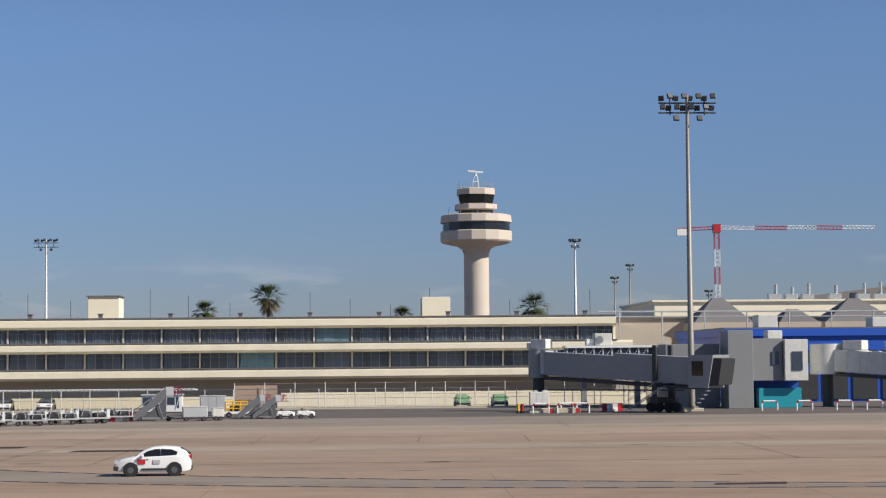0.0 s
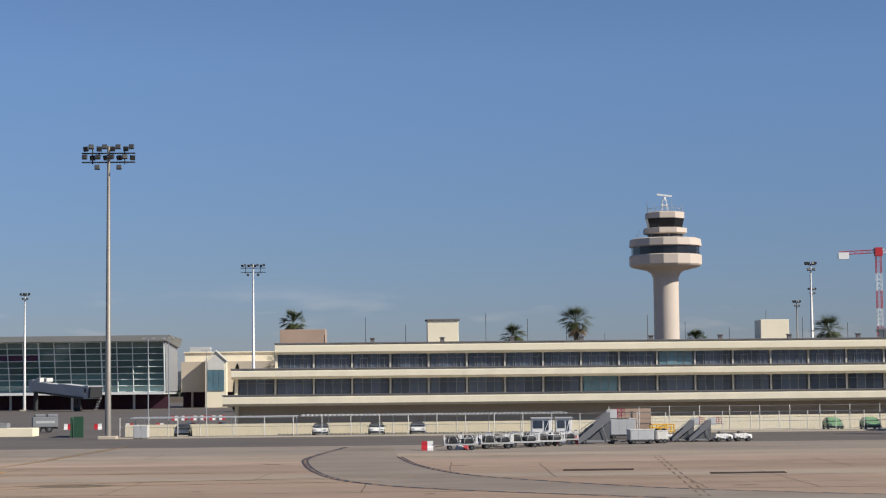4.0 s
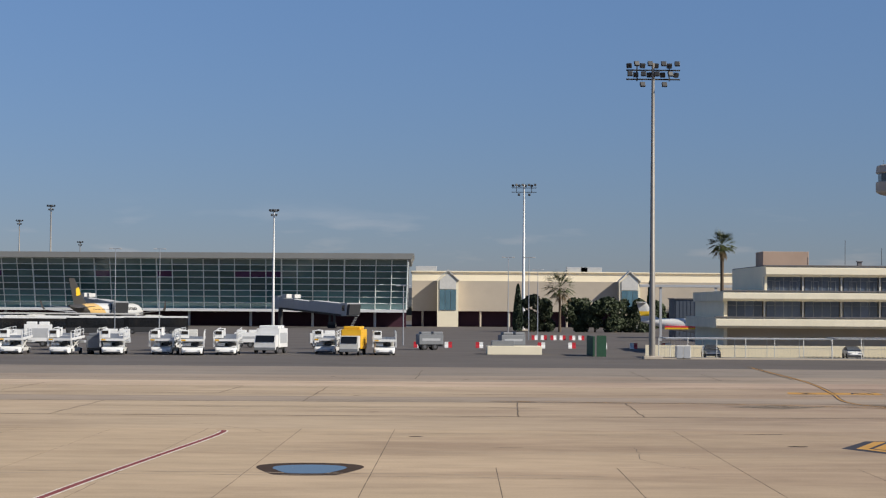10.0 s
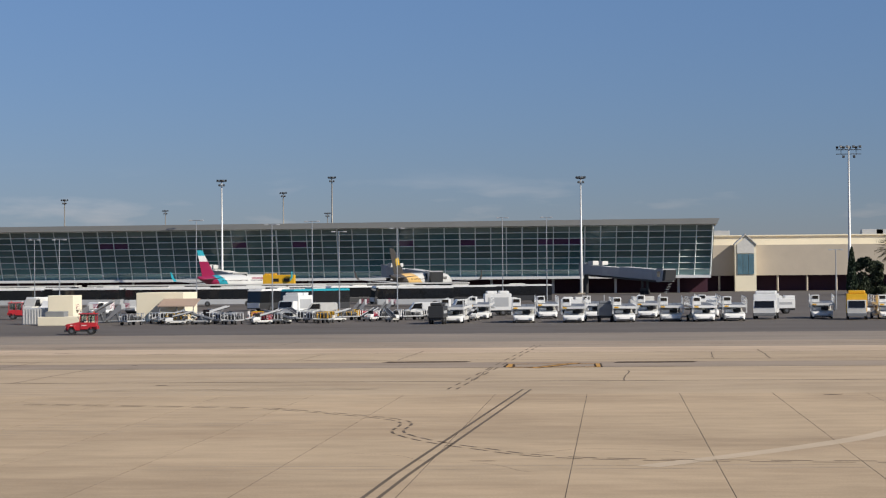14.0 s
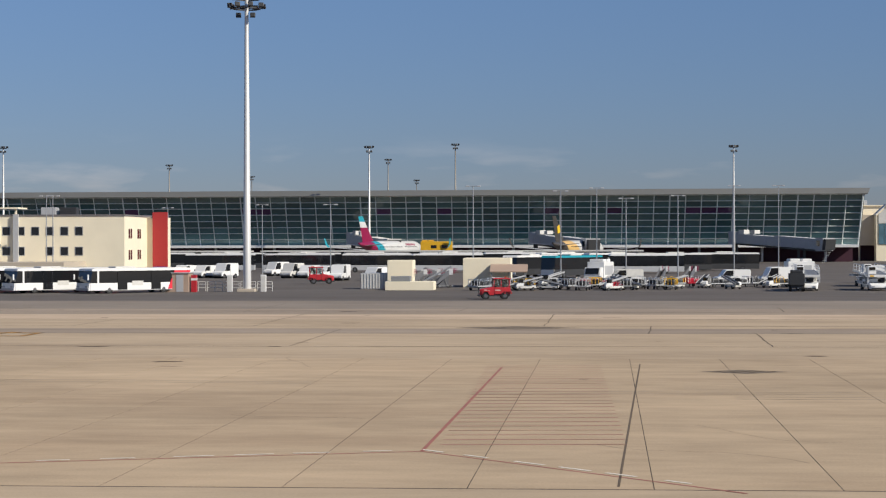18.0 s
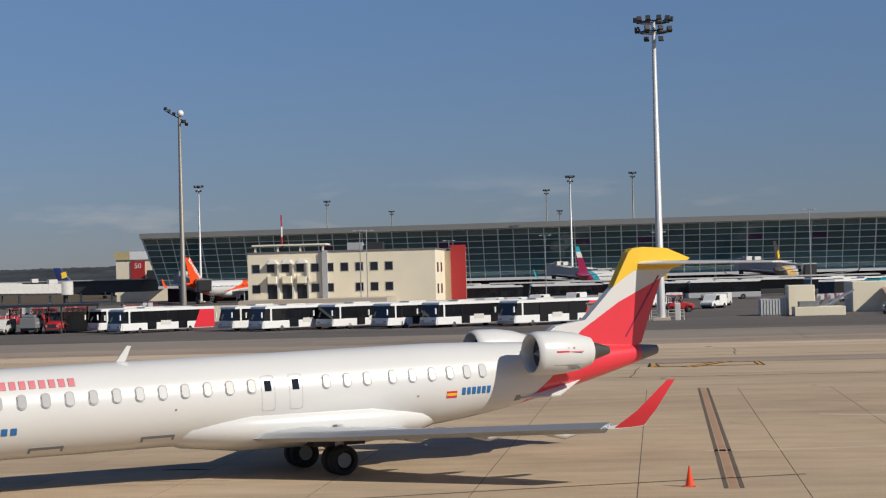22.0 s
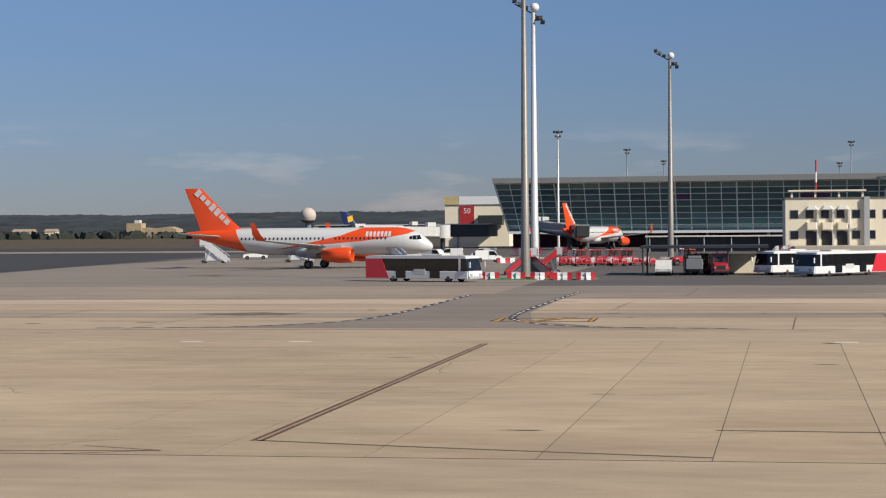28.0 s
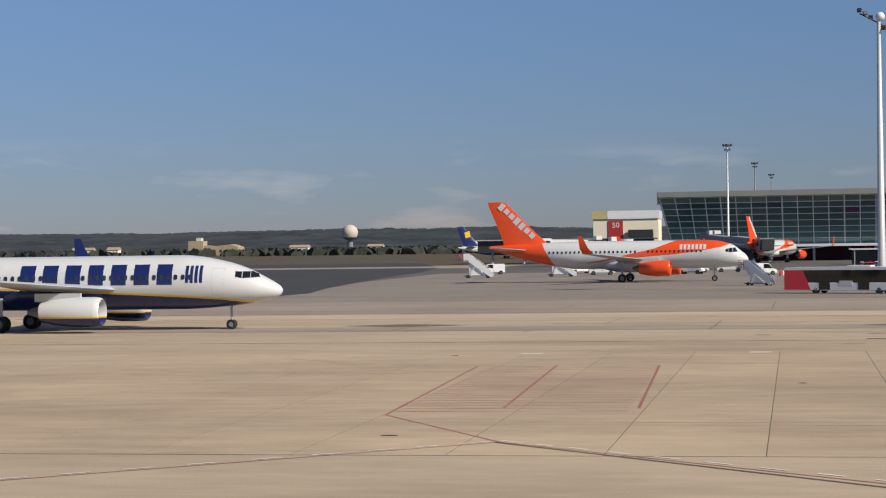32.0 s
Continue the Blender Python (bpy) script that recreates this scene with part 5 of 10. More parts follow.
# ---- more buildings ----
def gallery_block():
    """Low beige halls with gabled stair towers between the glass terminal and the offices."""
    t = thing("service_hall", None, "long beige hall with gabled white glazed stair towers", "hall")
    part("upper_wall", B(-97, -5, 512, 540, 12.6, 15.3), M_CREAM, t, "pale cream upper wall")
    part("wall", B(-97, -86.5, 503, 511.9, 4.3, 12.7), M_BEIGE, t)
    part("wall", B(-85.5, -36.5, 503, 511.9, 4.3, 12.7), M_BEIGE, t)
    part("wall", B(-35.5, -5, 503, 511.9, 4.3, 12.7), M_BEIGE, t)
    part("roof", B(-97.3, -4.7, 511.5, 540.5, 15.303, 15.6), M_CREAM, t)
    part("undercroft", B(-97, -5, 508, 511.8, 0, 4.29), M_PURPLE, t, "dark recessed ground floor")
    for x in range(-94, -5, 8):
        part("column", R((x, 503.6, 0), (x, 503.6, 4.3), 0.3, n=10), M_BEIGE, t, smooth=40)
    for x0, x1 in ((-90.0, -84.2), (-39.8, -34.0)):
        xm = (x0 + x1) / 2
        q = extrude_xz(bmesh.new(), [(x0, 0), (x1, 0), (x1, 12.9), (xm, 15.5), (x0, 12.9)], 499.5, 502.9)
        st = part("stair_tower", q, M_CREAM, t)
        part("gable", extrude_xz(bmesh.new(), [(x0 + 0.6, 10.4), (x1 - 0.6, 10.4), (x1 - 0.6, 12.8), (xm, 14.8), (x0 + 0.6, 12.8)], 499.3, 499.46), M_OFFWHITE, st, "pale louvred gable")
        for i in range(3):
            w = (x1 - x0 - 1.2) / 3
            part("pane", B(x0 + 0.6 + i * w + 0.05, x0 + 0.6 + (i + 1) * w - 0.05, 499.3, 499.46, 4.6, 10.2), M_WINB, st)
        q = bmesh.new()
        for a, b in (((x0 - 0.2, 12.9), (xm, 15.75)), ((xm, 15.75), (x1 + 0.2, 12.9))):
            loft(q, [[(a[0], 499.0, a[1]), (b[0], 499.0, b[1]), (b[0], 499.0, b[1] - 0.3), (a[0], 499.0, a[1] - 0.3)], [(a[0], 503.2, a[1]), (b[0], 503.2, b[1]), (b[0], 503.2, b[1] - 0.3), (a[0], 503.2, a[1] - 0.3)]])
        part("gable_roof", q, M_OFFWHITE, st)
    for x, y in ((-93, 515), (-50, 516), (-46, 516)):
        part("roof_plant", B(x - 3, x + 3, y, y + 3, 15.6, 17.0, bev=0.1), M_LGREY, t)


gallery_block()


def old_terminal_roofs():
    t = thing("old_terminal", None, "cream terminal block with grey pyramid roofs and rooftop plant", "terminal building")
    part("wall", B(33.0, 110, 262, 300, 0, 11.4), M_BEIGE, t)
    part("upper_wall", B(47.6, 120, 275, 310, 11.4, 14.3), M_CREAM, t)
    part("roof", B(47.2, 120.4, 274.6, 310.4, 14.303, 14.6), M_CREAM, t)
    part("terrace", B(32.6, 110, 261.6, 275, 11.403, 11.6), M_ROOFG, t)
    part("wing_wall", L([[(33, 240, 0), (44, 240, 0), (44, 240, 8.2), (36, 240, 10.4), (33, 240, 10.4)], [(33, 262, 0), (44, 262, 0), (44, 262, 8.2), (36, 262, 10.4), (33, 262, 10.4)]]), M_BEIGE, t)
    for x, w, h in ((54.5, 4.5, 14.4), (66.0, 3.0, 12.6), (75.5, 5.5, 14.2)):
        y = 258
        part("pyramid_roof", L([[(x - w, y - 4, 10.6), (x + w, y - 4, 10.6), (x + w, y + 6, 10.6), (x - w, y + 6, 10.6)], [(x - 0.8, y + 0.6, h), (x + 0.8, y + 0.6, h), (x + 0.8, y + 1.2, h), (x - 0.8, y + 1.2, h)]]), M_ROOFG, t, "faceted grey metal roof light")
        part("roof_light_base", B(x - w - 0.2, x + w + 0.2, y - 4.2, y + 6.2, 0, 10.6), M_BEIGE, t)
    q = bmesh.new()
    rod(q, (33, 236, 11.9), (95, 236, 11.6), 0.12, n=5)
    rod(q, (33, 236, 11.2), (95, 236, 10.9), 0.08, n=5)
    part("pipe_rack", q, M_LGREY, t)
    for x in range(36, 95, 6):
        part("rack_post", R((x, 236, 0), (x, 236, 11.9), 0.1, n=5), M_LGREY, t)
    k = None
    for i, (x, h) in enumerate(((68, 1.6), (71, 1.2), (74, 1.8), (78, 1.4), (83, 1.8), (86, 2.0), (90, 1.4))):
        q = B(-1.0, 1.0, -0.8, 0.8, 0, 1.0, bev=0.06)
        rod(q, (0.3, 0, 1.0), (0.3, 0, 1.0 + h), 0.3, n=8)
        part("roof_plant", q, M_STEEL, t, m=pose(x, 279 + i % 3, 14.6))
    # hotel-like dark block farther back
    b = thing("office_block", None, "brown office block with rows of small windows behind the terminal", "building")
    part("wall", L([[(100, 400, 0), (150, 400, 0), (150, 400, 24.5), (104, 400, 19.0)], [(100, 430, 0), (150, 430, 0), (150, 430, 24.5), (104, 430, 19.0)]]), M_WALLD, b)
    wp = None
    for r in range(3):
        for i in range(14):
            x = 106 + i * 3.0
            z = 14.0 + r * 2.6
            if z < 18.0 + (x - 104) * 0.11:
                m = pose(x, 399.9, z)
                if wp is None:
                    wp = part("window", B(-0.7, 0.7, -0.08, 0.08, -0.6, 0.6), M_WIN, b, m=m)
                else:
                    again(wp, m)


old_terminal_roofs()


def blue_hall():
    t = thing("blue_hall", None, "blue clad terminal hall with a dark glazed front", "terminal building")
    part("wall", B(43.0, 95, 198.0, 230, 0, 7.9), M_BLUE, t)
    part("fascia", B(42.7, 95.3, 197.6, 230.3, 7.9, 8.8), M_BLUE, t)
    part("roof", B(42.7, 95.3, 197.6, 230.3, 8.803, 8.95), M_ROOFG, t)
    for i in range(8):
        x = 45.5 + i * 3.6
        part("window", B(x + 2, x + 5.0, 197.85, 197.98, 4.6, 6.2), M_WIN, t)
        part("bay", B(x + 2, x + 5.0, 197.85, 197.98, 0.3, 3.6), M_DARK, t)
    part("roof_unit", B(47.4, 49.8, 200, 203, 8.95, 10.5, bev=0.08), M_OFFWHITE, t, "white rooftop air handling unit")
    part("roof_unit", B(62, 66, 202, 205, 8.95, 10.2, bev=0.08), M_OFFWHITE, t)


blue_hall()


def bridge_leg(t, x, y, z, w=1.4):
    q = B(x - w, x + w, y - 0.35, y + 0.35, 0.9, 1.5, bev=0.05)
    part("bogie", q, M_DARK, t)
    for s in (-1, 1):
        part("column", B(x + s * w * 0.75 - 0.18, x + s * w * 0.75 + 0.18, y - 0.25, y + 0.25, 1.3, z), M_DARK, t)
        for d in (-0.42, 0.42):
            part("wheel", R((x + s * w * 0.7 + d, y - 0.22, 0.5), (x + s * w * 0.7 + d, y + 0.22, 0.5), 0.5, n=16), M_BLACK, t, smooth=40)


def jet_bridge(a, b, za, zb, label, body=M_LGREY, w=1.5, h=2.6, leg=0.75, units=True, rot=1.9, cap=0.3, ribs=True):
    """A passenger bridge from its fixed end a to its cab b; za, zb floor heights."""
    ax, ay = a
    bx, by = b
    ln = math.hypot(bx - ax, by - ay)
    ang = math.degrees(math.atan2(by - ay, bx - ax))
    t = thing("passenger_bridge", pose(ax, ay, 0, 0, 0, ang), label, "jet bridge", "passenger bridges")
    def zz(x):
        return za + (zb - za) * x / ln
    for x0, x1, ww, hh in ((1.4, ln * 0.55, w * 0.88, h * 0.9), (ln * 0.5, ln - 1.0, w, h)):
        part("tunnel", L([[(x0, -ww, zz(x0)), (x0, ww, zz(x0)), (x0, ww, zz(x0) + hh), (x0, -ww, zz(x0) + hh)], [(x1, -ww, zz(x1)), (x1, ww, zz(x1)), (x1, ww, zz(x1) + hh), (x1, -ww, zz(x1) + hh)]]), body, t)
        for k in range(1, 7 if ribs else 1):
            x = x0 + (x1 - x0) * k / 7
            part("rib", B(x - 0.05, x + 0.05, -ww - 0.04, ww + 0.04, zz(x) - 0.05, zz(x) + hh + 0.06), body, t)
        part("beam", L([[(x0, -ww, zz(x0) - 0.5), (x0, ww, zz(x0) - 0.5), (x0, ww, zz(x0) - 0.2), (x0, -ww, zz(x0) - 0.2)], [(x1, -ww, zz(x1) - 0.5), (x1, ww, zz(x1) - 0.5), (x1, ww, zz(x1) - 0.2), (x1, -ww, zz(x1) - 0.2)]]), M_DARK, t)
    part("rotunda", R((0, 0, za - 0.4), (0, 0, za + h + cap), rot, n=24), body, t, smooth=40)
    part("rotunda_column", R((0, 0, 0), (0, 0, za - 0.4), 0.6, n=14), M_DARK, t, smooth=40)
    z = zz(ln)
    part("cab", L([[(ln - 1.2, -1.9, z - 0.3), (ln + 0.9, -1.9, z - 0.3), (ln + 0.9, 1.9, z - 0.3), (ln - 1.2, 1.9, z - 0.3)], [(ln - 1.2, -1.9, z + h + 0.3), (ln + 1.5, -1.9, z + h + 0.3), (ln + 1.5, 1.9, z + h + 0.3), (ln - 1.2, 1.9, z + h + 0.3)]]), body, t)
    part("bellows", L([[(ln + 0.9, -1.7, z - 0.1), (ln + 1.9, -1.6, z), (ln + 1.9, 1.6, z), (ln + 0.9, 1.7, z - 0.1)], [(ln + 1.5, -1.7, z + h), (ln + 2.3, -1.6, z + h - 0.1), (ln + 2.3, 1.6, z + h - 0.1), (ln + 1.5, 1.7, z + h)]]), M_DARK, t, "black folding canopy")
    for s in (-1, 1):
        part("cab_window", B(ln - 0.8, ln + 0.4, s * 1.92 - 0.03, s * 1.92 + 0.03, z + 0.9, z + h - 0.3), M_VGLASS, t)
    bridge_leg(t, ln * leg, 0, zz(ln * leg))
    q = bmesh.new()
    for k in range(9):
        box(q, ln - 1.0 - k * 0.35, ln - 0.65 - k * 0.35, 1.95, 2.8, z - 0.3 - k * 0.4, z - 0.22 - k * 0.4)
    part("stair", q, M_STEEL, t)
    if units:
        part("air_unit", B(2.2, 4.4, -0.9, 0.9, zz(3) + h * 0.9 + 0.05, zz(3) + h * 0.9 + 1.1, bev=0.06), M_OFFWHITE, t, "white air unit on the tunnel roof")
        part("air_unit", B(7.0, 8.6, -0.9, 0.9, zz(8) + h + 0.05, zz(8) + h + 1.0, bev=0.06), M_OFFWHITE, t)
    return t


near_bridge = jet_bridge((17.6, 171.4), (33.2, 160.0), 3.85, 2.75, "grey passenger bridge parked on its wheeled leg", body=M_BRIDGE, units=False, h=2.65, rot=1.05, cap=-0.05, ribs=False)
for s in (-1, 1):
    # lifting columns that stand above the tunnel, and the step ladder at the cab
    part("lift_column", B(14.4 - 0.2, 14.4 + 0.2, s * 1.75 - 0.17, s * 1.75 + 0.17, 0.9, 6.7), M_DARK, near_bridge, "black lifting column")
    part("ladder_rail", R((15.6, -2.2 + 0.35 * s, 2.6), (11.6, -2.2 + 0.35 * s, 0.3), 0.05, n=6), M_STEEL, near_bridge)
    part("ladder_guard", R((15.6, -2.2 + 0.35 * s, 3.5), (11.6, -2.2 + 0.35 * s, 1.2), 0.03, n=5), M_STEEL, near_bridge)
for k in range(9):
    part("ladder_tread", B(11.8 + k * 0.43, 12.05 + k * 0.43, -2.5, -1.9, 0.42 + k * 0.245, 0.46 + k * 0.245), M_STEEL, near_bridge)
for x0, x1, zt in ((-0.5, 1.3, 7.5), (-1.0, -0.52, 7.1)):
    part("air_unit", B(x0, x1, -0.7, 0.7, 6.503, zt, bev=0.05), M_OFFWHITE, near_bridge, "white air unit on the rotunda roof")
part("roof_rim", R((0, 0, 6.452), (0, 0, 6.5), 1.12, n=24), M_OFFWHITE, near_bridge)
part("collar", B(0.95, 1.6, -1.25, 1.25, 3.9, 6.3), M_LGREY, near_bridge)
part("tunnel_edge", L([[(1.6, -1.36, 6.1), (1.6, -1.28, 6.1), (1.6, -1.28, 6.17), (1.6, -1.36, 6.17)], [(9.6, -1.36, 5.64), (9.6, -1.28, 5.64), (9.6, -1.28, 5.71), (9.6, -1.36, 5.71)]]), M_OFFWHITE, near_bridge)
part("cable_tray", B(2.0, 17.5, -1.62, -1.52, 2.15, 2.3), M_DARK, near_bridge)


def gangway():
    """The fixed gangway behind the near bridge, with air units on its white roof."""
    t = thing("fixed_gangway", None, "white-roofed fixed gangway with lattice windows and air units", "gangway")
    part("floor", B(22.0, 38.0, 182.4, 185.4, 3.9, 4.3), M_LGREY, t)
    part("wall", B(22.0, 38.0, 185.2, 185.4, 4.3, 6.6), M_OFFWHITE, t)
    part("sill", B(22.0, 38.0, 182.4, 182.6, 4.3, 5.2), M_OFFWHITE, t)
    part("roof", B(21.8, 38.2, 182.2, 185.6, 6.6, 6.85), M_WHITE, t)
    part("pane", B(22.1, 37.9, 182.52, 182.56, 5.2, 6.6), M_WIN, t)
    for k in range(17):
        x = 22.0 + k
        part("mullion", B(x - 0.05, x + 0.05, 182.4, 182.51, 5.2, 6.6), M_WHITE, t)
        if k < 16:
            part("brace", R((x, 182.45, 5.2), (x + 1.0, 182.45, 6.6), 0.03, n=4), M_WHITE, t)
    for x in (24.0, 30.0, 36.0):
        part("leg", B(x - 0.3, x + 0.3, 183.6, 184.2, 0, 3.9), M_CORE, t)
    for x in (25.2,):
        u = part("air_unit", B(x, x + 1.9, 183.0, 185.0, 6.853, 8.2, bev=0.06), M_OFFWHITE, t, "white air unit")
        part("duct", R((x + 0.5, 183.0, 7.5), (x + 0.5, 182.8, 7.5), 0.42, n=14), M_GREY, u)
        part("duct_box", B(x - 0.9, x - 0.02, 183.3, 184.7, 6.853, 7.6, bev=0.05), M_WHITE, u)


gangway()
jet_bridge((50.0, 178.0), (66.0, 165.0), 3.9, 2.6, "pale passenger bridge by the blue hall", body=M_OFFWHITE)
jet_bridge((-131.0, 470.0), (-112.0, 442.0), 5.2, 3.4, "grey passenger bridge before the glass terminal", body=M_LGREY)
jet_bridge((-183.0, 474.0), (-169.0, 446.0), 5.2, 3.4, "grey passenger bridge docked at an airliner", body=M_LGREY)
jet_bridge((-232.0, 480.0), (-219.0, 452.0), 5.2, 3.4, "pale passenger bridge docked at an airliner", body=M_OFFWHITE)
jet_bridge((-333.0, 480.0), (-318.0, 440.0), 5.2, 3.4, "grey passenger bridge reaching an orange airliner", body=M_BRIDGE)
jet_bridge((-352.0, 436.0), (-371.0, 424.0), 3.6, 4.0, "off-white passenger bridge at the end pier", body=M_OFFWHITE)


def tower_block():
    t = thing("bridge_building", None, "grey and white bridge head building with two small windows", "building")
    part("stair_core", B(38.0, 40.7, 173, 177, 0, 8.3, bev=0.04), M_CORE, t)
    part("cabin", B(40.8, 44.1, 174, 178, 2.9, 7.4, bev=0.04), M_CORE, t)
    part("cabin", B(44.2, 46.7, 173.4, 178, 2.9, 7.3, bev=0.04), M_OFFWHITE, t)
    part("rear_core", B(32.0, 37.9, 177, 182, 0, 6.9, bev=0.04), M_CORE, t)
    part("window", B(42.9, 43.7, 173.9, 174.02, 4.6, 6.0), M_WIN, t)
    part("window", B(45.0, 46.1, 173.3, 173.42, 4.0, 6.0), M_WIN, t)
    part("undercroft", B(41.0, 46.5, 177, 178, 0, 2.9), M_BLUE, t)
    part("container", B(41.6, 46.2, 174.5, 176.8, 0, 2.1, bev=0.03), M_TEAL, t, "teal corrugated container")
    part("roof_unit", B(43.0, 44.6, 176, 178, 7.4, 8.3, bev=0.05), M_OFFWHITE, t)


tower_block()


def hoop(x, y):
    t = thing("hoop_barrier", pose(x, y, 0), "red and white steel hoop guard on the pavement", "barrier", "hoop guards")
    pts = [(-0.8, 0), (-0.8, 0.75), (-0.6, 0.95), (0.6, 0.95), (0.8, 0.75), (0.8, 0)]
    for i, (a, b) in enumerate(zip(pts, pts[1:])):
        part("tube", R((a[0], 0, a[1]), (b[0], 0, b[1]), 0.09, n=8), M_RED if i in (1, 3) else M_WHITE, t)


for x in (40.5, 44.0, 48.0, 51.0, 53.0):
    hoop(x, 168.0 - (x - 15) * 0.12)
for x, y in ((16.9, 163.2), (19.4, 163.4), (19.9, 164.6), (21.0, 163.4)):
    hoop(x, y)
for x in (15.8, 18.5):
    t = thing("concrete_plinth", pose(x, 164.0, 0), "low pale concrete plinth under a bridge rotunda", "plinth", "bridge plinths")
    part("block", B(0, 2.45, -0.45, 0.45, 0, 0.5, bev=0.05), M_BEIGE, t)
    part("marker", B(2.0, 2.42, -0.465, -0.452, 0.02, 0.48), M_RED, t, "red and white end marker")
t = thing("power_cabinet", pose(16.0, 165.3, 0), "white ground power cabinet on short legs", "cabinet")
part("body", B(0, 1.95, -0.5, 0.5, 0.75, 2.1, bev=0.05), M_OFFWHITE, t)
for x in (0.3, 0.95, 1.6):
    part("leg", B(x - 0.08, x + 0.08, -0.4, 0.4, 0, 0.75), M_DARK, t)
    part("door_seam", B(x - 0.3, x - 0.28, -0.512, -0.502, 0.85, 2.0), M_LGREY, t)
for x in (0.4, 1.3):
    part("vent_cap", B(x, x + 0.4, -0.3, 0.3, 2.103, 2.25, bev=0.03), M_OFFWHITE, t)
for x, mm, lb in ((14.7, M_YELLOW, "yellow guard post with a dark base"), (15.1, M_CRIM, "dark red guard post beside a plinth")):
    t = thing("guard_post", pose(x, 163.8, 0), lb, "bollard")
    part("post", R((0, 0, 0.25), (0, 0, 0.95), 0.16, n=10), mm, t, smooth=40)
    part("base", R((0, 0, 0), (0, 0, 0.25), 0.2, n=10), M_DARK, t)


def crane():
    t = thing("tower_crane", pose(124.4, 600, 0), "red and white lattice tower crane", "crane")
    def lattice(name, a, b, w, mm, n):
        a, b = Vector(a), Vector(b)
        d = (b - a).normalized()
        u = Vector((0, 0, 1)).cross(d) if abs(d.z) < 0.9 else Vector((1, 0, 0))
        u.normalize()
        v = d.cross(u)
        q = bmesh.new()
        c = [(u + v) * w, (u - v) * w, (-u - v) * w, (-u + v) * w]
        for k in c:
            rod(q, a + k, b + k, 0.10, n=4)
        for i in range(n):
            p0, p1 = a + (b - a) * (i / n), a + (b - a) * ((i + 1) / n)
            for k in range(4):
                rod(q, p0 + c[k], p1 + c[(k + 1) % 4], 0.06, n=3)
        part(name, q, mm, t)
    for i in range(8):
        lattice("mast_section", (0, 0, i * 5.9), (0, 0, i * 5.9 + 5.9), 0.8, M_RED if i % 2 else M_WHITE, 4)
    for i, (x0, x1) in enumerate(((0, 13), (13, 24), (24, 34), (34, 43), (43, 54))):
        lattice("jib_section", (x0, 0, 48.6), (x1, 0, 48.4), 0.55, M_RED if i in (1, 3) else M_WHITE, 7)
    lattice("counter_jib", (-13, 0, 48.0), (0, 0, 48.6), 0.5, M_RED, 6)
    part("counterweight", B(-13.5, -10, -0.8, 0.8, 46.0, 48.2), M_WHITE, t)
    part("cab", B(-1.2, 1.2, -1.2, 1.2, 47.0, 49.8), M_RED, t)


crane()


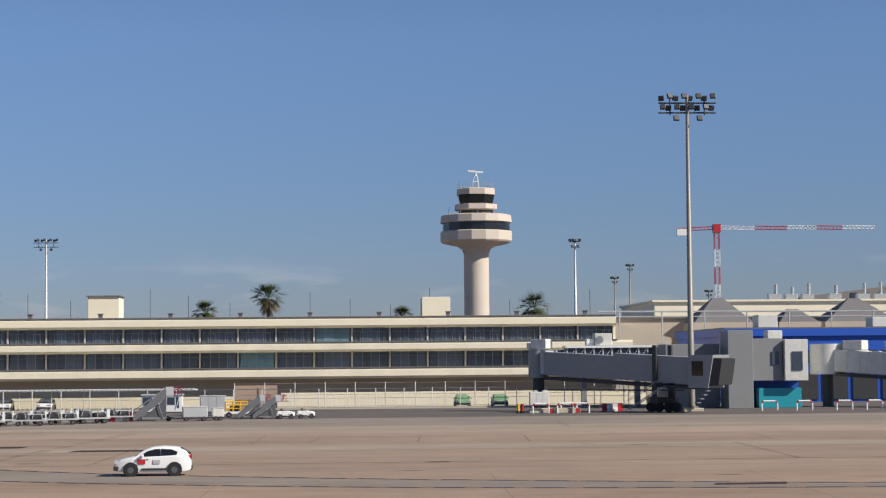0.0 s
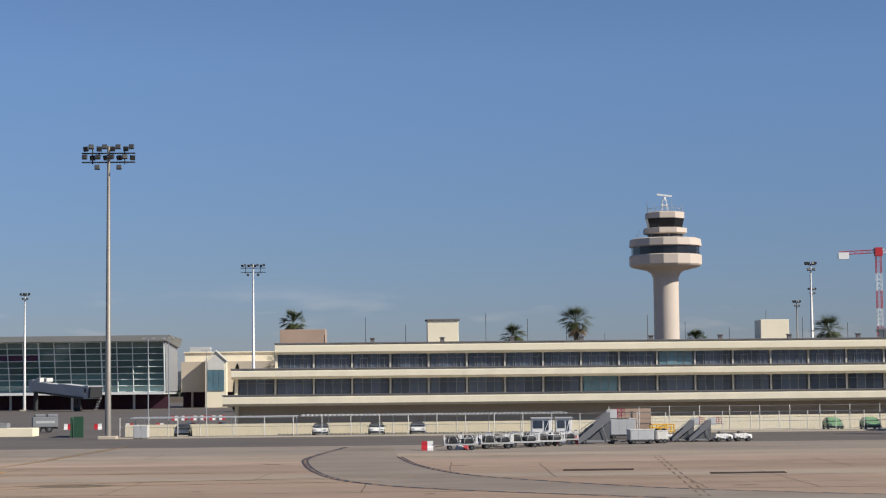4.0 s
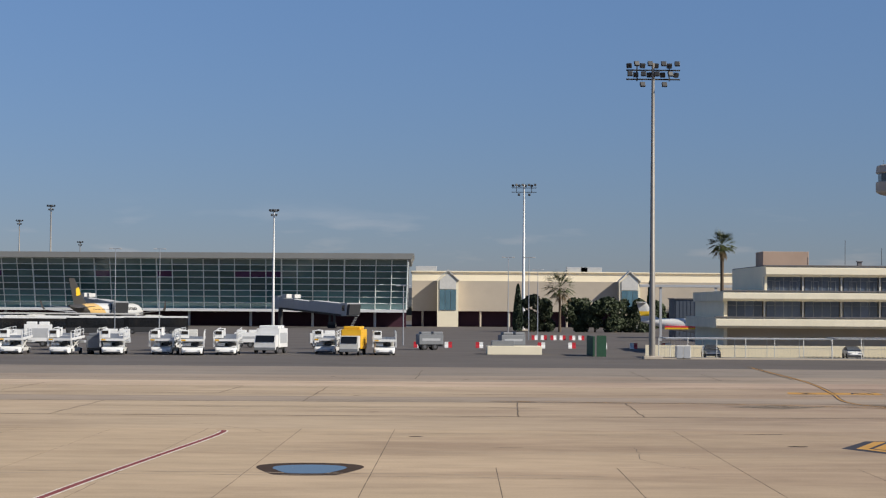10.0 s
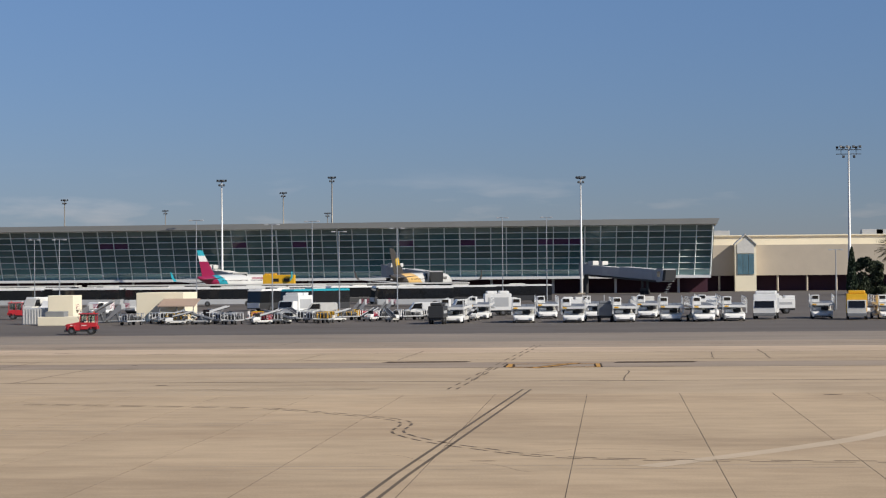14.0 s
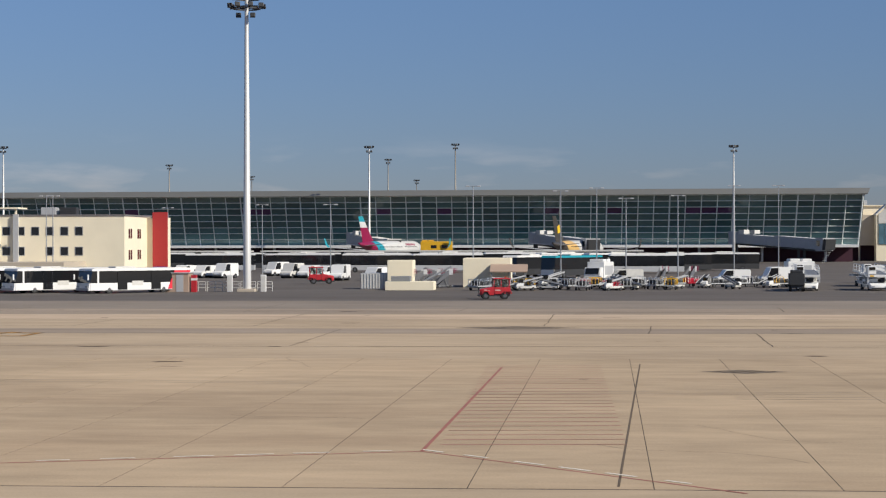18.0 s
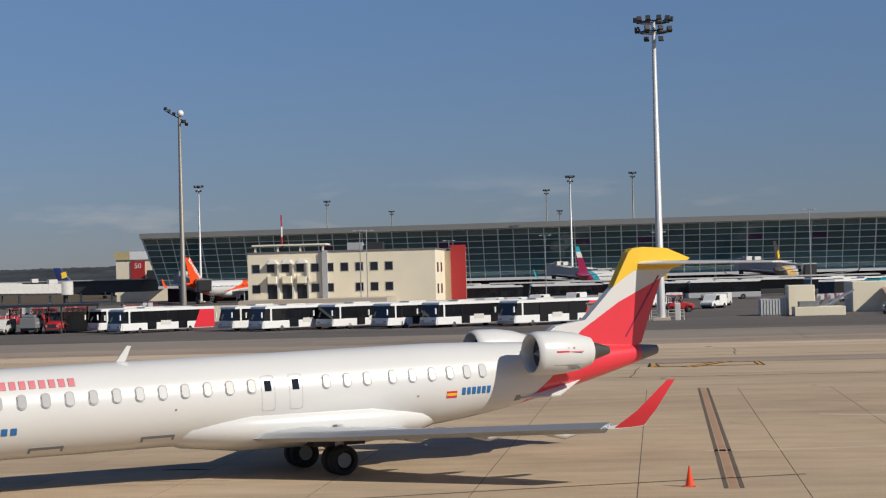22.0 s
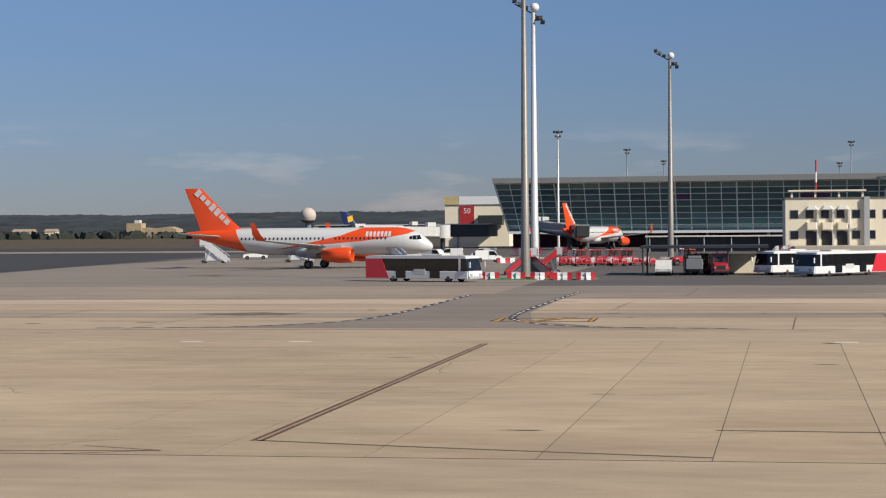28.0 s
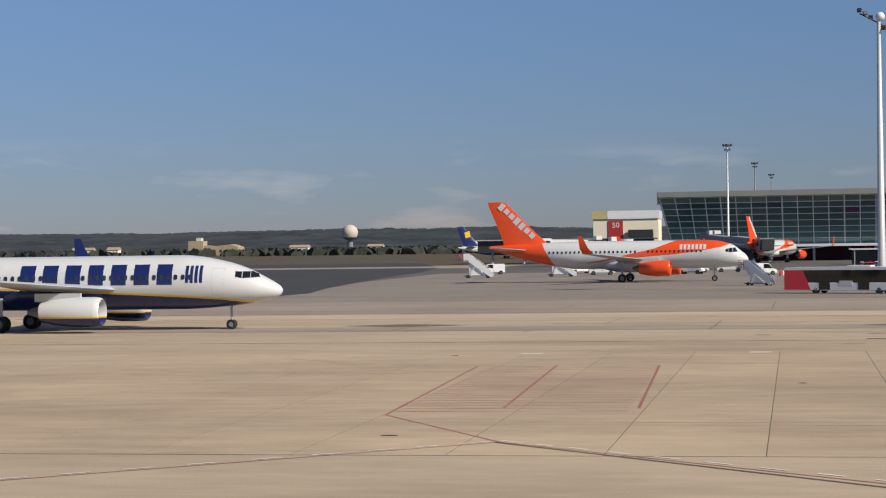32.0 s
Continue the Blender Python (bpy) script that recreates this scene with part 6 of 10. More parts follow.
def red_corner():
    t = thing("operations_building", None, "two-storey cream building with a bright red end wall and small windows", "building")
    x0, x1, y0, y1, zt = -272.4, -243.5, 263.0, 282.0, 9.6
    part("wall", B(x0, x1, y0, y1, 0, zt), M_CREAM, t)
    part("parapet", B(x0 - 0.1, x1 + 0.1, y0 - 0.1, y1 + 0.1, zt + 0.003, zt + 0.25), M_ROOFG, t)
    part("red_wall", B(-242.4, -240.0, 278.0, 278.5, 1.6, 10.4), M_REDB, t, "bright red clad panel")
    part("red_link", B(-243.497, -240.2, 278.503, 281.5, 0, 9.5), M_CREAM, t)
    for y in (266.2, 267.6, 272.4, 273.8):
        for z in (3.6, 6.9):
            part("window", B(-243.497, -243.44, y - 0.45, y + 0.45, z - 0.75, z + 0.75), M_WIND, t)
    part("red_base", B(-242.3, -240.1, 278.02, 278.48, 0, 1.59), M_BLUE, t)
    part("roof_terrace", B(x0 + 0.5, x0 + 12.0, y0 + 1.0, y0 + 6.0, 10.75, 11.0), M_CREAM, t, "flat canopy over the roof terrace")
    for x in (x0 + 1.0, x0 + 4.5, x0 + 8.0, x0 + 11.5):
        part("terrace_post", B(x - 0.15, x + 0.15, y0 + 1.3, y0 + 1.6, zt + 0.25, 10.75), M_CREAM, t)
    part("roof_plant", B(x0 + 15, x0 + 17.4, y0 + 3, y0 + 5, zt + 0.25, 11.0, bev=0.06), M_LGREY, t)
    part("roof_plant", B(x0 + 18, x0 + 20.6, y0 + 3, y0 + 5, zt + 0.25, 11.0, bev=0.06), M_DARK, t)
    wp = fp = None
    for row, z in enumerate((7.3, 4.2)):
        for i in range(11):
            x = x0 + 1.3 + i * 2.28
            if x > x1 - 6.5 or (row == 1 and i in (6,)):
                continue
            m = pose(x, y0 - 0.0, z)
            if wp is None:
                wp = part("window", B(-0.55, 0.55, -0.04, 0.04, -0.6, 0.6), M_WIND, t, m=pose(x, y0 - 0.03, z))
                fp = part("window_frame", B(-0.65, 0.65, -0.03, 0.03, -0.7, 0.7), M_FRAME, t, m=pose(x, y0 - 0.01, z))
            else:
                again(wp, pose(x, y0 - 0.03, z))
                again(fp, pose(x, y0 - 0.01, z))
    # projecting bays on the first storeys
    for i in (1, 2, 3):
        x = x0 + 1.3 + i * 2.28 + 0.3
        part("bay", L([[(x - 0.85, y0, 5.0), (x + 0.85, y0, 5.0), (x + 0.65, y0 - 0.9, 5.0), (x - 0.65, y0 - 0.9, 5.0)], [(x - 0.85, y0, 6.1), (x + 0.85, y0, 6.1), (x + 0.65, y0 - 0.9, 6.1), (x - 0.65, y0 - 0.9, 6.1)]]), M_CREAM, t, "cream projecting balcony")
        part("duct", B(x + 0.75, x + 1.05, y0 - 0.5, y0 - 0.003, 1.5, 8.0), M_OFFWHITE, t, "white duct")
        part("big_window", B(x - 0.75, x + 0.7, y0 - 0.06, y0 - 0.003, 2.4, 4.7), M_WIND, t)
        part("bay_roof", L([[(x - 1.05, y0, 8.0), (x + 1.05, y0, 8.0), (x + 0.8, y0 - 0.9, 8.0), (x - 0.8, y0 - 0.9, 8.0)], [(x - 0.6, y0, 8.5), (x + 0.6, y0, 8.5), (x + 0.4, y0 - 0.5, 8.5), (x - 0.4, y0 - 0.5, 8.5)]]), M_OFFWHITE, t)
    part("drain_tower", B(x0 + 11.6, x0 + 12.4, y0 - 0.5, y0 - 0.003, 0, 9.9), M_LGREY, t)
    part("front_wall", B(x0 - 2, x1 + 6, 236.0, 236.3, 0, 2.2), M_CREAM, t, "low cream yard wall")
    part("lean_to", B(x0 + 1, x1 - 6, 250, 262.9, 0, 2.6), M_BEIGE, t)
    part("flag_mast", R((x0 + 4.7, y0 + 4, zt), (x0 + 4.7, y0 + 4, 15.6), 0.12, n=8), M_RED, t, "red and white banded mast")
    part("flag_mast", R((x0 + 4.7, y0 + 4, 12.2), (x0 + 4.7, y0 + 4, 13.8), 0.125, n=8), M_WHITE, t)


red_corner()


def gate_block():
    t = thing("gate_building", None, "cream gate building with a red panel numbered 50", "building")
    part("wall", B(-368.9, -349.0, 548, 570, 0, 12.9), M_CREAM, t)
    part("roof_band", B(-369.2, -364.6, 547.6, 570, 12.903, 15.4), mat("yellowed_roof", (0.55, 0.45, 0.22), 0.7, vary=0.25, scale=0.3), t)
    part("roof_band", B(-364.5, -348.8, 547.6, 570, 12.903, 15.4), M_WHITE, t)
    pn = part("red_panel", B(-364.2, -359.8, 547.7, 547.98, 5.5, 12.4), M_REDB, t, "red panel")
    letters("50", 2.3, M_WHITE, pn, pose(-362.0, 547.66, 10.9, 90, 0, 0), "number")
    part("pier_link", B(-398, -349, 500, 520, 3.2, 6.6), M_DARK, t, "dark low connecting pier")
    part("pier_roof", B(-399, -348, 499, 521, 6.603, 6.9), M_LGREY, t)
    for x in range(-394, -349, 9):
        part("column", R((x, 502, 0), (x, 502, 3.2), 0.35, n=10), M_LGREY, t)
    part("canopy", B(-358, -350.5, 543, 547.5, 6.5, 9.5), M_DARK, t)


gate_block()


# ---- front wall, fence and car shelters before the offices ----
def frontage():
    t = thing("boundary_wall", None, "low cream boundary wall topped by a steel mesh fence", "fence")
    part("wall", B(-70, 33, 196.0, 196.25, 0, 1.35), M_CREAM, t)
    part("kerb", B(-70, 33, 186.5, 187.1, 0, 0.16), M_BEIGE, t)
    pp = None
    for i in range(32):
        x = -69.5 + i * 3.2
        m = pose(x, 188.2, 0)
        if pp is None:
            pp = part("post", R((0, 0, 0), (0, 0, 2.3), 0.05, n=6), M_OFFWHITE, t, m=m)
        else:
            again(pp, m)
    for z in (0.15, 1.2, 2.25):
        part("rail", R((-69.5, 188.2, z), (30, 188.2, z), 0.022, n=4), M_STEEL, t)
    q = bmesh.new()
    for i in range(0, 620):
        x = -69.5 + i * 0.16
        rod(q, (x, 188.2, 0.1), (x, 188.2, 2.2), 0.006, n=3, caps=False)
    tagged(part("mesh", q, M_STEEL, t, "thin steel mesh"), kind="stuff")
    s = thing("car_shelter", None, "long car shelter with a slatted white roof on thin posts", "shelter")
    part("roof", B(-68.5, -50.0, 189.5, 194.5, 2.15, 2.28), M_LGREY, s)
    part("roof", B(-49.6, -19.5, 189.5, 194.5, 2.20, 2.32), M_OFFWHITE, s)
    for i in range(14):
        x = -68 + i * 3.6
        part("post", R((x, 190.0, 0), (x, 190.0, 2.2), 0.05, n=6), M_OFFWHITE, s)
    for i in range(60):
        x = -49.4 + i * 0.5
        if i == 0:
            sl = part("slat", B(-0.1, 0.1, -2.55, 2.55, 0, 0.06), M_LGREY, s, m=pose(x, 192, 2.33))
        else:
            again(sl, pose(x, 192, 2.33))
    # goods yard end: brown boarded panels and taller posts
    g = thing("yard_fence", None, "tall wire fence on a rusty panelled base", "fence")
    part("panel", B(-15.0, -10.2, 189.0, 189.15, 0, 2.7), M_BRICK, g, "rust stained panel")
    part("panel", B(-10.0, 31.0, 197.0, 197.2, 0, 1.7), M_CREAM, g)
    for i in range(14):
        x = -15 + i * 3.4
        part("post", R((x, 188.6, 0), (x, 188.6, 3.0), 0.05, n=6), M_OFFWHITE, g)
    for z in (0.3, 1.6, 2.9):
        part("rail", R((-15, 188.6, z), (30, 188.6, z), 0.02, n=4), M_STEEL, g)
    for i in range(9):
        x = -8 + i * 4.2
        # flat plates whose darker colour paints the shade in the openings
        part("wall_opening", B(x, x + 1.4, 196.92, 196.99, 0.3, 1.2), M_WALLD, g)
    # small gatehouse cabinets beside the mast
    c = thing("utility_cabinet", pose(-67.0, 187.0, 0), "grey utility cabinets beside a lamp mast", "cabinet")
    part("body", B(-0.8, 0.8, -0.5, 0.5, 0, 1.5, bev=0.03), M_OFFWHITE, c)
    part("door", B(-0.7, -0.05, -0.53, -0.503, 0.1, 1.4), M_LGREY, c)
    part("door", B(0.05, 0.7, -0.53, -0.503, 0.1, 1.4), M_LGREY, c)
    M_MESH = mat("dark_green_mesh", (0.02, 0.075, 0.04), 0.8, vary=0.3, scale=3.0)
    d = thing("green_screen", pose(-76.0, 199.0, 0), "green mesh screen at a service gate", "screen")
    part("panel", B(-0.1, 0.1, -4, 4, 0, 2.3), M_MESH, d)
    part("panel", B(0.3, 1.4, -4.1, -4.0, 0, 2.4), M_MESH, d)


frontage()


# ---- trees ----
M_LEAF = mat("foliage", (0.040, 0.054, 0.022), 0.7, vary=0.35, scale=1.0, fine=4.0, rand=0.15)
M_CYP = mat("cypress_foliage", (0.022, 0.040, 0.018), 0.7, vary=0.3, scale=1.0, fine=4.0)
M_PALM = mat("palm_frond", (0.060, 0.075, 0.025), 0.6, vary=0.3, scale=1.0, fine=4.0)
M_PALMD = mat("dead_frond", (0.16, 0.11, 0.055), 0.8, vary=0.3, scale=1.0, fine=4.0)
M_BARK = mat("bark", (0.12, 0.085, 0.055), 0.9, vary=0.3, scale=2.0, fine=10.0, bump=0.5)


def palm(x, y, h, r=2.2, seed=1, fat=1.0):
    rng = random.Random(seed)
    t = thing("palm_tree", pose(x, y, 0), "tall fan palm with a ragged green crown", "palm tree", "palms")
    part("trunk", L([[(0.28 * k * math.cos(i * math.tau / 9), 0.28 * k * math.sin(i * math.tau / 9), z) for i in range(9)] for z, k in ((0, 1.3), (0.3 * h, 1.0), (0.7 * h, 0.85), (h - 0.3, 1.1))]), M_BARK, t, smooth=50)
    for nm, mm, cnt, lo, hi in (("crown", M_PALM, 95, -0.6, 1.3), ("dead_skirt", M_PALMD, 16, -1.35, -0.7)):
        q = bmesh.new()
        for i in range(cnt):
            az = rng.uniform(0, math.tau)
            el = rng.uniform(lo, hi)
            ln = r * rng.uniform(0.75, 1.1)
            d = Vector((math.cos(az) * math.cos(el), math.sin(az) * math.cos(el), math.sin(el)))
            s = Vector((-math.sin(az), math.cos(az), 0))
            base = Vector((0, 0, h))
            mid = base + d * ln * 0.55
            # a fan of narrow blades at the end of the stalk
            q.faces.new([q.verts.new(v) for v in (base, mid + s * 0.05, mid - s * 0.05)])
            for k in range(-3, 4):
                dirv = (d + s * k * 0.28 + Vector((0, 0, -0.10 * abs(k) - 0.25))).normalized()
                tip = mid + dirv * ln * 0.5
                q.faces.new([q.verts.new(v) for v in (mid + s * 0.09 * k * 0.4, mid + s * (0.09 * k * 0.4 + 0.12) + Vector((0, 0, 0.03)), tip)])
        part(nm, q, mm, t)


palm(-53.1, 245.6, 14.6, 2.3, 2)
palm(-13.1, 242.9, 14.2, 2.9, 3)
palm(-22.0, 242.4, 12.3, 2.1, 4)
palm(6.4, 258, 11.9, 2.0, 5)
palm(26.4, 258, 13.0, 2.9, 6)
palm(-63.8, 402, 10.0, 4.4, 8)


def leafy(x, y, h, w, seed, mm, label, trunk=0.25, cone=False, n=500):
    rng = random.Random(seed)
    t = thing("tree", pose(x, y, 0), label, "tree", "trees beside the hall")
    part("trunk", R((0, 0, 0), (0, 0, h * (0.95 if cone else 0.55)), trunk, trunk * 0.3, n=8), M_BARK, t)
    lm = bmesh.new()
    for i in range(5):
        a = i * math.tau / 5
        rod(lm, (0, 0, h * 0.3), (w * 0.5 * math.cos(a), w * 0.5 * math.sin(a), h * 0.65), trunk * 0.4, trunk * 0.1, n=5)
    part("limbs", lm, M_BARK, t)
    q = bmesh.new()
    clumps = [(Vector((rng.gauss(0, 0.42) * w, rng.gauss(0, 0.42) * w, h * rng.uniform(0.14, 0.9))), rng.uniform(0.32, 0.55) * w) for _ in range(13)]
    for i in range(n):
        if cone:
            z = rng.uniform(0.04, 1.0)
            rr = w * (1 - z) ** 0.6 * rng.uniform(0.75, 1.05) * (0.55 + 0.45 * min(1, z * 6))
            a = rng.uniform(0, math.tau)
            p = Vector((rr * math.cos(a), rr * math.sin(a), z * h))
        else:
            c, rr = clumps[rng.randrange(len(clumps))]
            v = Vector((rng.gauss(0, 1), rng.gauss(0, 1), rng.gauss(0, 1))).normalized()
            p = c + v * rr * rng.uniform(0.75, 1.1)
        s = rng.uniform(0.18, 0.46)
        e = Euler((rng.uniform(0, 3), rng.uniform(0, 3), rng.uniform(0, 3))).to_matrix()
        q.faces.new([q.verts.new(p + e @ Vector(v) * s) for v in ((-0.6, -0.2, 0), (0.3, -0.6, 0.1), (0.7, 0.3, 0), (-0.2, 0.6, -0.1))])
    part("crown", q, mm, t)


leafy(-73.3, 400, 10.6, 1.3, 11, M_CYP, "slim dark cypress beside the hall", cone=True, n=2600)
leafy(-34.6, 472, 13.3, 1.4, 12, M_CYP, "slim dark cypress beside the hall", cone=True, n=2600)
leafy(-12.0, 430, 9.5, 1.2, 13, M_CYP, "slim dark cypress beside the hall", cone=True, n=2600)
for i, (x, y, h, w) in enumerate(((-70.0, 404, 8.6, 2.4), (-66.8, 408, 7.0, 2.6), (-59.5, 408, 7.4, 2.8), (-55.5, 406, 8.6, 3.0), (-51.0, 405, 7.6, 3.2), (-46.5, 407, 8.2, 3.0), (-42.0, 410, 7.0, 3.0))):
    leafy(x, y, h, w, 20 + i, M_LEAF, "leafy dark green tree beside the hall", n=4200)


# ---- distance ----
def hills():
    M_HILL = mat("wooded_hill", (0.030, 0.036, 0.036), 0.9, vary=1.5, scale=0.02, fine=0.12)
    # distance haze is put into the far ridge's paler, bluer colour
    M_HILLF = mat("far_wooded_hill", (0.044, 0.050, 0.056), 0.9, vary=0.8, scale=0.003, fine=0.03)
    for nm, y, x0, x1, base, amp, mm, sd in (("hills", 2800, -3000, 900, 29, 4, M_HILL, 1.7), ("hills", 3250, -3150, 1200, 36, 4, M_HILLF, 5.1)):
        q = bmesh.new()
        rows = []
        n = 1100
        for i in range(n + 1):
            x = x0 + (x1 - x0) * i / n
            h = base + amp * noise.noise((x * 0.0016 + sd, 0.3, 0)) * 2 + 2.4 * noise.noise((x * 0.012, sd, 1.0)) + 1.5 * noise.noise((x * 0.07, sd, 2.0)) + 1.6 * noise.noise((x * 0.31, sd, 4.0))
            h *= min(1.0, 0.35 + abs(x - x1) / 900)
            rows.append([q.verts.new((x, y - 420, 0)), q.verts.new((x, y - 140, h * 0.62 + 2.0 * noise.noise((x * 0.05, 3.3, sd)))), q.verts.new((x, y, h)), q.verts.new((x, y + 300, 0))])
        for a, b in zip(rows, rows[1:]):
            for k in range(3):
                q.faces.new((a[k], b[k], b[k + 1], a[k + 1]))
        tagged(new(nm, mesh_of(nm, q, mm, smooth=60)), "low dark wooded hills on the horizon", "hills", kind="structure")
    # ragged woods along the foot of the hills
    rng = random.Random(5)
    q = bmesh.new()
    for i in range(9000):
        x, y = rng.uniform(-2200, 300), rng.uniform(1150, 2550)
        if rng.random() > 0.25 + 0.75 * noise.noise((x * 0.006, y * 0.004, 7.0)) + y / 4000:
            continue
        s = rng.uniform(2.2, 6.5)
        for k in range(3):
            e = Euler((rng.uniform(-0.4, 0.4), rng.uniform(-0.4, 0.4), rng.uniform(0, 6))).to_matrix()
            p = Vector((x + rng.uniform(-s, s), y + rng.uniform(-s, s), 0))
            q.faces.new([q.verts.new(p + e @ Vector(v) * s) for v in ((-0.9, 0, -0.1), (0.9, 0, -0.1), (0.75, 0.1, 0.55), (0.2, 0.1, 0.95), (-0.6, 0.1, 0.6))])
    tagged(new("woods", mesh_of("woods", q, mat("far_woods", (0.034, 0.040, 0.032), 0.9, vary=0.4, scale=0.01, fine=0.2))), "scattered dark woods beyond the airfield", "woods", kind="stuff")


hills()


def radome():
    t = thing("radar_dome", pose(-807, 2254, 0) @ Matrix.Scale(1.50, 4), "cream radar dome on a slim flared stand", "radar dome")
    d = bmesh.new()
    bmesh.ops.create_uvsphere(d, u_segments=28, v_segments=18, radius=6.6)
    part("dome", d, M_TOWER, t, smooth=70, m=pose(0, 0, 15.2))
    part("deck", R((0, 0, 9.2), (0, 0, 11.2), 3.0, 7.4, n=24), M_GREY, t, smooth=40)
    part("stand", R((0, 0, 0), (0, 0, 9.2), 2.6, 2.4, n=16), M_GREY, t, smooth=40)


radome()


def ruin():
    t = thing("farm_ruin", None, "old sandstone farmhouse with a short tower", "farmhouse")
    st = mat("sandstone", (0.42, 0.32, 0.20), 0.9, vary=0.2, scale=0.2, fine=2.0)
    part("tower", B(-756, -744, 1400, 1412, 0, 11.5), st, t)
    part("turret", B(-750, -746, 1402, 1408, 11.5, 14), M_OFFWHITE, t)
    part("wing", L([[(-744, 1402, 0), (-716, 1402, 0), (-716, 1402, 6.5), (-722, 1402, 8.6), (-736, 1402, 7.2), (-744, 1402, 8.0)], [(-744, 1420, 0), (-716, 1420, 0), (-716, 1420, 6.5), (-722, 1420, 8.6), (-736, 1420, 7.2), (-744, 1420, 8.0)]]), st, t)
    for i in range(5):
        part("window", B(-741 + i * 5, -739.4 + i * 5, 1401.8, 1401.98, 2.5, 4.5), M_DARK, t)


ruin()
for x, y, w in ((-690, 1500, 16), (-655, 1650, 14), (-860, 1450, 18), (-810, 1380, 9), (-520, 1700, 14), (-470, 1760, 20), (-400, 1800, 12)):
    t = thing("far_house", pose(x, y, 0), "small pale house among far trees", "house", "far houses")
    part("wall", B(-w / 2, w / 2, -4, 4, 0, 5.5), M_CREAM, t)
    part("roof", extrude_yz(bmesh.new(), [(-4.5, 5.5), (4.5, 5.5), (0, 7.6)], -w / 2 - 0.4, w / 2 + 0.4), M_BRICK, t)
    for k in (-0.3, 0.05, 0.3):
        part("window", B(w * k, w * k + 1.4, -4.1, -4.003, 2.0, 3.8), M_DARK, t)


# ---- vehicles and ground equipment ----
def wheels(t, spots, r=0.36, w=0.2, hub=M_SLATE):
    """Each wheel is a tyre with a hub, its axle along y."""
    tp = hp = None
    for x, y in spots:
        m = pose(x, y, r)
        if tp is None:
            tp = part("wheel", R((0, -w / 2, 0), (0, w / 2, 0), r, n=16), M_BLACK, t, smooth=40, m=m)
            hp = part("hub", R((0, -w / 2 - 0.01, 0), (0, w / 2 + 0.01, 0), r * 0.5, n=12), hub, tp)
        else:
            o = again(tp, m, t)
            again(hp, Matrix.Identity(4), o)


def apron_bus():
    Lb, W, H = 12.6, 2.9, 2.75
    t = thing("apron_bus", None, "white apron bus with black windows and a red rear", "bus", "apron buses")
    part("body", B(0.05, Lb, -W / 2, W / 2, 0.32, 1.15, bev=0.06), M_WHITE, t)
    part("nose", extrude_xz(bmesh.new(), [(-0.12, 0.35), (0.05, 0.35), (0.05, 1.15), (-0.05, 1.15)], -W / 2 + 0.06, W / 2 - 0.06), M_WHITE, t)
    part("bumper", B(-0.2, -0.05, -W / 2 + 0.05, W / 2 - 0.05, 0.32, 0.6, bev=0.04), M_LGREY, t)
    part("cabin", extrude_xz(bmesh.new(), [(0.0, 1.15), (Lb - 2.2, 1.15), (Lb - 2.2, H - 0.3), (0.35, H - 0.3)], -W / 2 + 0.03, W / 2 - 0.03), M_VGLASS, t, "black wraparound glazing")
    part("rear", extrude_xz(bmesh.new(), [(Lb - 2.9, 0.4), (Lb + 0.01, 0.4), (Lb + 0.01, H - 0.31), (Lb - 2.0, H - 0.31)], -W / 2 - 0.012, W / 2 + 0.012), M_REDF, t, "red rear quarter")
    part("roof", extrude_xz(bmesh.new(), [(0.25, H - 0.3), (Lb, H - 0.3), (Lb, H - 0.06), (Lb - 0.4, H), (0.6, H), (0.3, H - 0.1)], -W / 2, W / 2), M_WHITE, t)
    part("roof_unit", B(3.5, 6.0, -0.8, 0.8, H + 0.003, H + 0.16, bev=0.04), M_OFFWHITE, t)
    for y in (-W / 2, W / 2):
        s = -1 if y < 0 else 1
        part("pillar", B(0.9, 1.12, y - 0.012, y + 0.012, 1.0, H - 0.3), M_WHITE, t)
        for x in (3.4, 7.6):
            part("door", B(x, x + 1.2, y - 0.015, y + 0.015, 0.4, H - 0.35), M_VGLASS, t)
        part("sign", B(5.2, 6.6, y - 0.018, y + 0.018, 0.85, 1.35), M_OFFWHITE, t, "small pale sign")
        part("mirror", B(-0.35, -0.2, y + s * 0.1 - 0.06, y + s * 0.1 + 0.06, 1.5, 2.1), M_WHITE, t)
    for y in (-0.95, 0.95):
        part("headlight", B(-0.17, -0.1, y - 0.25, y + 0.25, 0.66, 0.86), M_LGREY, t)
    wheels(t, [(x, y) for x in (2.4, Lb - 3.4) for y in (-W / 2 + 0.16, W / 2 - 0.16)], 0.42, 0.3)
    return t


bus0 = apron_bus()
BUSES = [(-275.7, 190.2), (-271.3, 183.0), (-258.9, 184.0), (-254.6, 179.2), (-247.4, 181.5), (-241.0, 179.0), (-235.6, 177.6), (-227.2, 177.0)]
for i, (x, y) in enumerate(BUSES):
    m = pose(x - 0.95, y + 1.05, 0, 0, 0, 43 + (i * 5) % 7)
    if i == 0:
        bus0.matrix_basis = m
    else:
        copy_thing(bus0, m)
b = copy_thing(bus0, pose(-306.5, 168.2, 0, 0, 0, 158))
tagged(b, "white apron bus with a red rear, out on the apron")


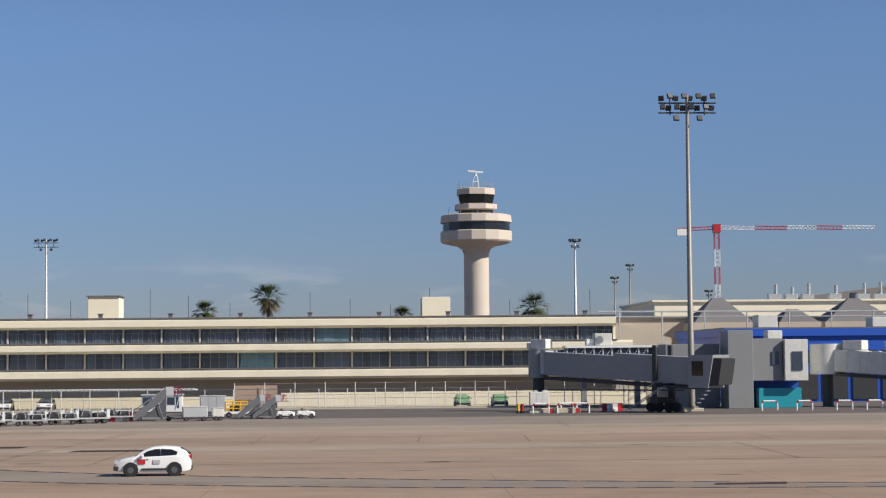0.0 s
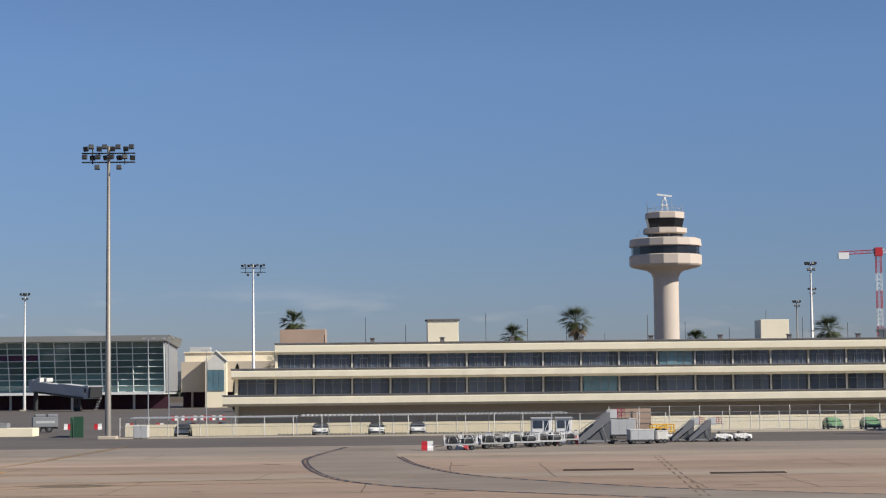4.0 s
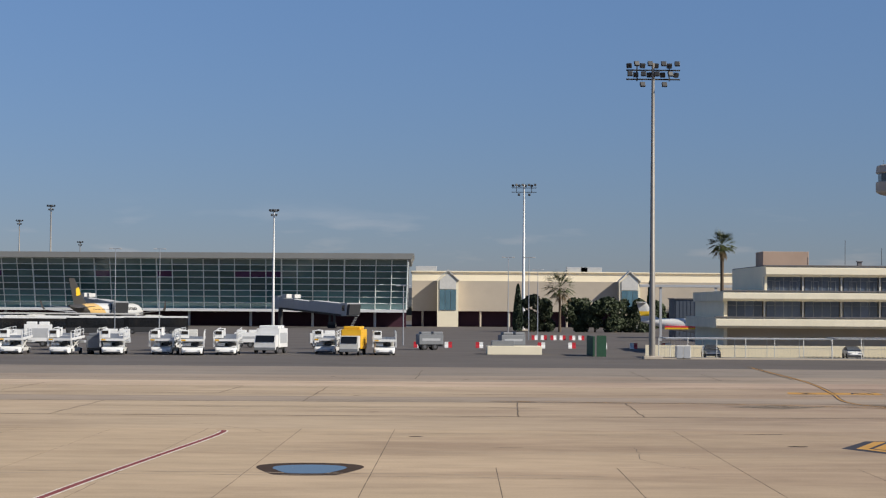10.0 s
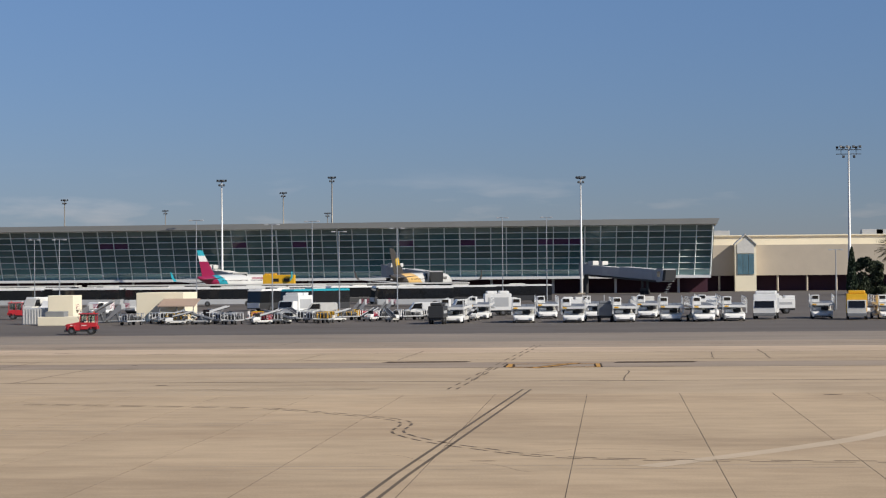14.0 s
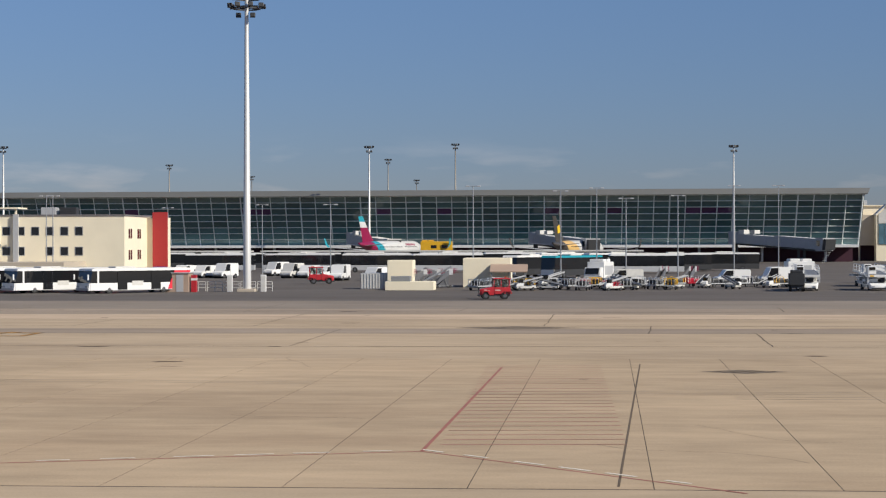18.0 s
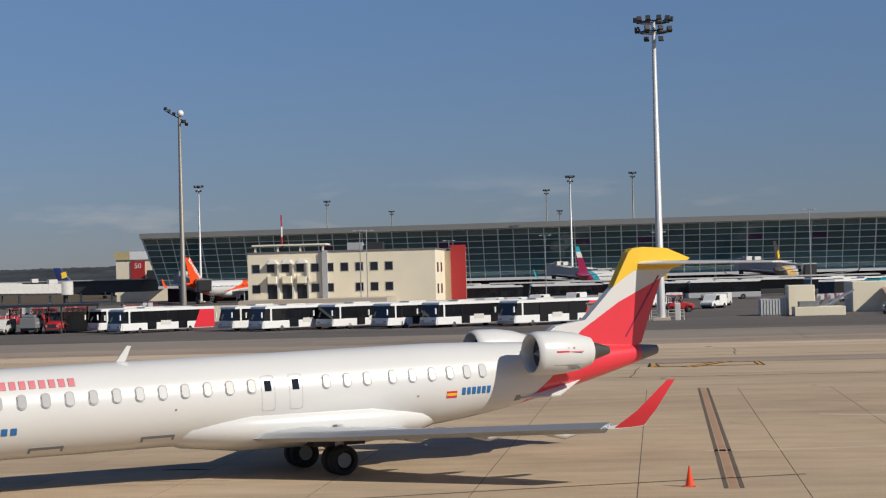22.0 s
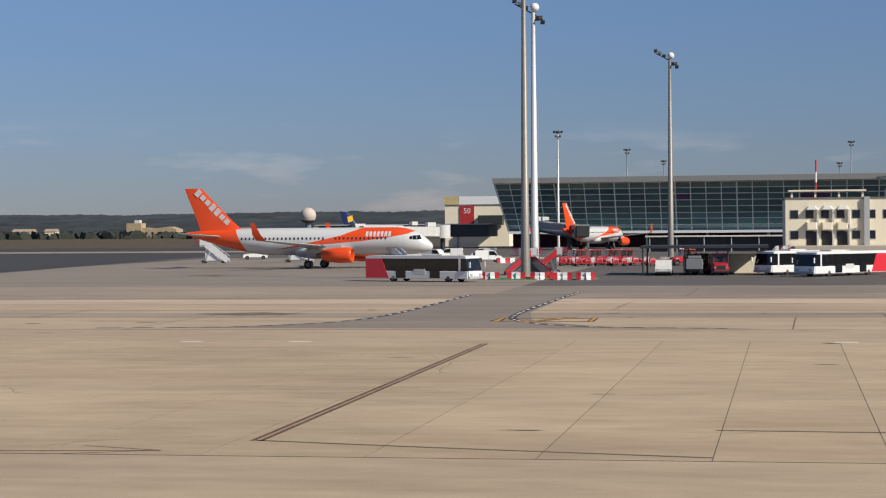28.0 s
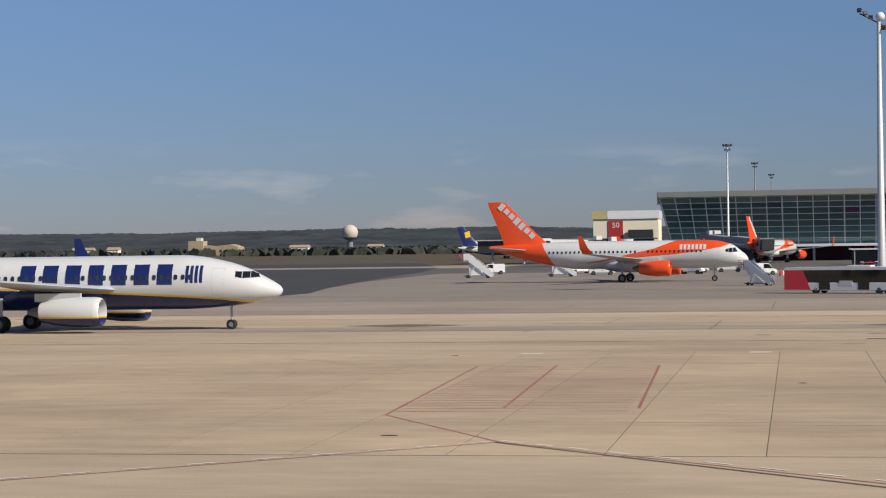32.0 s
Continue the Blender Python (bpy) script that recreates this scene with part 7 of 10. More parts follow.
def dark_coach():
    Lb, W, H = 13.0, 2.6, 3.4
    t = thing("coach", None, "dark coach with a white roof parked in line", "coach", "coaches")
    part("body", B(0, Lb, -W / 2, W / 2, 0.35, 1.3, bev=0.06), M_DARK, t)
    part("cabin", extrude_xz(bmesh.new(), [(0.05, 1.3), (Lb, 1.3), (Lb, H - 0.3), (0.3, H - 0.3)], -W / 2 + 0.02, W / 2 - 0.02), M_VGLASS, t)
    part("front", B(-0.04, 0.0, -W / 2 + 0.1, W / 2 - 0.1, 0.5, 1.3), M_WHITE, t)
    part("roof", extrude_xz(bmesh.new(), [(0.2, H - 0.3), (Lb, H - 0.3), (Lb, H - 0.1), (Lb - 0.3, H), (0.5, H)], -W / 2, W / 2), M_WHITE, t)
    part("roof_unit", B(5, 8, -0.8, 0.8, H + 0.003, H + 0.2, bev=0.05), M_OFFWHITE, t)
    wheels(t, [(x, y) for x in (2.6, Lb - 3.2) for y in (-W / 2 + 0.14, W / 2 - 0.14)], 0.48, 0.28)
    return t


c0 = dark_coach()
COACH = [(-233, 348, 8), (-219, 344, 8), (-205, 352, 12), (-192, 352, 10), (-181, 330, 30), (-172, 326, 24), (-162, 322, 10), (-152, 336, 6), (-249, 352, 8), (-264, 356, 8), (-184.5, 268, 60)]
for i, (x, y, a) in enumerate(COACH):
    if i == 0:
        c0.matrix_basis = pose(x, y, 0, 0, 0, a)
    else:
        copy_thing(c0, pose(x, y, 0, 0, 0, a))
tc = copy_thing(c0, pose(-178.5, 262, 0, 0, 0, 55))
tagged(tc, "coach with a teal roof parked near carts")
for x, y, a in ((-231.6, 324.7, 0), (-216.5, 318.5, 4), (-203.5, 316.0, 8), (-168.5, 300.0, 6), (-246.0, 322.0, 4)):
    pc = copy_thing(c0, pose(x, y, 0, 0, 0, a))
    tagged(pc, "pale grey coach with dark windows parked in line")
    for c in pc.children:
        if c.name.split(".")[0] == "body":
            c.data = c.data.copy()
            c.data.materials[0] = M_LGREY
for c in tc.children:
    if c.name.split(".")[0] == "roof":
        c.data = c.data.copy()
        c.data.materials[0] = M_TEAL


def van(m, paint, label, group="vans", Lb=4.6, W=1.85, H=1.95, car=False):
    t = thing("car" if car else "van", m, label, "car" if car else "van", group)
    if car:
        Lb = 3.68
        part("body", hull([(0.0, 0.60, 0.34, 0.60, 0.12), (0.06, 0.74, 0.26, 0.70, 0.12), (0.35, 0.84, 0.22, 0.83, 0.10), (1.0, 0.875, 0.22, 0.95, 0.10), (2.0, 0.875, 0.22, 0.98, 0.08), (3.0, 0.87, 0.22, 1.02, 0.08), (3.5, 0.83, 0.26, 1.0, 0.12), (3.68, 0.72, 0.32, 0.84, 0.16)]), paint, t, smooth=40)
        part("roof", hull([(0.92, 0.74, 0.88, 0.94, 0.03), (1.42, 0.70, 0.9, 1.26, 0.12), (1.85, 0.68, 0.9, 1.41, 0.15), (2.4, 0.67, 0.9, 1.44, 0.16), (3.05, 0.65, 0.9, 1.38, 0.15), (3.42, 0.62, 0.9, 1.22, 0.10), (3.62, 0.60, 0.88, 0.98, 0.04)]), paint, t, smooth=40)
        glass = [(1.02, 0.98), (1.44, 1.20)]
        for s in (-1, 1):
            for nm, pts in (("front_glass", [(1.24, 0.99), (1.58, 1.22), (1.95, 1.31), (2.18, 1.32), (2.18, 1.00)]), ("rear_glass", [(2.25, 1.00), (2.25, 1.32), (2.75, 1.29), (3.02, 1.17), (2.98, 1.04)])):
                part(nm, L([[(x, s * (0.86 - 0.42 * (z - 0.98)), z) for x, z in pts], [(x, s * 0.6, z) for x, z in pts]]), M_VGLASS, t)
            for x in (0.78, Lb - 0.8):
                part("wheel_arch", R((x, s * 0.70, 0.33), (x, s * 0.882, 0.33), 0.37, n=18), M_BLACK, t)
            part("side_strip", B(1.3, 2.6, s * 0.875 - 0.012, s * 0.875 + 0.012, 0.30, 0.40), M_DARK, t)
            part("mirror", B(1.28, 1.42, s * 0.98 - 0.09, s * 0.98 + 0.09, 0.95, 1.07, bev=0.03), paint, t)
        part("rear_window", L([[(3.12, -0.5, 1.30), (3.12, 0.5, 1.30), (3.56, 0.55, 1.02), (3.56, -0.55, 1.02)], [(3.22, -0.5, 1.38), (3.22, 0.5, 1.38), (3.66, 0.55, 1.06), (3.66, -0.55, 1.06)]]), M_VGLASS, t)
        part("rear_bumper", B(3.50, 3.74, -0.68, 0.68, 0.28, 0.46, bev=0.05), M_DARK, t)
    else:
        prof = [(0.0, 0.35), (0.02, 0.75), (0.2, 0.98), (0.8, 1.12), (1.35, H - 0.08), (1.6, H), (Lb - 0.15, H), (Lb, H - 0.2), (Lb, 0.35)]
        glass = [(0.9, 1.14), (1.38, H - 0.16), (2.3, H - 0.12), (2.3, 1.14)]
        part("body", extrude_xz(bmesh.new(), prof, -W / 2, W / 2), paint, t)
        part("side_glass", extrude_xz(bmesh.new(), glass, -W / 2 - 0.012, W / 2 + 0.012), M_VGLASS, t)
        part("sill", B(1.2, Lb - 1.2, -W / 2 - 0.01, W / 2 + 0.01, 0.32, 0.46), M_GREY, t)
        part("door_seam", B(2.36, 2.40, -W / 2 - 0.006, W / 2 + 0.006, 0.4, H - 0.12), M_GREY, t)
        for x in (0.78, Lb - 0.8):
            part("wheel_arch", R((x, -W / 2 - 0.006, 0.33), (x, W / 2 + 0.006, 0.33), 0.39, n=16), M_BLACK, t)
        for s in (-1, 1):
            part("mirror", B(0.95, 1.08, s * (W / 2 + 0.12) - 0.08, s * (W / 2 + 0.12) + 0.08, 1.1, 1.32, bev=0.03), M_DARK, t)
        part("rear_window", B(Lb - 0.01, Lb + 0.012, -W / 2 + 0.2, W / 2 - 0.2, 1.15, H - 0.3), M_VGLASS, t)
    q = L([[(glass[0][0] - 0.06, -W / 2 + 0.15, glass[0][1]), (glass[0][0] - 0.06, W / 2 - 0.15, glass[0][1]), (glass[1][0] - 0.06, W / 2 - 0.22, glass[1][1] + 0.0), (glass[1][0] - 0.06, -W / 2 + 0.22, glass[1][1])],
           [(glass[0][0] + 0.06, -W / 2 + 0.15, glass[0][1]), (glass[0][0] + 0.06, W / 2 - 0.15, glass[0][1]), (glass[1][0] + 0.06, W / 2 - 0.22, glass[1][1]), (glass[1][0] + 0.06, -W / 2 + 0.22, glass[1][1])]])
    part("windscreen", q, M_VGLASS, t)
    part("bumper", B(-0.05, 0.2, -W / 2 + 0.05, W / 2 - 0.05, 0.3, 0.5, bev=0.03), M_DARK, t)
    for y in (-W / 2 + 0.28, W / 2 - 0.28):
        part("headlight", B(-0.01, 0.12, y - 0.18, y + 0.18, 0.62, 0.76), M_LGREY, t)
        part("tail_light", B(Lb - 0.08, Lb + 0.02, y - 0.1, y + 0.1, 0.75, 1.0), M_RED, t)
    wheels(t, [(x, y) for x in (0.78, Lb - 0.8) for y in (-W / 2 + 0.08, W / 2 - 0.08)], 0.31, 0.2)
    return t


# the white hatchback out on the concrete
hc = van(pose(-14.3, 67.9, 0, 0, 0, 3), M_WHITE, "white hatchback car standing on the apron concrete", "apron cars", W=1.75, car=True)
for x0, x1, z0, z1, mm in ((1.12, 1.48, 0.60, 0.84, M_RED), (1.85, 2.2, 0.62, 0.80, M_LGREY), (1.52, 1.62, 0.80, 0.84, M_DARK)):
    part("marking", B(x0, x1, -0.892, -0.876, z0, z1), mm, hc)
for x, y, a in ((-47.4, 191.6, 88), (-41.0, 191.6, 92), (-36.4, 191.6, 90), (-63.0, 193.0, 90)):
    van(pose(x, y - 2, 0, 0, 0, a), M_WHITE, "white car parked under a shelter", "sheltered cars", W=1.75, car=True)
M_MINT = mat("mint_paint", (0.20, 0.36, 0.18), 0.4, vary=0.06)
for x in (10.9, 15.2):
    van(pose(x, 189.6, 0, 0, 0, 90), M_MINT, "pale green car parked behind a wire fence", "sheltered cars", W=1.75, car=True)
for i, (x, y, a) in enumerate(((-218.5, 262, 70), (-215.8, 262, 74), (-212.6, 256, 70), (-208.6, 244, 80), (-203.9, 242, 60), (-201.5, 258, 70), (-229, 262, 66), (-232.5, 264, 66), (-236, 266, 70), (-224, 280, 60), (-170.5, 222, 12), (-157, 219, 10),
                               (-151.5, 217.5, 14), (-182.8, 276, 40), (-318, 282, 200), (-350, 300, 10), (-355, 318, 30), (-372, 320, 15), (-340, 316, 5), (-334, 316, 5), (-328, 317, 5), (-64.5, 420, 178), (-330, 300, 160))):
    van(pose(x, y, 0, 0, 0, a), M_WHITE if i % 5 else M_OFFWHITE, "small white service van in the parking area", H=1.95 if i % 3 else 2.3)


def tug(m, label, paint=M_RED, cab=True, s=1.0):
    """An aircraft or baggage tractor with bonnet, cab and four wheels; its front at x = 0."""
    t = thing("tow_tractor", m @ Matrix.Diagonal((s, s, s * (1.16 if s < 0.9 else 1.0), 1)), label, "tractor", "tow tractors")
    part("bonnet", hull([(-0.02, 0.60, 0.44, 0.92, 0.07), (0.06, 0.66, 0.42, 1.0, 0.08), (0.7, 0.68, 0.42, 1.12, 0.09), (1.36, 0.69, 0.42, 1.24, 0.09)]), paint, t, smooth=35)
    part("bonnet_seam", B(0.72, 0.75, -0.70, 0.70, 0.5, 1.02), M_DARK, t)
    part("grille", B(-0.03, -0.003, -0.42, 0.42, 0.55, 0.95), M_CRIM if paint is M_CRIM else M_DARK, t)
    part("bumper", B(-0.12, 0.1, -0.72, 0.72, 0.28, 0.46, bev=0.04), M_DARK, t)
    part("chassis", B(0.1, 2.9, -0.6, 0.6, 0.3, 0.55), M_DARK, t)
    part("rear_body", B(1.36, 2.95, -0.69, 0.69, 0.5, 1.16, bev=0.05), paint, t)
    for y in (-0.695, 0.695):
        part("door_seam", B(1.46, 1.48, y - 0.006, y + 0.006, 0.55, 1.15), M_DARK, t)
        part("door_seam", B(2.05, 2.07, y - 0.006, y + 0.006, 0.55, 1.15), M_DARK, t)
        part("step", B(1.55, 2.0, y - 0.08, y + 0.08, 0.33, 0.38), M_DARK, t)
    for sx in (0.18, 2.35):
        for y in (-0.7, 0.7):
            part("mudguard", extrude_xz(bmesh.new(), [(sx, 0.55), (sx + 0.08, 0.85), (sx + 0.65, 0.85), (sx + 0.75, 0.55), (sx + 0.65, 0.55), (sx + 0.6, 0.76), (sx + 0.15, 0.76), (sx + 0.1, 0.55)], y - 0.14, y + 0.14), paint, t)
    if cab:
        for x0, x1 in ((1.28, 1.36), (2.02, 2.10), (2.84, 2.92)):
            for y in (-0.64, 0.64):
                part("cab_post", L([[(x0, y - 0.04, 1.1), (x1, y - 0.04, 1.1), (x1, y + 0.04, 1.1), (x0, y + 0.04, 1.1)], [(x0 + 0.12 * (x0 < 1.5), y - 0.04, 1.95), (x1 + 0.12 * (x0 < 1.5), y - 0.04, 1.95), (x1 + 0.12 * (x0 < 1.5), y + 0.04, 1.95), (x0 + 0.12 * (x0 < 1.5), y + 0.04, 1.95)]]), paint, t)
        part("cab_roof", B(1.25, 3.0, -0.74, 0.74, 1.95, 2.06, bev=0.04), paint, t)
        part("windscreen", L([[(1.33, -0.6, 1.2), (1.33, 0.6, 1.2), (1.44, 0.6, 1.93), (1.44, -0.6, 1.93)], [(1.36, -0.6, 1.2), (1.36, 0.6, 1.2), (1.47, 0.6, 1.93), (1.47, -0.6, 1.93)]]), M_CLEAR, t)
        for y in (-0.645, 0.645):
            part("side_window", B(1.5, 2.0, y - 0.01, y + 0.01, 1.25, 1.9), M_CLEAR, t)
            part("side_window", B(2.13, 2.82, y - 0.01, y + 0.01, 1.25, 1.9), M_CLEAR, t)
            part("mirror", B(1.2, 1.26, y * 1.25 - 0.05, y * 1.25 + 0.05, 1.55, 1.75), M_DARK, t)
        part("seat", B(2.25, 2.42, -0.3, 0.3, 1.12, 1.72, bev=0.05), M_DARK, t)
        part("dashboard", B(1.42, 1.62, -0.55, 0.55, 1.12, 1.34, bev=0.04), M_DARK, t)
        part("steering_wheel", R((1.70, -0.1, 1.38), (1.73, -0.1, 1.41), 0.19, n=16), M_BLACK, t)
        part("roof_edge", B(1.22, 3.03, -0.77, 0.77, 1.93, 1.965), M_DARK, t)
        part("beacon", R((2.6, 0.3, 2.06), (2.6, 0.3, 2.2), 0.06, n=10), M_ORANGE, t)
        for y in (-0.55, 0.0, 0.55):
            part("roof_lamp", B(1.3, 1.45, y - 0.09, y + 0.09, 2.063, 2.14), M_WHITE, t)
    else:
        part("seat", B(2.0, 2.4, -0.3, 0.3, 1.1, 1.5, bev=0.05), M_DARK, t)
        part("steering_column", R((1.4, 0, 1.1), (1.7, 0, 1.5), 0.04, n=6), M_DARK, t)
    part("marking", B(0.45, 0.95, -0.672, -0.663, 0.86, 0.98), M_OFFWHITE, t, "pale lettered plate")
    part("marking", B(1.5, 2.0, -0.692, -0.683, 0.86, 0.94), M_OFFWHITE, t)
    part("headlight", B(-0.04, 0.0, -0.6, -0.46, 0.68, 0.82), M_LGREY, t)
    part("headlight", B(-0.04, 0.0, 0.46, 0.6, 0.68, 0.82), M_LGREY, t)
    wheels(t, [(0.58, -0.62), (0.58, 0.62), (2.42, -0.62), (2.42, 0.62)], 0.36, 0.24)
    return t


tug(pose(-245.38, 22.70, 0, 0, 0, 40), "crimson tow tractor with a glazed cab hitched to a power unit", M_CRIM, s=0.80)


def ground_power(m):
    t = thing("ground_power_unit", m, "orange-red wheeled ground power unit with a cable", "power unit")
    part("front_hood", hull([(-0.04, 0.50, 0.5, 1.22, 0.10), (0.06, 0.56, 0.48, 1.40, 0.10), (0.75, 0.57, 0.46, 1.47, 0.10)]), M_RED, t, "red front cowl", smooth=35)
    part("hood", hull([(0.70, 0.575, 0.50, 1.475, 0.10), (1.40, 0.585, 0.46, 1.50, 0.10), (1.98, 0.585, 0.46, 1.51, 0.10)]), mat("orange_red_hood", (0.66, 0.075, 0.032), 0.42, vary=0.12), t, "orange-red middle cowl", smooth=35)
    part("end_hood", hull([(1.97, 0.575, 0.46, 1.52, 0.12), (2.36, 0.575, 0.46, 1.50, 0.12), (2.52, 0.50, 0.52, 1.12, 0.10)]), M_REDF, t, "bright red rear cowl", smooth=35)
    part("hose", R((2.0, -0.5, 0.5), (2.3, -0.58, 0.42), 0.05, n=8), M_BLACK, t)
    part("marking", B(0.80, 1.10, -0.592, -0.582, 1.26, 1.31), M_OFFWHITE, t)
    part("marking", B(1.30, 1.46, -0.598, -0.588, 1.28, 1.38), M_LOGOB, t)
    part("tray", B(0.1, 2.7, -0.56, 0.56, 0.3, 0.56, bev=0.04), M_LGREY, t)
    part("vent", extrude_xz(bmesh.new(), [(1.02, 0.84), (1.60, 0.84), (1.66, 0.92), (1.60, 1.20), (1.10, 1.20), (1.02, 1.12)], -0.602, -0.57), M_DARK, t)
    for k in range(6):
        part("vent_slat", B(1.06, 1.6, -0.612, -0.604, 0.88 + k * 0.055, 0.90 + k * 0.055), M_SLATE, t)
    part("top_grille", B(0.12, 0.68, -0.40, 0.40, 1.46, 1.51), M_DARK, t)
    part("label_plate", B(2.1, 2.36, -0.592, -0.575, 0.98, 1.1), M_OFFWHITE, t)
    part("tow_bar", R((0.1, 0, 0.4), (-0.5, 0, 0.9), 0.035, n=6), M_DARK, t)
    wheels(t, [(0.4, -0.5), (0.4, 0.5), (2.3, -0.5), (2.3, 0.5)], 0.27, 0.18)
    cu = bmesh.new()
    pts = [(2.5, -0.3, 0.5), (2.8, -0.4, 0.08), (3.4, -0.5, 0.04), (3.9, -0.3, 0.05), (4.3, -0.2, 0.25), (4.35, -0.1, 0.9)]
    for a, b in zip(pts, pts[1:]):
        rod(cu, a, b, 0.035, n=6)
    part("cable", cu, M_BLACK, t)


ground_power(pose(-242.97, 24.45, 0, 0, 0, 24) @ Matrix.Diagonal((1, 1, 0.93, 1)))

t = thing("traffic_cone", pose(-215.2, 27.0, 0) @ Matrix.Scale(0.68, 4), "orange traffic cone on a square foot", "cone")
part("cone", R((0, 0, 0.04), (0, 0, 0.78), 0.17, 0.03, n=16), M_ORANGE, t, smooth=40)
part("foot", B(-0.22, 0.22, -0.22, 0.22, 0, 0.045, bev=0.01), M_ORANGE, t)

tug(pose(-184.4, 158.5, 0, 0, 0, 8), "small red baggage tractor crossing the apron edge", s=1.0)
tug(pose(-206.5, 224.5, 0, 0, 0, 190), "red baggage tractor beside a parked coach", s=1.1)
for x, y, a in ((-262.0, 210, 100), (-259.0, 216, 95), (-289.0, 246, 20), (-283.5, 197.5, 100)):
    tug(pose(x, y, 0, 0, 0, a), "red baggage tractor in the equipment yard", s=1.15)


def loader():
    """A container loader: low rounded white nose, white lifting frame, dark decks and an operator's box."""
    t = thing("container_loader", None, "white container loader with a raised dark deck and railings", "loader", "container loaders")
    part("nose", hull([(-0.15, 1.0, 0.22, 0.62, 0.12), (0.05, 1.18, 0.2, 0.82, 0.14), (0.9, 1.2, 0.2, 0.95, 0.12), (1.5, 1.2, 0.25, 1.0, 0.1)]), M_WHITE, t, "rounded white nose", smooth=40)
    part("bumper", B(-0.24, -0.16, -0.95, 0.95, 0.2, 0.36, bev=0.03), M_DARK, t)
    for y in (-0.75, 0.75):
        part("headlight", B(-0.2, -0.11, y - 0.14, y + 0.14, 0.44, 0.56), M_LGREY, t)
    part("chassis", B(1.4, 6.0, -1.1, 1.1, 0.32, 0.7, bev=0.04), M_OFFWHITE, t)
    part("engine_box", B(0.5, 1.4, 0.15, 1.05, 0.98, 1.35, bev=0.05), M_WHITE, t)
    part("seat", B(0.7, 1.2, -0.7, -0.2, 0.98, 1.45, bev=0.06), M_DARK, t)
    part("deck", L([[(-0.1, -1.25, 1.62), (6.0, -1.25, 1.85), (6.0, 1.25, 1.85), (-0.1, 1.25, 1.62)], [(-0.1, -1.25, 1.76), (6.0, -1.25, 1.99), (6.0, 1.25, 1.99), (-0.1, 1.25, 1.76)]]), M_GREY, t, "dark roller deck")
    part("deck_edge", B(-0.18, -0.09, -1.32, 1.32, 1.54, 1.80), M_WHITE, t)
    for s in (-1, 1):
        y = s * 1.3
        part("side_rail", L([[(-0.1, y - 0.05, 1.56), (-0.1, y + 0.05, 1.56), (-0.1, y + 0.05, 1.82), (-0.1, y - 0.05, 1.82)], [(6.0, y - 0.05, 1.8), (6.0, y + 0.05, 1.8), (6.0, y + 0.05, 2.05), (6.0, y - 0.05, 2.05)]]), M_WHITE, t)
        part("lift_arm", L([[(0.1, y - 0.09, 0.9), (0.38, y - 0.09, 0.9), (0.38, y + 0.09, 0.9), (0.1, y + 0.09, 0.9)], [(-0.3 , y - 0.06, 2.45), (-0.1, y - 0.06, 2.45), (-0.1, y + 0.06, 2.45), (-0.3, y + 0.06, 2.45)]]), M_WHITE, t, "slanted white arm")
        part("scissor", L([[(1.6, y * 0.8 - 0.06, 0.7), (1.9, y * 0.8 - 0.06, 0.7), (1.9, y * 0.8 + 0.06, 0.7), (1.6, y * 0.8 + 0.06, 0.7)], [(4.8, y * 0.8 - 0.06, 1.8), (5.1, y * 0.8 - 0.06, 1.8), (5.1, y * 0.8 + 0.06, 1.8), (4.8, y * 0.8 + 0.06, 1.8)]]), M_OFFWHITE, t)
        part("scissor", L([[(4.7, y * 0.7 - 0.06, 0.7), (5.0, y * 0.7 - 0.06, 0.7), (5.0, y * 0.7 + 0.06, 0.7), (4.7, y * 0.7 + 0.06, 0.7)], [(1.5, y * 0.7 - 0.06, 1.7), (1.8, y * 0.7 - 0.06, 1.7), (1.8, y * 0.7 + 0.06, 1.7), (1.5, y * 0.7 + 0.06, 1.7)]]), M_OFFWHITE, t)
        for z in (2.25, 2.6):
            part("guard_rail", R((-0.1, y, z), (5.6, y, z + 0.2), 0.03, n=5), M_WHITE, t)
        for x in (-0.05, 1.4, 2.8, 4.2, 5.6):
            part("rail_post", R((x, y, 1.75 + 0.03 * x), (x, y, 2.62 + 0.035 * x), 0.03, n=5), M_WHITE, t)
    box_ = part("operator_box", B(0.3, 1.5, 0.35, 1.25, 1.85, 2.75, bev=0.05), M_WHITE, t)
    part("box_window", B(0.26, 0.297, 0.45, 1.15, 2.3, 2.65), M_VGLASS, box_)
    # dark filler block gives the shaded opening below the deck its colour
    part("hydraulic_gear", B(2.0, 5.0, -0.7, 0.7, 0.71, 1.3), M_DARK, t, "dark block painting the shade under the deck")
    part("rear_stage", B(6.05, 8.3, -1.25, 1.25, 1.2, 1.45), M_LGREY, t)
    part("warning_plate", B(-0.2, -0.181, 0.7, 1.15, 1.58, 1.74), M_YELLOW, t)
    wheels(t, [(0.9, -1.05), (0.9, 1.05), (5.2, -1.05), (5.2, 1.05)], 0.34, 0.25)
    return t


ld = loader()
LOADERS = [(-149.0, 189.5), (-141.0, 189.5), (-135.5, 189.0), (-129.8, 189.5), (-124.6, 191.0), (-121.0, 189.5), (-117.5, 191.5), (-106.8, 199.0), (-99.8, 195.0),
           (-146.8, 207.0), (-138.5, 208.0), (-133.0, 207.0), (-126.5, 208.0), (-119.0, 209.0)]
for i, (x, y) in enumerate(LOADERS):
    m = pose(x, y, 0, 0, 0, 84 + (i * 7) % 12)
    if i == 0:
        ld.matrix_basis = m
    else:
        copy_thing(ld, m)


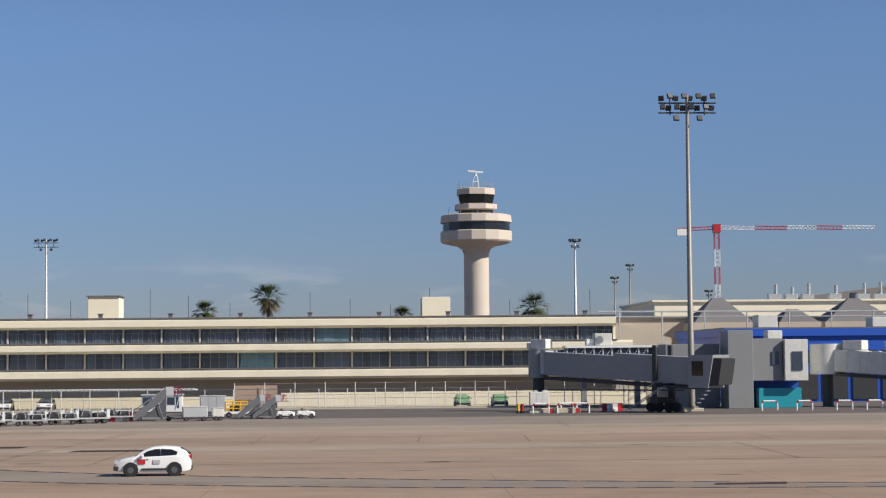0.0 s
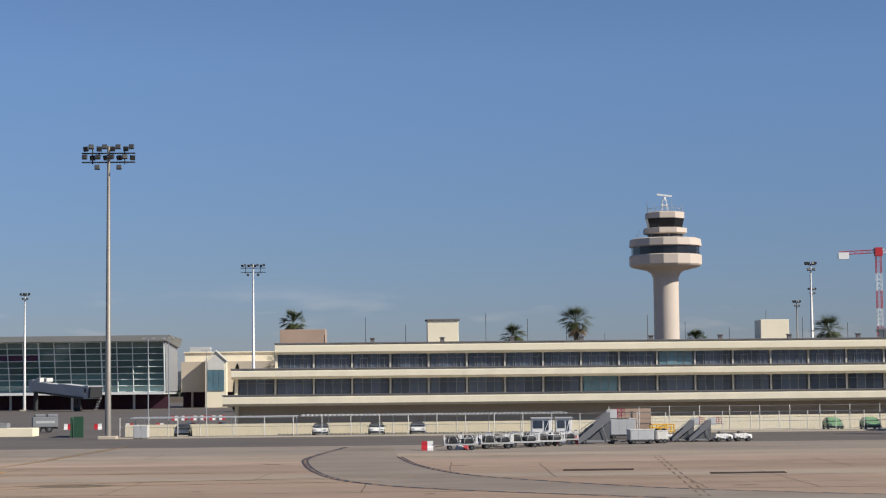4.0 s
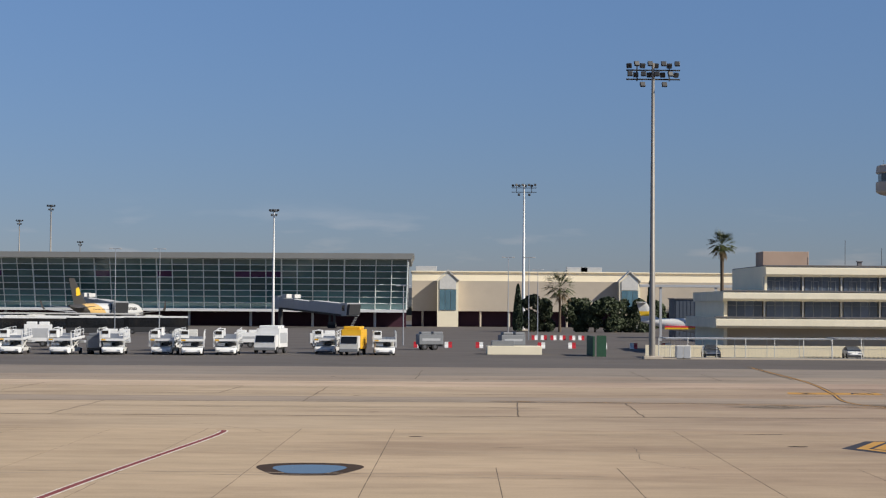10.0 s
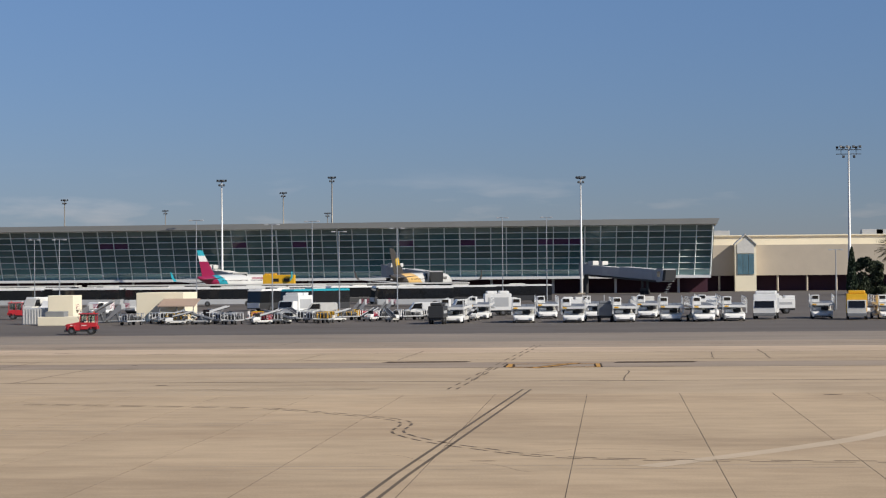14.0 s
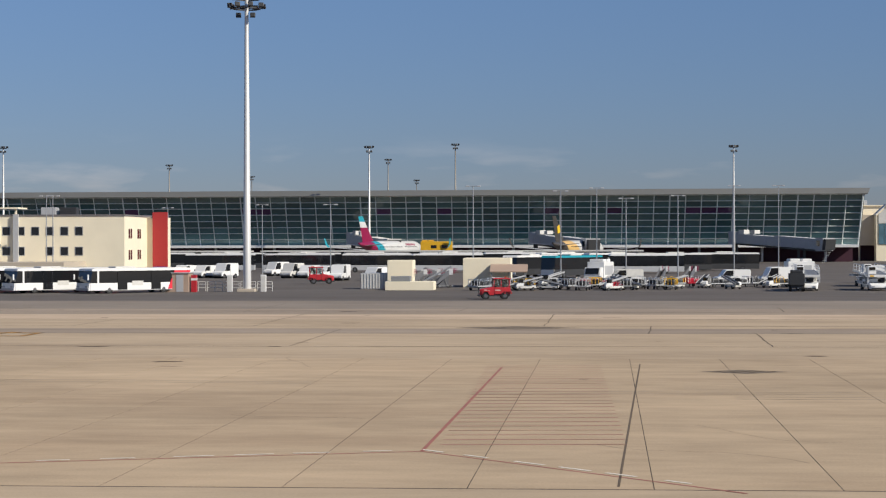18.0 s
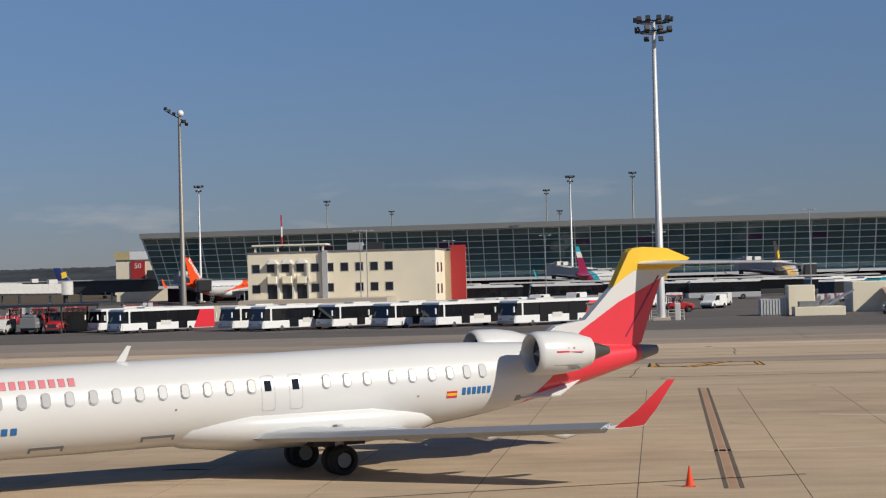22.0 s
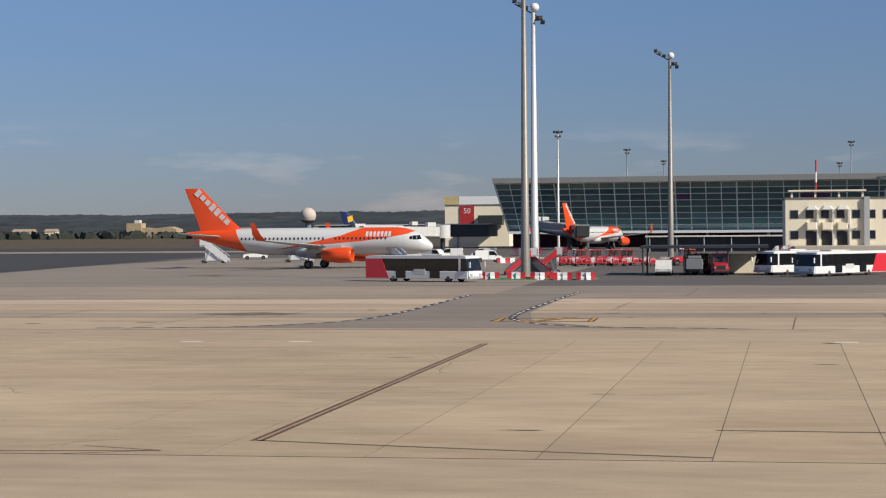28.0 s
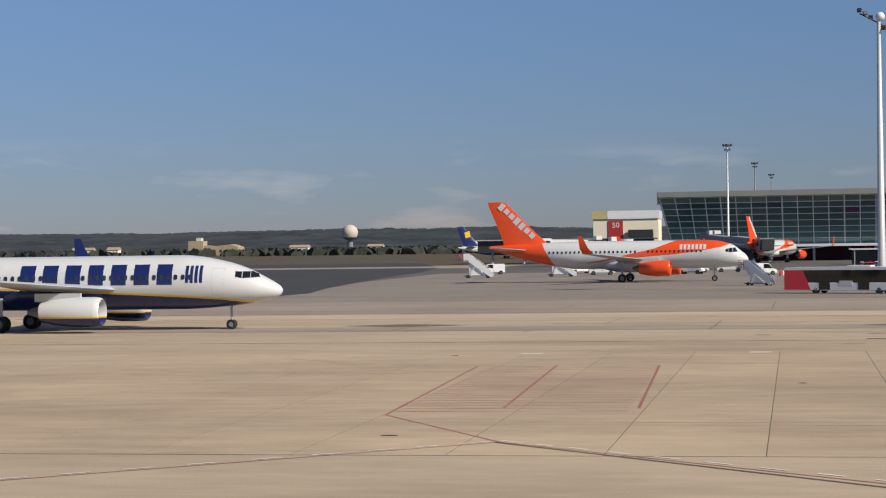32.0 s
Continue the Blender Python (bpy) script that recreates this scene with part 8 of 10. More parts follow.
M_STAIR = mat("stair_side_grey", (0.13, 0.135, 0.15), 0.45, vary=0.12)


def stair_unit():
    """Mobile passenger stairs: a slanted flight between solid sides on a wheeled frame; its foot at x = 0."""
    t = thing("passenger_stairs", None, "grey mobile passenger stairs on a wheeled frame", "airstairs", "mobile stairs")
    n, run, rise = 12, 0.36, 0.25
    for i in range(n):
        part("tread", B(i * run, i * run + run, -0.75, 0.75, 0.3 + i * rise, 0.36 + i * rise), M_SLATE, t)
    ln, hh = n * run, n * rise
    for y in (-0.82, 0.82):
        part("side_panel", extrude_xz(bmesh.new(), [(0, 0.15), (0.3, 0.12), (ln, hh - 0.05), (ln, hh + 1.1), (ln - 0.3, hh + 1.02), (0, 0.75)], y - 0.03, y + 0.03), M_STAIR, t)
        for k in range(1, 6):
            part("rail_post", R((ln * k / 6, y, 0.5 + hh * k / 6), (ln * k / 6, y, 1.28 + hh * k / 6), 0.025, n=5), M_GREY, t)
        part("handrail", R((0, y, 1.3), (ln, y, hh + 1.28), 0.04, n=6), M_GREY, t)
        part("strut", R((ln * 0.9, y, 0.4), (ln * 0.75, y, hh * 0.8), 0.06, n=6), M_GREY, t)
        part("landing_panel", B(ln + 0.003, ln + 0.95, y - 0.03, y + 0.03, hh + 0.1, hh + 1.45), M_LGREY, t, "pale grey landing panel")
        cage = bmesh.new()
        for x in (ln + 1.0, ln + 1.5, ln + 2.0):
            rod(cage, (x, y, hh + 0.3), (x, y, hh + 1.5), 0.03, n=5)
        for z in (hh + 0.7, hh + 1.1, hh + 1.5):
            rod(cage, (ln + 0.95, y, z), (ln + 2.0, y, z), 0.03, n=5)
        rod(cage, (ln + 1.0, y, hh + 0.3), (ln + 2.0, y, hh + 1.5), 0.03, n=5)
        part("cage", cage, M_MAROON, t, "dark red railing cage")
    part("landing", B(ln, ln + 2.5, -0.85, 0.85, hh + 0.2, hh + 0.3), M_SLATE, t)
    part("underframe", extrude_xz(bmesh.new(), [(ln * 0.35, 0.5), (ln, 0.5), (ln, hh), (ln * 0.9, hh * 0.85)], -0.55, 0.55), M_SLATE, t, "dark underframe")
    part("chassis", B(0.3, ln + 1.0, -0.7, 0.7, 0.3, 0.5), M_GREY, t)
    wheels(t, [(0.9, -0.7), (0.9, 0.7), (ln + 0.3, -0.7), (ln + 0.3, 0.7)], 0.3, 0.2)
    return t


su = stair_unit()
STAIRS = [(-22.4, 151.4, 8), (-13.0, 155.6, 8), (-11.5, 155.0, 8), (-319.4, 208.0, 150), (-364.6, 283.0, 178), (-351.0, 287.0, 178), (-306.8, 196.0, 20), (-301.6, 197.5, 165), (-304.5, 204.0, 10), (-196.6, 197.0, 25), (-195.0, 199.5, 22), (-193.6, 202.0, 20), (-192.2, 204.0, 24),
          (-160.5, 222.5, 60), (-164.0, 224, 65), (-276.5, 205, 50)]
for i, (x, y, a) in enumerate(STAIRS):
    m = pose(x, y, 0, 0, 0, a) @ Matrix.Scale(0.71 if i < 3 else 0.72 if 9 <= i <= 14 else 1.3 if i in (4, 5) else 1.0, 4)
    if i == 0:
        su.matrix_basis = m
    else:
        c = copy_thing(su, m)
        if i in (3, 4, 5):
            tagged(c, "white mobile passenger stairs beside an orange airliner")
            for k in c.children:
                if k.name.split(".")[0] in ("side_panel", "landing_panel", "handrail", "strut", "underframe", "rail_post"):
                    k.data = k.data.copy()
                    k.data.materials[0] = M_WHITE
        if i in (6, 7, 8):
            tagged(c, "red and white mobile passenger stairs beside a mast")
            for k in c.children:
                if k.name.split(".")[0] == "side_panel":
                    k.data = k.data.copy()
                    k.data.materials[0] = M_RED
                    break


def dolly():
    t = thing("baggage_cart", None, "open white-railed baggage cart on small wheels", "cart", "baggage carts")
    part("bed", B(0, 2.9, -0.7, 0.7, 0.42, 0.55), M_LGREY, t)
    for x in (0.05, 2.85):
        q = B(x - 0.03, x + 0.03, -0.65, 0.65, 1.25, 1.32)
        for y in (-0.6, -0.2, 0.2, 0.6):
            box(q, x - 0.03, x + 0.03, y - 0.03, y + 0.03, 0.55, 1.25)
        part("end_frame", q, M_WHITE, t)
    part("rail", B(0, 2.9, 0.64, 0.7, 0.95, 1.02), M_WHITE, t)
    part("load", B(0.25, 1.35, -0.5, 0.5, 0.56, 1.12, bev=0.16), M_DARK, t)
    part("load", B(1.5, 2.6, -0.55, 0.45, 0.56, 0.98, bev=0.14), M_DARK, t)
    for x in (0.75, 2.15):
        q = bmesh.new()
        arc = [(x + 0.42 * math.cos(a), -0.66, 0.6 + 0.72 * math.sin(a)) for a in [k * math.pi / 8 for k in range(9)]]
        for a, b in zip(arc, arc[1:]):
            rod(q, a, b, 0.026, n=5)
        part("hoop_rail", q, M_LGREY, t, "pale curved side hoop")
    part("drawbar", R((0, 0, 0.4), (-0.8, 0, 0.3), 0.03, n=6), M_DARK, t)
    wheels(t, [(0.5, -0.6), (0.5, 0.6), (2.4, -0.6), (2.4, 0.6)], 0.21, 0.14)
    return t


do = dolly()
DOLLY = []
for i in range(8):
    DOLLY.append((-35.0 + 1.36 * i + (i % 3) * 0.25, 139.4 + 1.15 * i + (i % 2) * 3.4, 2 + (i * 37) % 23))
for i in range(14):
    DOLLY.append((-186.5 + 1.7 * i + (i % 3) * 0.3, 190.5 + (i * 5) % 7 * 1.4, 60 + (i * 17) % 50))
for i in range(10):
    DOLLY.append((-174.5 + 2.6 * i, 204.5 + (i % 3) * 1.8, 20 + (i * 11) % 30))
for i in range(7):
    DOLLY.append((-308.0 + 2.6 * i, 243.0 + (i % 2) * 4, 10 + i * 4))
for i, (x, y, a) in enumerate(DOLLY):
    m = pose(x, y, 0, 0, 0, a)
    if i == 0:
        do.matrix_basis = m
    else:
        c = copy_thing(do, m)
        if 8 <= i <= 31 and i % 5 in (1, 2):
            tagged(c, "yellow-framed baggage cart with bags" if i % 5 == 1 else "dark red baggage cart with a load")
            for k in c.children:
                if k.name.split(".")[0] in (("rail", "end_frame", "hoop_rail") if i % 5 == 1 else ("bed", "rail", "load")):
                    k.data = k.data.copy()
                    k.data.materials[0] = M_YELLOW if i % 5 == 1 else M_CRIM
        if i > 31:
            tagged(c, "red-painted baggage cart in the equipment yard")
            for k in c.children:
                if k.name.split(".")[0] in ("rail", "bed", "load"):
                    k.data = k.data.copy()
                    k.data.materials[0] = M_RED


def box_body(m, nm, label, cat, paint, Lb=5.5, W=2.3, H=2.9, cab=True, group=""):
    """A truck or a container trailer with a boxy body."""
    t = thing(nm, m, label, cat, group)
    x0 = 1.5 if cab else 0.0
    part("box", B(x0, Lb, -W / 2, W / 2, 0.7, H, bev=0.06), paint, t)
    part("chassis", B(0.2, Lb, -W / 2 + 0.2, W / 2 - 0.2, 0.45, 0.7), M_DARK, t)
    if cab:
        part("cab", extrude_xz(bmesh.new(), [(0, 0.5), (0, 1.3), (0.3, 2.2), (1.45, 2.2), (1.45, 0.5)], -W / 2 + 0.1, W / 2 - 0.1), M_OFFWHITE if paint is M_YELLOW else paint, t)
        part("windscreen", L([[(0.0, -W / 2 + 0.25, 1.35), (0.0, W / 2 - 0.25, 1.35), (0.26, W / 2 - 0.25, 2.1), (0.26, -W / 2 + 0.25, 2.1)], [(-0.04, -W / 2 + 0.25, 1.36), (-0.04, W / 2 - 0.25, 1.36), (0.22, W / 2 - 0.25, 2.11), (0.22, -W / 2 + 0.25, 2.11)]]), M_VGLASS, t)
        part("bumper", B(-0.1, 0.1, -W / 2 + 0.1, W / 2 - 0.1, 0.4, 0.75, bev=0.04), M_GREY, t)
    for y in (-W / 2 - 0.01, W / 2 + 0.01):
        part("panel", B(x0 + 0.4, Lb - 0.4, y - 0.006, y + 0.006, 1.2, H - 0.5), M_LGREY if paint is not M_YELLOW else M_YELLOW, t)
    part("top_vent", B(x0 + 0.3, x0 + 1.6, -W / 2 + 0.2, W / 2 - 0.2, H + 0.003, H + 0.35, bev=0.08), paint, t)
    part("top_vent", B(x0 + 1.9, x0 + 3.2, -W / 2 + 0.2, W / 2 - 0.2, H + 0.003, H + 0.35, bev=0.08), paint, t)
    wheels(t, [(x, y) for x in (0.75, Lb - 1.1) for y in (-W / 2 + 0.15, W / 2 - 0.15)], 0.42, 0.26)
    return t


box_body(pose(-103.8, 193.0, 0, 0, 0, 82), "service_truck", "yellow box-bodied service truck with a white cab", "truck", M_YELLOW)
box_body(pose(-113.6, 197.5, 0, 0, 0, 80), "service_truck", "white box-bodied service truck", "truck", M_WHITE, W=2.7)
box_body(pose(-172.5, 221.0, 0, 0, 0, 70), "service_truck", "white box-bodied service truck", "truck", M_WHITE)
box_body(pose(-148.5, 226.0, 0, 0, 0, 8), "service_truck", "white catering truck with a round window", "truck", M_WHITE, Lb=5)
for x, y, a, mm, lb in ((-96.0, 222.0, 15, M_GREY, "grey covered baggage trailer"),
                        (-85.5, 222.0, 15, M_GREY, "grey covered baggage trailer"), (-150.6, 186.0, 85, M_DARK, "dark blue covered trailer"), (-132.0, 190.5, 85, M_GREY, "grey low trailer between loaders"),
                        (-110.0, 226.0, 5, M_WHITE, "white container beside loaders"), (-120.0, 228.0, 5, M_WHITE, "white container beside loaders"), (-128.0, 228.0, 5, M_OFFWHITE, "white container beside loaders"), (-137.0, 229.0, 5, M_WHITE, "white container beside loaders"), (-146.0, 230.0, 5, M_OFFWHITE, "white container beside loaders")):
    box_body(pose(x, y, 0, 0, 0, a), "container_trailer", lb, "trailer", mm, Lb=3.2, W=1.7, H=2.0, cab=False, group="container trailers")
# generator trailers, pump frame and booths at the edge of the near stand
def generator(m, ln, h, mm, label):
    t = thing("generator_trailer", m, label, "generator", "generator trailers")
    part("chassis", B(0, ln, -0.6, 0.6, 0.22, 0.34), M_DARK, t)
    part("body", B(0.02, ln - 0.02, -0.65, 0.65, 0.343, h, bev=0.05), mm, t)
    part("roof", B(-0.02, ln + 0.02, -0.68, 0.68, h + 0.002, h + 0.06, bev=0.02), M_OFFWHITE, t)
    for k in range(3):
        part("side_door", B(0.1 + k * (ln - 0.2) / 3, (k + 1) * (ln - 0.2) / 3 + 0.05, -0.668, -0.652, 0.42, h - 0.1), mm, t)
    part("end_panel", B(ln - 0.018, ln, -0.5, 0.5, 0.45, h - 0.12), M_WHITE, t)
    part("drawbar", R((0, 0, 0.3), (-0.7, 0, 0.22), 0.04, n=6), M_DARK, t)
    wheels(t, [(0.35, -0.6), (0.35, 0.6), (ln - 0.35, -0.6), (ln - 0.35, 0.6)], 0.2, 0.14)


generator(pose(-17.75, 150.3, 0, 0, 0, 8), 2.3, 1.28, M_LGREY, "pale grey generator trailer with a white end")
generator(pose(-15.1, 151.5, 0, 0, 0, 8), 1.1, 1.12, M_OFFWHITE, "small white generator trailer")
generator(pose(-17.4, 168.0, 0, 0, 0, 3), 2.6, 1.95, M_LGREY, "grey generator cabinet behind the stairs")
t = thing("pump_unit", pose(-14.4, 159.6, 0, 0, 0, 5), "yellow tubular pump unit on a white low trailer", "pump unit")
part("deck", B(-0.2, 3.2, -0.7, 0.7, 0.35, 0.6, bev=0.05), M_WHITE, t)
part("engine", B(0.5, 1.5, -0.4, 0.4, 0.603, 1.15, bev=0.08), M_DARK, t)
for x in (0.1, 0.8, 1.5, 2.2):
    for y in (-0.6, 0.6):
        part("upright", R((x, y, 0.6), (x, y, 1.55), 0.06, n=6), M_YELLOW, t)
    part("cross_bar", R((x, -0.6, 1.55), (x, 0.6, 1.55), 0.05, n=6), M_YELLOW, t)
for y in (-0.6, 0.6):
    for z in (0.9, 1.25, 1.55):
        part("side_bar", R((0.1, y, z), (2.2, y, z), 0.055, n=6), M_YELLOW, t)
    part("brace", R((0.1, y, 0.65), (1.5, y, 1.5), 0.04, n=6), M_YELLOW, t)
wheels(t, [(0.4, -0.65), (0.4, 0.65), (2.6, -0.65), (2.6, 0.65)], 0.28, 0.18)
for x, y, w in ((-24.4, 179.0, 2.1), (-21.8, 179.0, 1.7)):
    t = thing("guard_booth", pose(x, y, 0), "small white booth with dark windows beside the fence", "booth", "guard booths")
    part("body", B(0, w, 0, 1.8, 0.1, 1.85, bev=0.03), M_WHITE, t)
    part("base", B(0.05, w - 0.05, 0.05, 1.75, 0, 0.1), M_DARK, t)
    part("roof", B(-0.1, w + 0.1, -0.15, 1.9, 1.853, 2.0, bev=0.02), M_LGREY, t)
    part("window", B(0.12, w * 0.55, -0.03, -0.003, 0.85, 1.65), M_WIN, t)
    part("window", B(w * 0.63, w - 0.3, -0.03, -0.003, 0.5, 1.65), M_WIN, t)
    part("brace", R((w * 0.62, -0.05, 0.4), (w - 0.28, -0.05, 1.7), 0.04, n=6), M_WHITE, t)
tug(pose(-7.5, 154.2, 0, 0, 0, 185), "low white tow tractor beside the stairs", paint=M_WHITE, cab=False, s=0.55)
tug(pose(-5.6, 154.6, 0, 0, 0, 185), "low white tow tractor beside the stairs", paint=M_WHITE, cab=False, s=0.55)
t = box_body(pose(-211.0, 442.0, 0, 0, 0, 0), "high_lift_truck", "yellow high-lift truck body with two dark windows", "truck", M_YELLOW, Lb=7.8, W=2.5, H=5.6, cab=False)
for x in (2.6, 5.2):
    part("window", B(x, x + 1.4, -1.29, -1.262, 3.9, 4.7), M_VGLASS, t)

# long low dark covers and sheds beyond the carts
for x0, x1, y, lb in ((-300, -246, 395, "long dark covered walkway with a pale roof edge"), (-244, -158, 398, "long dark covered walkway with a pale roof edge")):
    t = thing("covered_walkway", None, lb, "walkway", "covered walkways")
    part("roof", B(x0, x1, y, y + 6, 3.3, 3.6), M_OFFWHITE, t)
    part("side", B(x0 + 0.5, x1 - 0.5, y + 2.0, y + 2.3, 0, 3.3), M_DARK, t)
    for k in range(int((x1 - x0) / 6)):
        part("post", R((x0 + 1 + k * 6, y + 0.4, 0), (x0 + 1 + k * 6, y + 0.4, 3.3), 0.12, n=8), M_LGREY, t)

# beige walled plinths with steps
for x, y, w in ((-196.6, 191.4, 5.6), (-87.9, 201.0, 6.4)):
    t = thing("low_plinth", pose(x, y, 0), "low beige concrete plinth at the apron edge", "plinth")
    part("block", B(0, w, 0, 4.0, 0, 1.0, bev=0.04), M_CREAM, t)
    part("top_unit", B(0.6, w * 0.5, 1.0, 3.0, 1.003, 1.6, bev=0.04), M_GREY, t)
t = thing("pump_house", pose(-196.8, 196.5, 0), "beige concrete block house with a slatted side bay", "hut")
part("block", B(0, 3.0, 0, 4, 0, 3.4, bev=0.05), M_CREAM, t)
part("side_bay", B(-3.2, -0.003, 0.5, 3.5, 0, 1.9, bev=0.03), M_LGREY, t)
for k in range(9):
    part("slat", B(-3.1 + k * 0.34, -2.98 + k * 0.34, 0.44, 0.5, 0.1, 1.8), M_OFFWHITE, t)
part("ramp", L([[(3.2, 0.5, 0.3), (7.5, 0.5, 2.6), (7.5, 2.0, 2.6), (3.2, 2.0, 0.3)], [(3.2, 0.5, 0.5), (7.5, 0.5, 2.8), (7.5, 2.0, 2.8), (3.2, 2.0, 0.5)]]), M_STEEL, t)

def belt_loader():
    """A low truck carrying a slanted conveyor; its low end at x = 0."""
    t = thing("belt_loader", None, "white belt loader with a slanted dark conveyor", "belt loader", "belt loaders")
    part("chassis", B(0.6, 4.2, -0.8, 0.8, 0.4, 0.75, bev=0.05), M_OFFWHITE, t)
    part("cab", extrude_xz(bmesh.new(), [(0.5, 0.75), (0.6, 1.2), (1.0, 1.35), (1.9, 1.35), (1.9, 0.75)], -0.85, -0.1), M_WHITE, t)
    part("cab_frame", B(1.1, 1.8, -0.84, -0.12, 1.353, 2.0, bev=0.04), M_VGLASS, t)
    part("conveyor", L([[(-0.4, 0.0, 0.75), (-0.4, 0.8, 0.75), (-0.4, 0.8, 0.95), (-0.4, 0.0, 0.95)], [(5.6, 0.0, 2.2), (5.6, 0.8, 2.2), (5.6, 0.8, 2.42), (5.6, 0.0, 2.42)]]), M_DARK, t, "dark rubber conveyor")
    for y in (-0.04, 0.84):
        part("side_rail", L([[(-0.4, y - 0.03, 0.9), (-0.4, y + 0.03, 0.9), (-0.4, y + 0.03, 1.1), (-0.4, y - 0.03, 1.1)], [(5.6, y - 0.03, 2.35), (5.6, y + 0.03, 2.35), (5.6, y + 0.03, 2.55), (5.6, y - 0.03, 2.55)]]), M_LGREY, t)
        part("strut", R((3.4, y, 0.75), (4.6, y, 2.1), 0.05, n=6), M_GREY, t)
    wheels(t, [(1.1, -0.75), (1.1, 0.75), (3.6, -0.75), (3.6, 0.75)], 0.3, 0.2)
    return t


bl = belt_loader()
for i, (x, y, a) in enumerate(((-179.5, 197.5, 40), (-176.0, 203.0, 150), (-171.5, 197.0, 60), (-168.0, 205.0, 120), (-164.5, 198.0, 35), (-160.0, 201.0, 70), (-156.0, 196.5, 110), (-152.5, 202.0, 50), (-184.0, 195.5, 20), (-147.5, 201.0, 80), (-182.0, 190.5, 15), (-176.5, 192.0, 165), (-172.0, 190.0, 30), (-167.5, 192.5, 150))):
    if i == 0:
        bl.matrix_basis = pose(x, y, 0, 0, 0, a) @ Matrix.Scale(0.8, 4)
    else:
        copy_thing(bl, pose(x, y, 0, 0, 0, a) @ Matrix.Scale(0.8, 4))
for x, y, a in ((-307.5, 250.6, 10), (-305.0, 253.5, 20), (-302.6, 252.0, 5), (-300.2, 254.5, 15), (-298.0, 252.5, 8)):
    tug(pose(x, y, 0, 0, 0, a), "red baggage tractor in a parked row", s=1.1)

# block wall and hut seen behind the carts
t = thing("store_shed", None, "plain cream store with a brown lean-to roof", "shed")
part("wall", B(-188.4, -182.6, 205.5, 214, 0, 3.55, bev=0.04), M_CREAM, t)
part("lean_roof", L([[(-185, 201.8, 1.9), (-180.5, 201.8, 1.9), (-180.5, 205.4, 2.7), (-185, 205.4, 2.7)], [(-185, 201.8, 2.02), (-180.5, 201.8, 2.02), (-180.5, 205.4, 2.82), (-185, 205.4, 2.82)]]), M_BRICK, t)
for x in (-184.8, -182.7, -180.7):
    part("post", R((x, 202.0, 0), (x, 202.0, 1.9), 0.06, n=6), M_GREY, t)

# guard hut, red post and scrub at the pale mast
t = thing("equipment_hut", pose(-220.4, 184.0, 0), "small brown hut with grey doors", "hut")
part("body", B(0, 2.6, 0, 2.4, 0, 2.1, bev=0.03), M_BRICK, t)
part("door", B(1.2, 2.0, -0.04, -0.003, 0.05, 1.95), M_LGREY, t)
part("roof", B(-0.1, 2.7, -0.1, 2.5, 2.103, 2.2), M_LGREY, t)
t = thing("marker_post", pose(-217.3, 184.6, 0), "red and white marker post", "post")
part("post", B(-0.3, 0.3, -0.3, 0.3, 0, 1.9, bev=0.03), M_RED, t)
part("band", B(-0.31, 0.31, -0.31, 0.31, 1.3, 1.55), M_WHITE, t)
for x in (-213.6, -209.8):
    t = thing("electric_cabinet", pose(x, 186.4, 0), "white electric cabinet beside a mast", "cabinet")
    part("body", B(-0.3, 0.3, -0.25, 0.25, 0, 1.9, bev=0.02), M_WHITE, t)
    part("door", B(-0.25, 0.25, -0.275, -0.253, 0.1, 1.8), M_OFFWHITE, t)
for k in range(5):
    t = thing("rail_barrier", pose(-217.5 + k * 1.9, 188.0, 0), "white tubular rail barrier", "barrier", "rail barriers")
    for z in (0.4, 0.8, 1.1):
        part("rail", R((-0.85, 0, z), (0.85, 0, z), 0.035, n=6), M_OFFWHITE, t)
    for x in (-0.85, 0, 0.85):
        part("post", R((x, 0, 0), (x, 0, 1.1), 0.035, n=6), M_OFFWHITE, t)


# black-roofed equipment shelter by the buses
t = thing("equipment_shelter", None, "open equipment shelter with a flat black roof", "shelter")
part("roof", B(-290.6, -276.0, 191.5, 203.0, 3.1, 3.4), M_DARK, t)
for x in (-290.3, -285.4, -280.6, -276.3):
    for y in (191.8, 202.7):
        part("post", R((x, y, 0), (x, y, 3.1), 0.09, n=8), M_DARK, t)
part("rear_wall", B(-286.0, -276.4, 203.1, 203.3, 0, 2.3), M_CREAM, t)
tug(pose(-281.4, 190.6, 0, 0, 0, 92), "red tow tractor under the black-roofed shelter", s=1.2)
van(pose(-287.9, 190.2, 0, 0, 0, 90), M_OFFWHITE, "white utility van under the black-roofed shelter", H=1.8)
box_body(pose(-284.4, 191.0, 0, 0, 0, 90), "container_trailer", "grey trailer under the black-roofed shelter", "trailer", M_GREY, Lb=3.2, W=1.9, H=1.9, cab=False, group="container trailers")


def block_barrier(x, y, a, red, label="red and white plastic road barrier"):
    t = thing("road_barrier", pose(x, y, 0, 0, 0, a), label, "barrier", "road barriers")
    prof = [(-0.28, 0), (0.28, 0), (0.24, 0.25), (0.12, 0.4), (0.10, 0.8), (-0.10, 0.8), (-0.12, 0.4), (-0.24, 0.25)]
    part("block", extrude_yz(bmesh.new(), prof, -0.5, 0.0), M_RED if red else M_WHITE, t)
    part("block", extrude_yz(bmesh.new(), prof, 0.004, 0.5), M_WHITE if red else M_RED, t)


